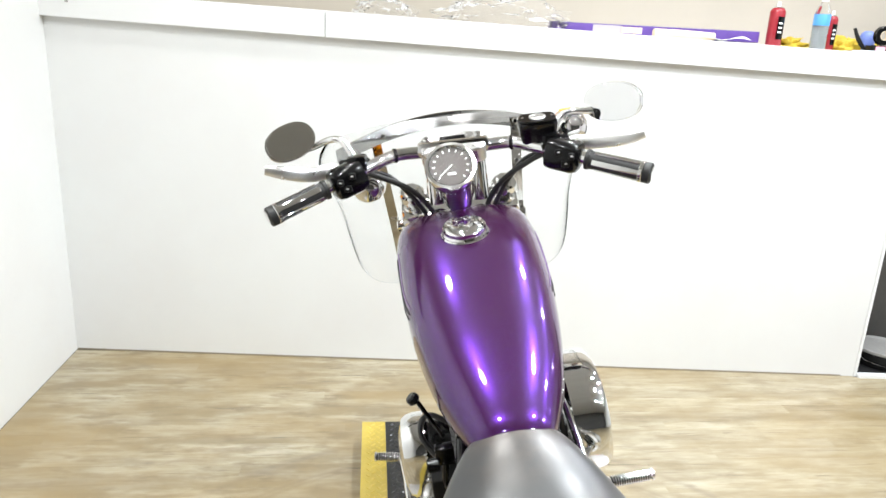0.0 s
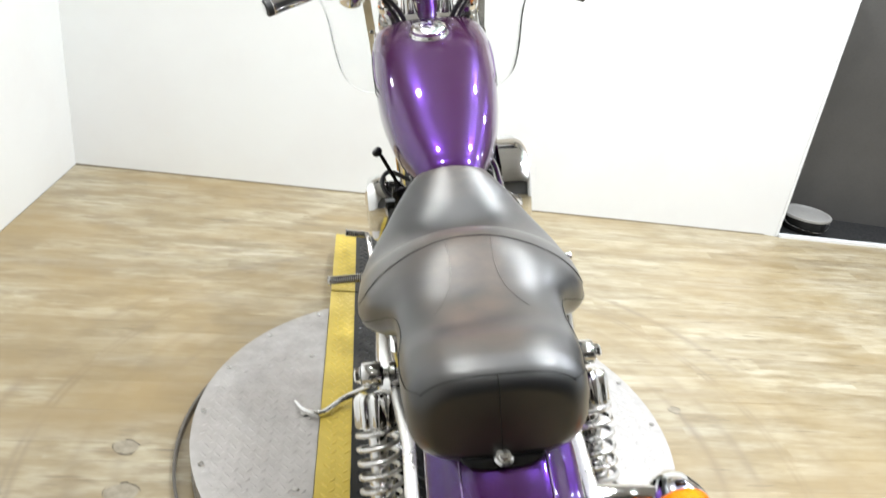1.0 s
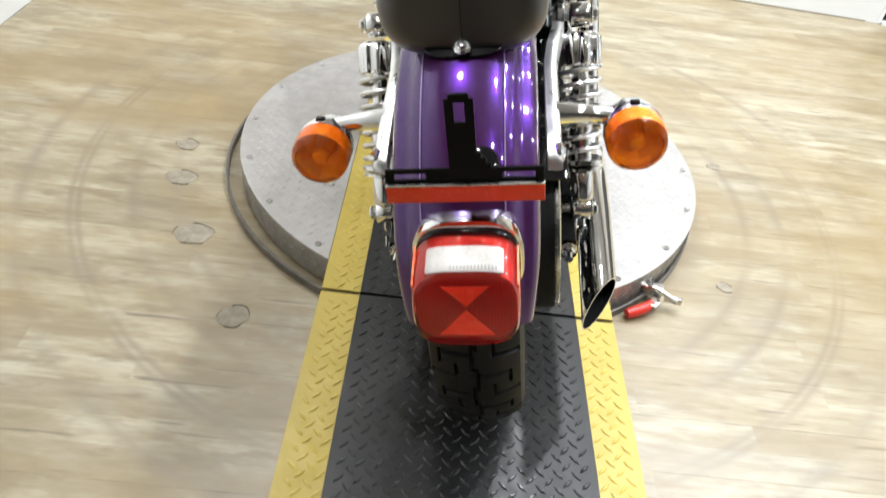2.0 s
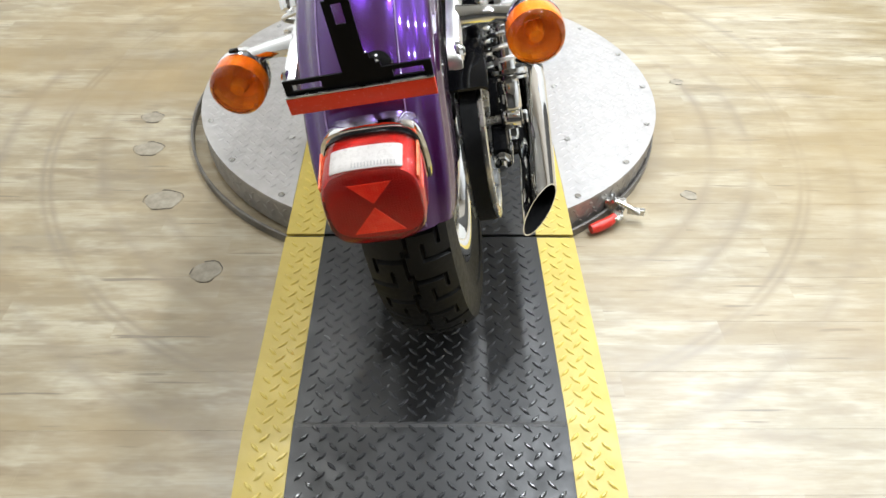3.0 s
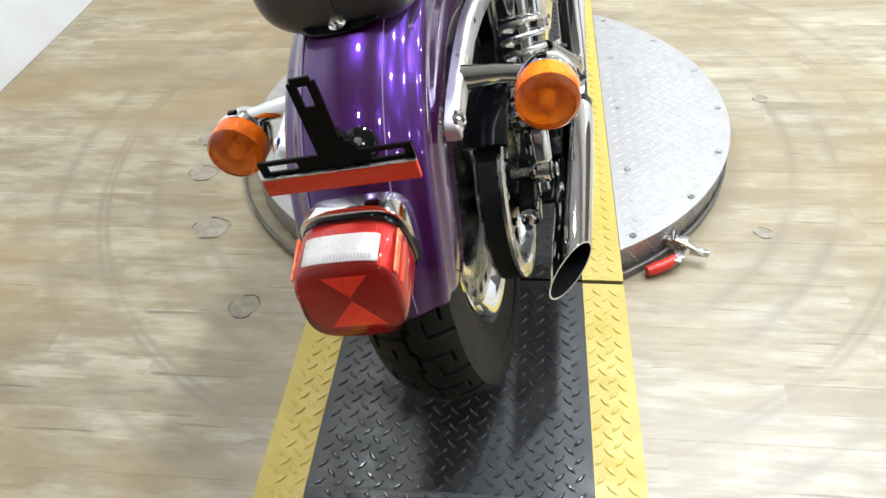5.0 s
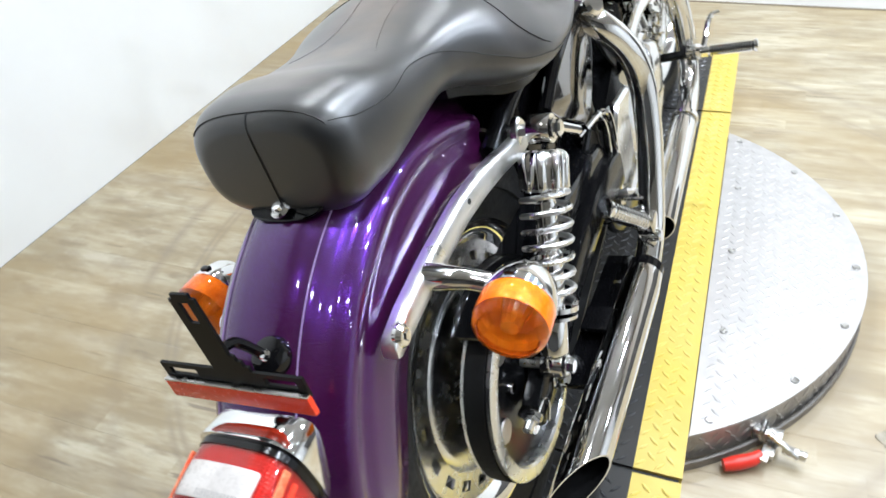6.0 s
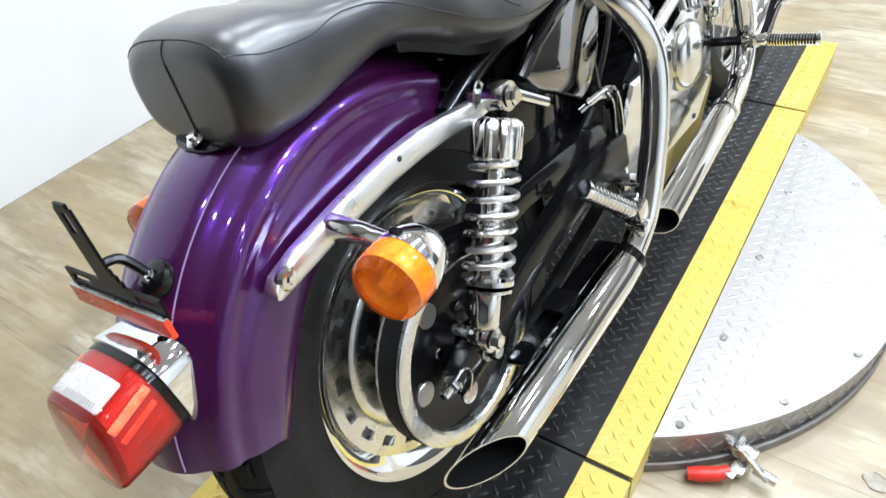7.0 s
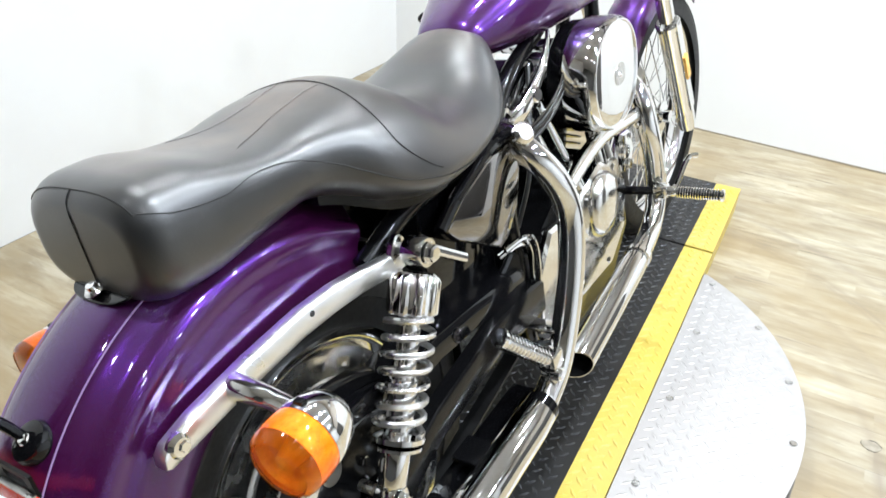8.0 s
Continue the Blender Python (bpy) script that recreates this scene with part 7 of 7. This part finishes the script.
part("print_panel", box((0.028, -0.0305, 0.020), (0.03, 0.0012, 0.018), 0), PRINT_WHITE, small, smooth=0)
tools = thing("blue_canister", "blue plastic canister with a leaning brush on the ledge", "canister", ledge_at(3.345, 0.19))
part("body", lathe([(1e-5, 0), (0.028, 0), (0.030, 0.003), (0.030, 0.075), (0.022, 0.088), (0.012, 0.094), (1e-5, 0.094)], axis=(0, 0, 1), n=24), worn(mat("blue_plastic"), (0.16, 0.22, 0.55), (0.11, 0.16, 0.42), 0.35, 0.5, 20), tools)
brush = thing("brush", "dark-handled brush leaning on the ledge", "brush", ledge_at(3.30, 0.15))
part("handle", tube([(0.03, 0.0, 0.004), (-0.01, 0.004, 0.05), (-0.035, 0.01, 0.10)], [0.007, 0.009, 0.006], 10), MATT_BLACK, brush)
part("bristles", loft([[(0.028 + a, b, 0.002), (0.02 + a * 0.7, b * 0.7, 0.03)] for a, b in ((-0.012, -0.006), (0.012, -0.006), (0.012, 0.006), (-0.012, 0.006))], False, False), CREAM, brush)
sheet = thing("folded_paper", "white and blue folded paper lying on the ledge", "paper", ledge_at(3.28, 0.07) @ Matrix.Rotation(radians(8), 4, "Z"))
part("sheet", box((0, 0, 0.004), (0.16, 0.07, 0.006), 0.001), mat("pale_blue_paper", (0.55, 0.68, 0.78), 0.7), sheet)
part("sheet", box((0.02, 0.005, 0.0095), (0.12, 0.06, 0.004), 0.001), PRINT_WHITE, sheet)


# ---- plank floor ----
floor = solid("floor", loft([[(LEFT, REAR, z), (RIGHT, REAR, z), (RIGHT, 2.6, z), (LEFT, 2.6, z)] for z in (-0.06, -0.0035)]), JOINT,
              "light oak vinyl plank floor, worn round the turntable", "floor", kind="structure", smooth=0)
PW, PL = 0.127, 1.22


def plank_mesh(length):
    e = 0.0001
    V = []
    for z, k in ((-0.0032, 0.0), (-e, 0.0), (0.0, e)):
        V += [(k, k, z), (length - k, k, z), (length - k, PW - 0.0003 - k, z), (k, PW - 0.0003 - k, z)]
    F = [[0, 1, 5, 4], [1, 2, 6, 5], [2, 3, 7, 6], [3, 0, 4, 7], [4, 5, 9, 8], [5, 6, 10, 9], [6, 7, 11, 10], [7, 4, 8, 11], [8, 9, 10, 11]]
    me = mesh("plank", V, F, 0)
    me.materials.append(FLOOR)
    return me


PLANK = {}
rnd = random.Random(5)
row = 0
y = 2.0
while y > REAR + 0.2:
    x = LEFT + 0.002
    first = rnd.uniform(0.25, 1.0)
    while x < RIGHT - 0.02:
        L = round(min(PL * first, RIGHT - x) , 4)
        first = 1.0
        # the boards stop at the foot of the half wall
        edge = A.y + (x + 0.1 - A.x) * ALONG.y / ALONG.x
        if y < edge + 0.1 or x > B.x + 0.3:
            if L not in PLANK:
                PLANK[L] = plank_mesh(L)
            ob = new("plank", PLANK[L])
            ob.location = (x, y - PW, 0)
            ob.parent = floor
        x += L
    y -= PW
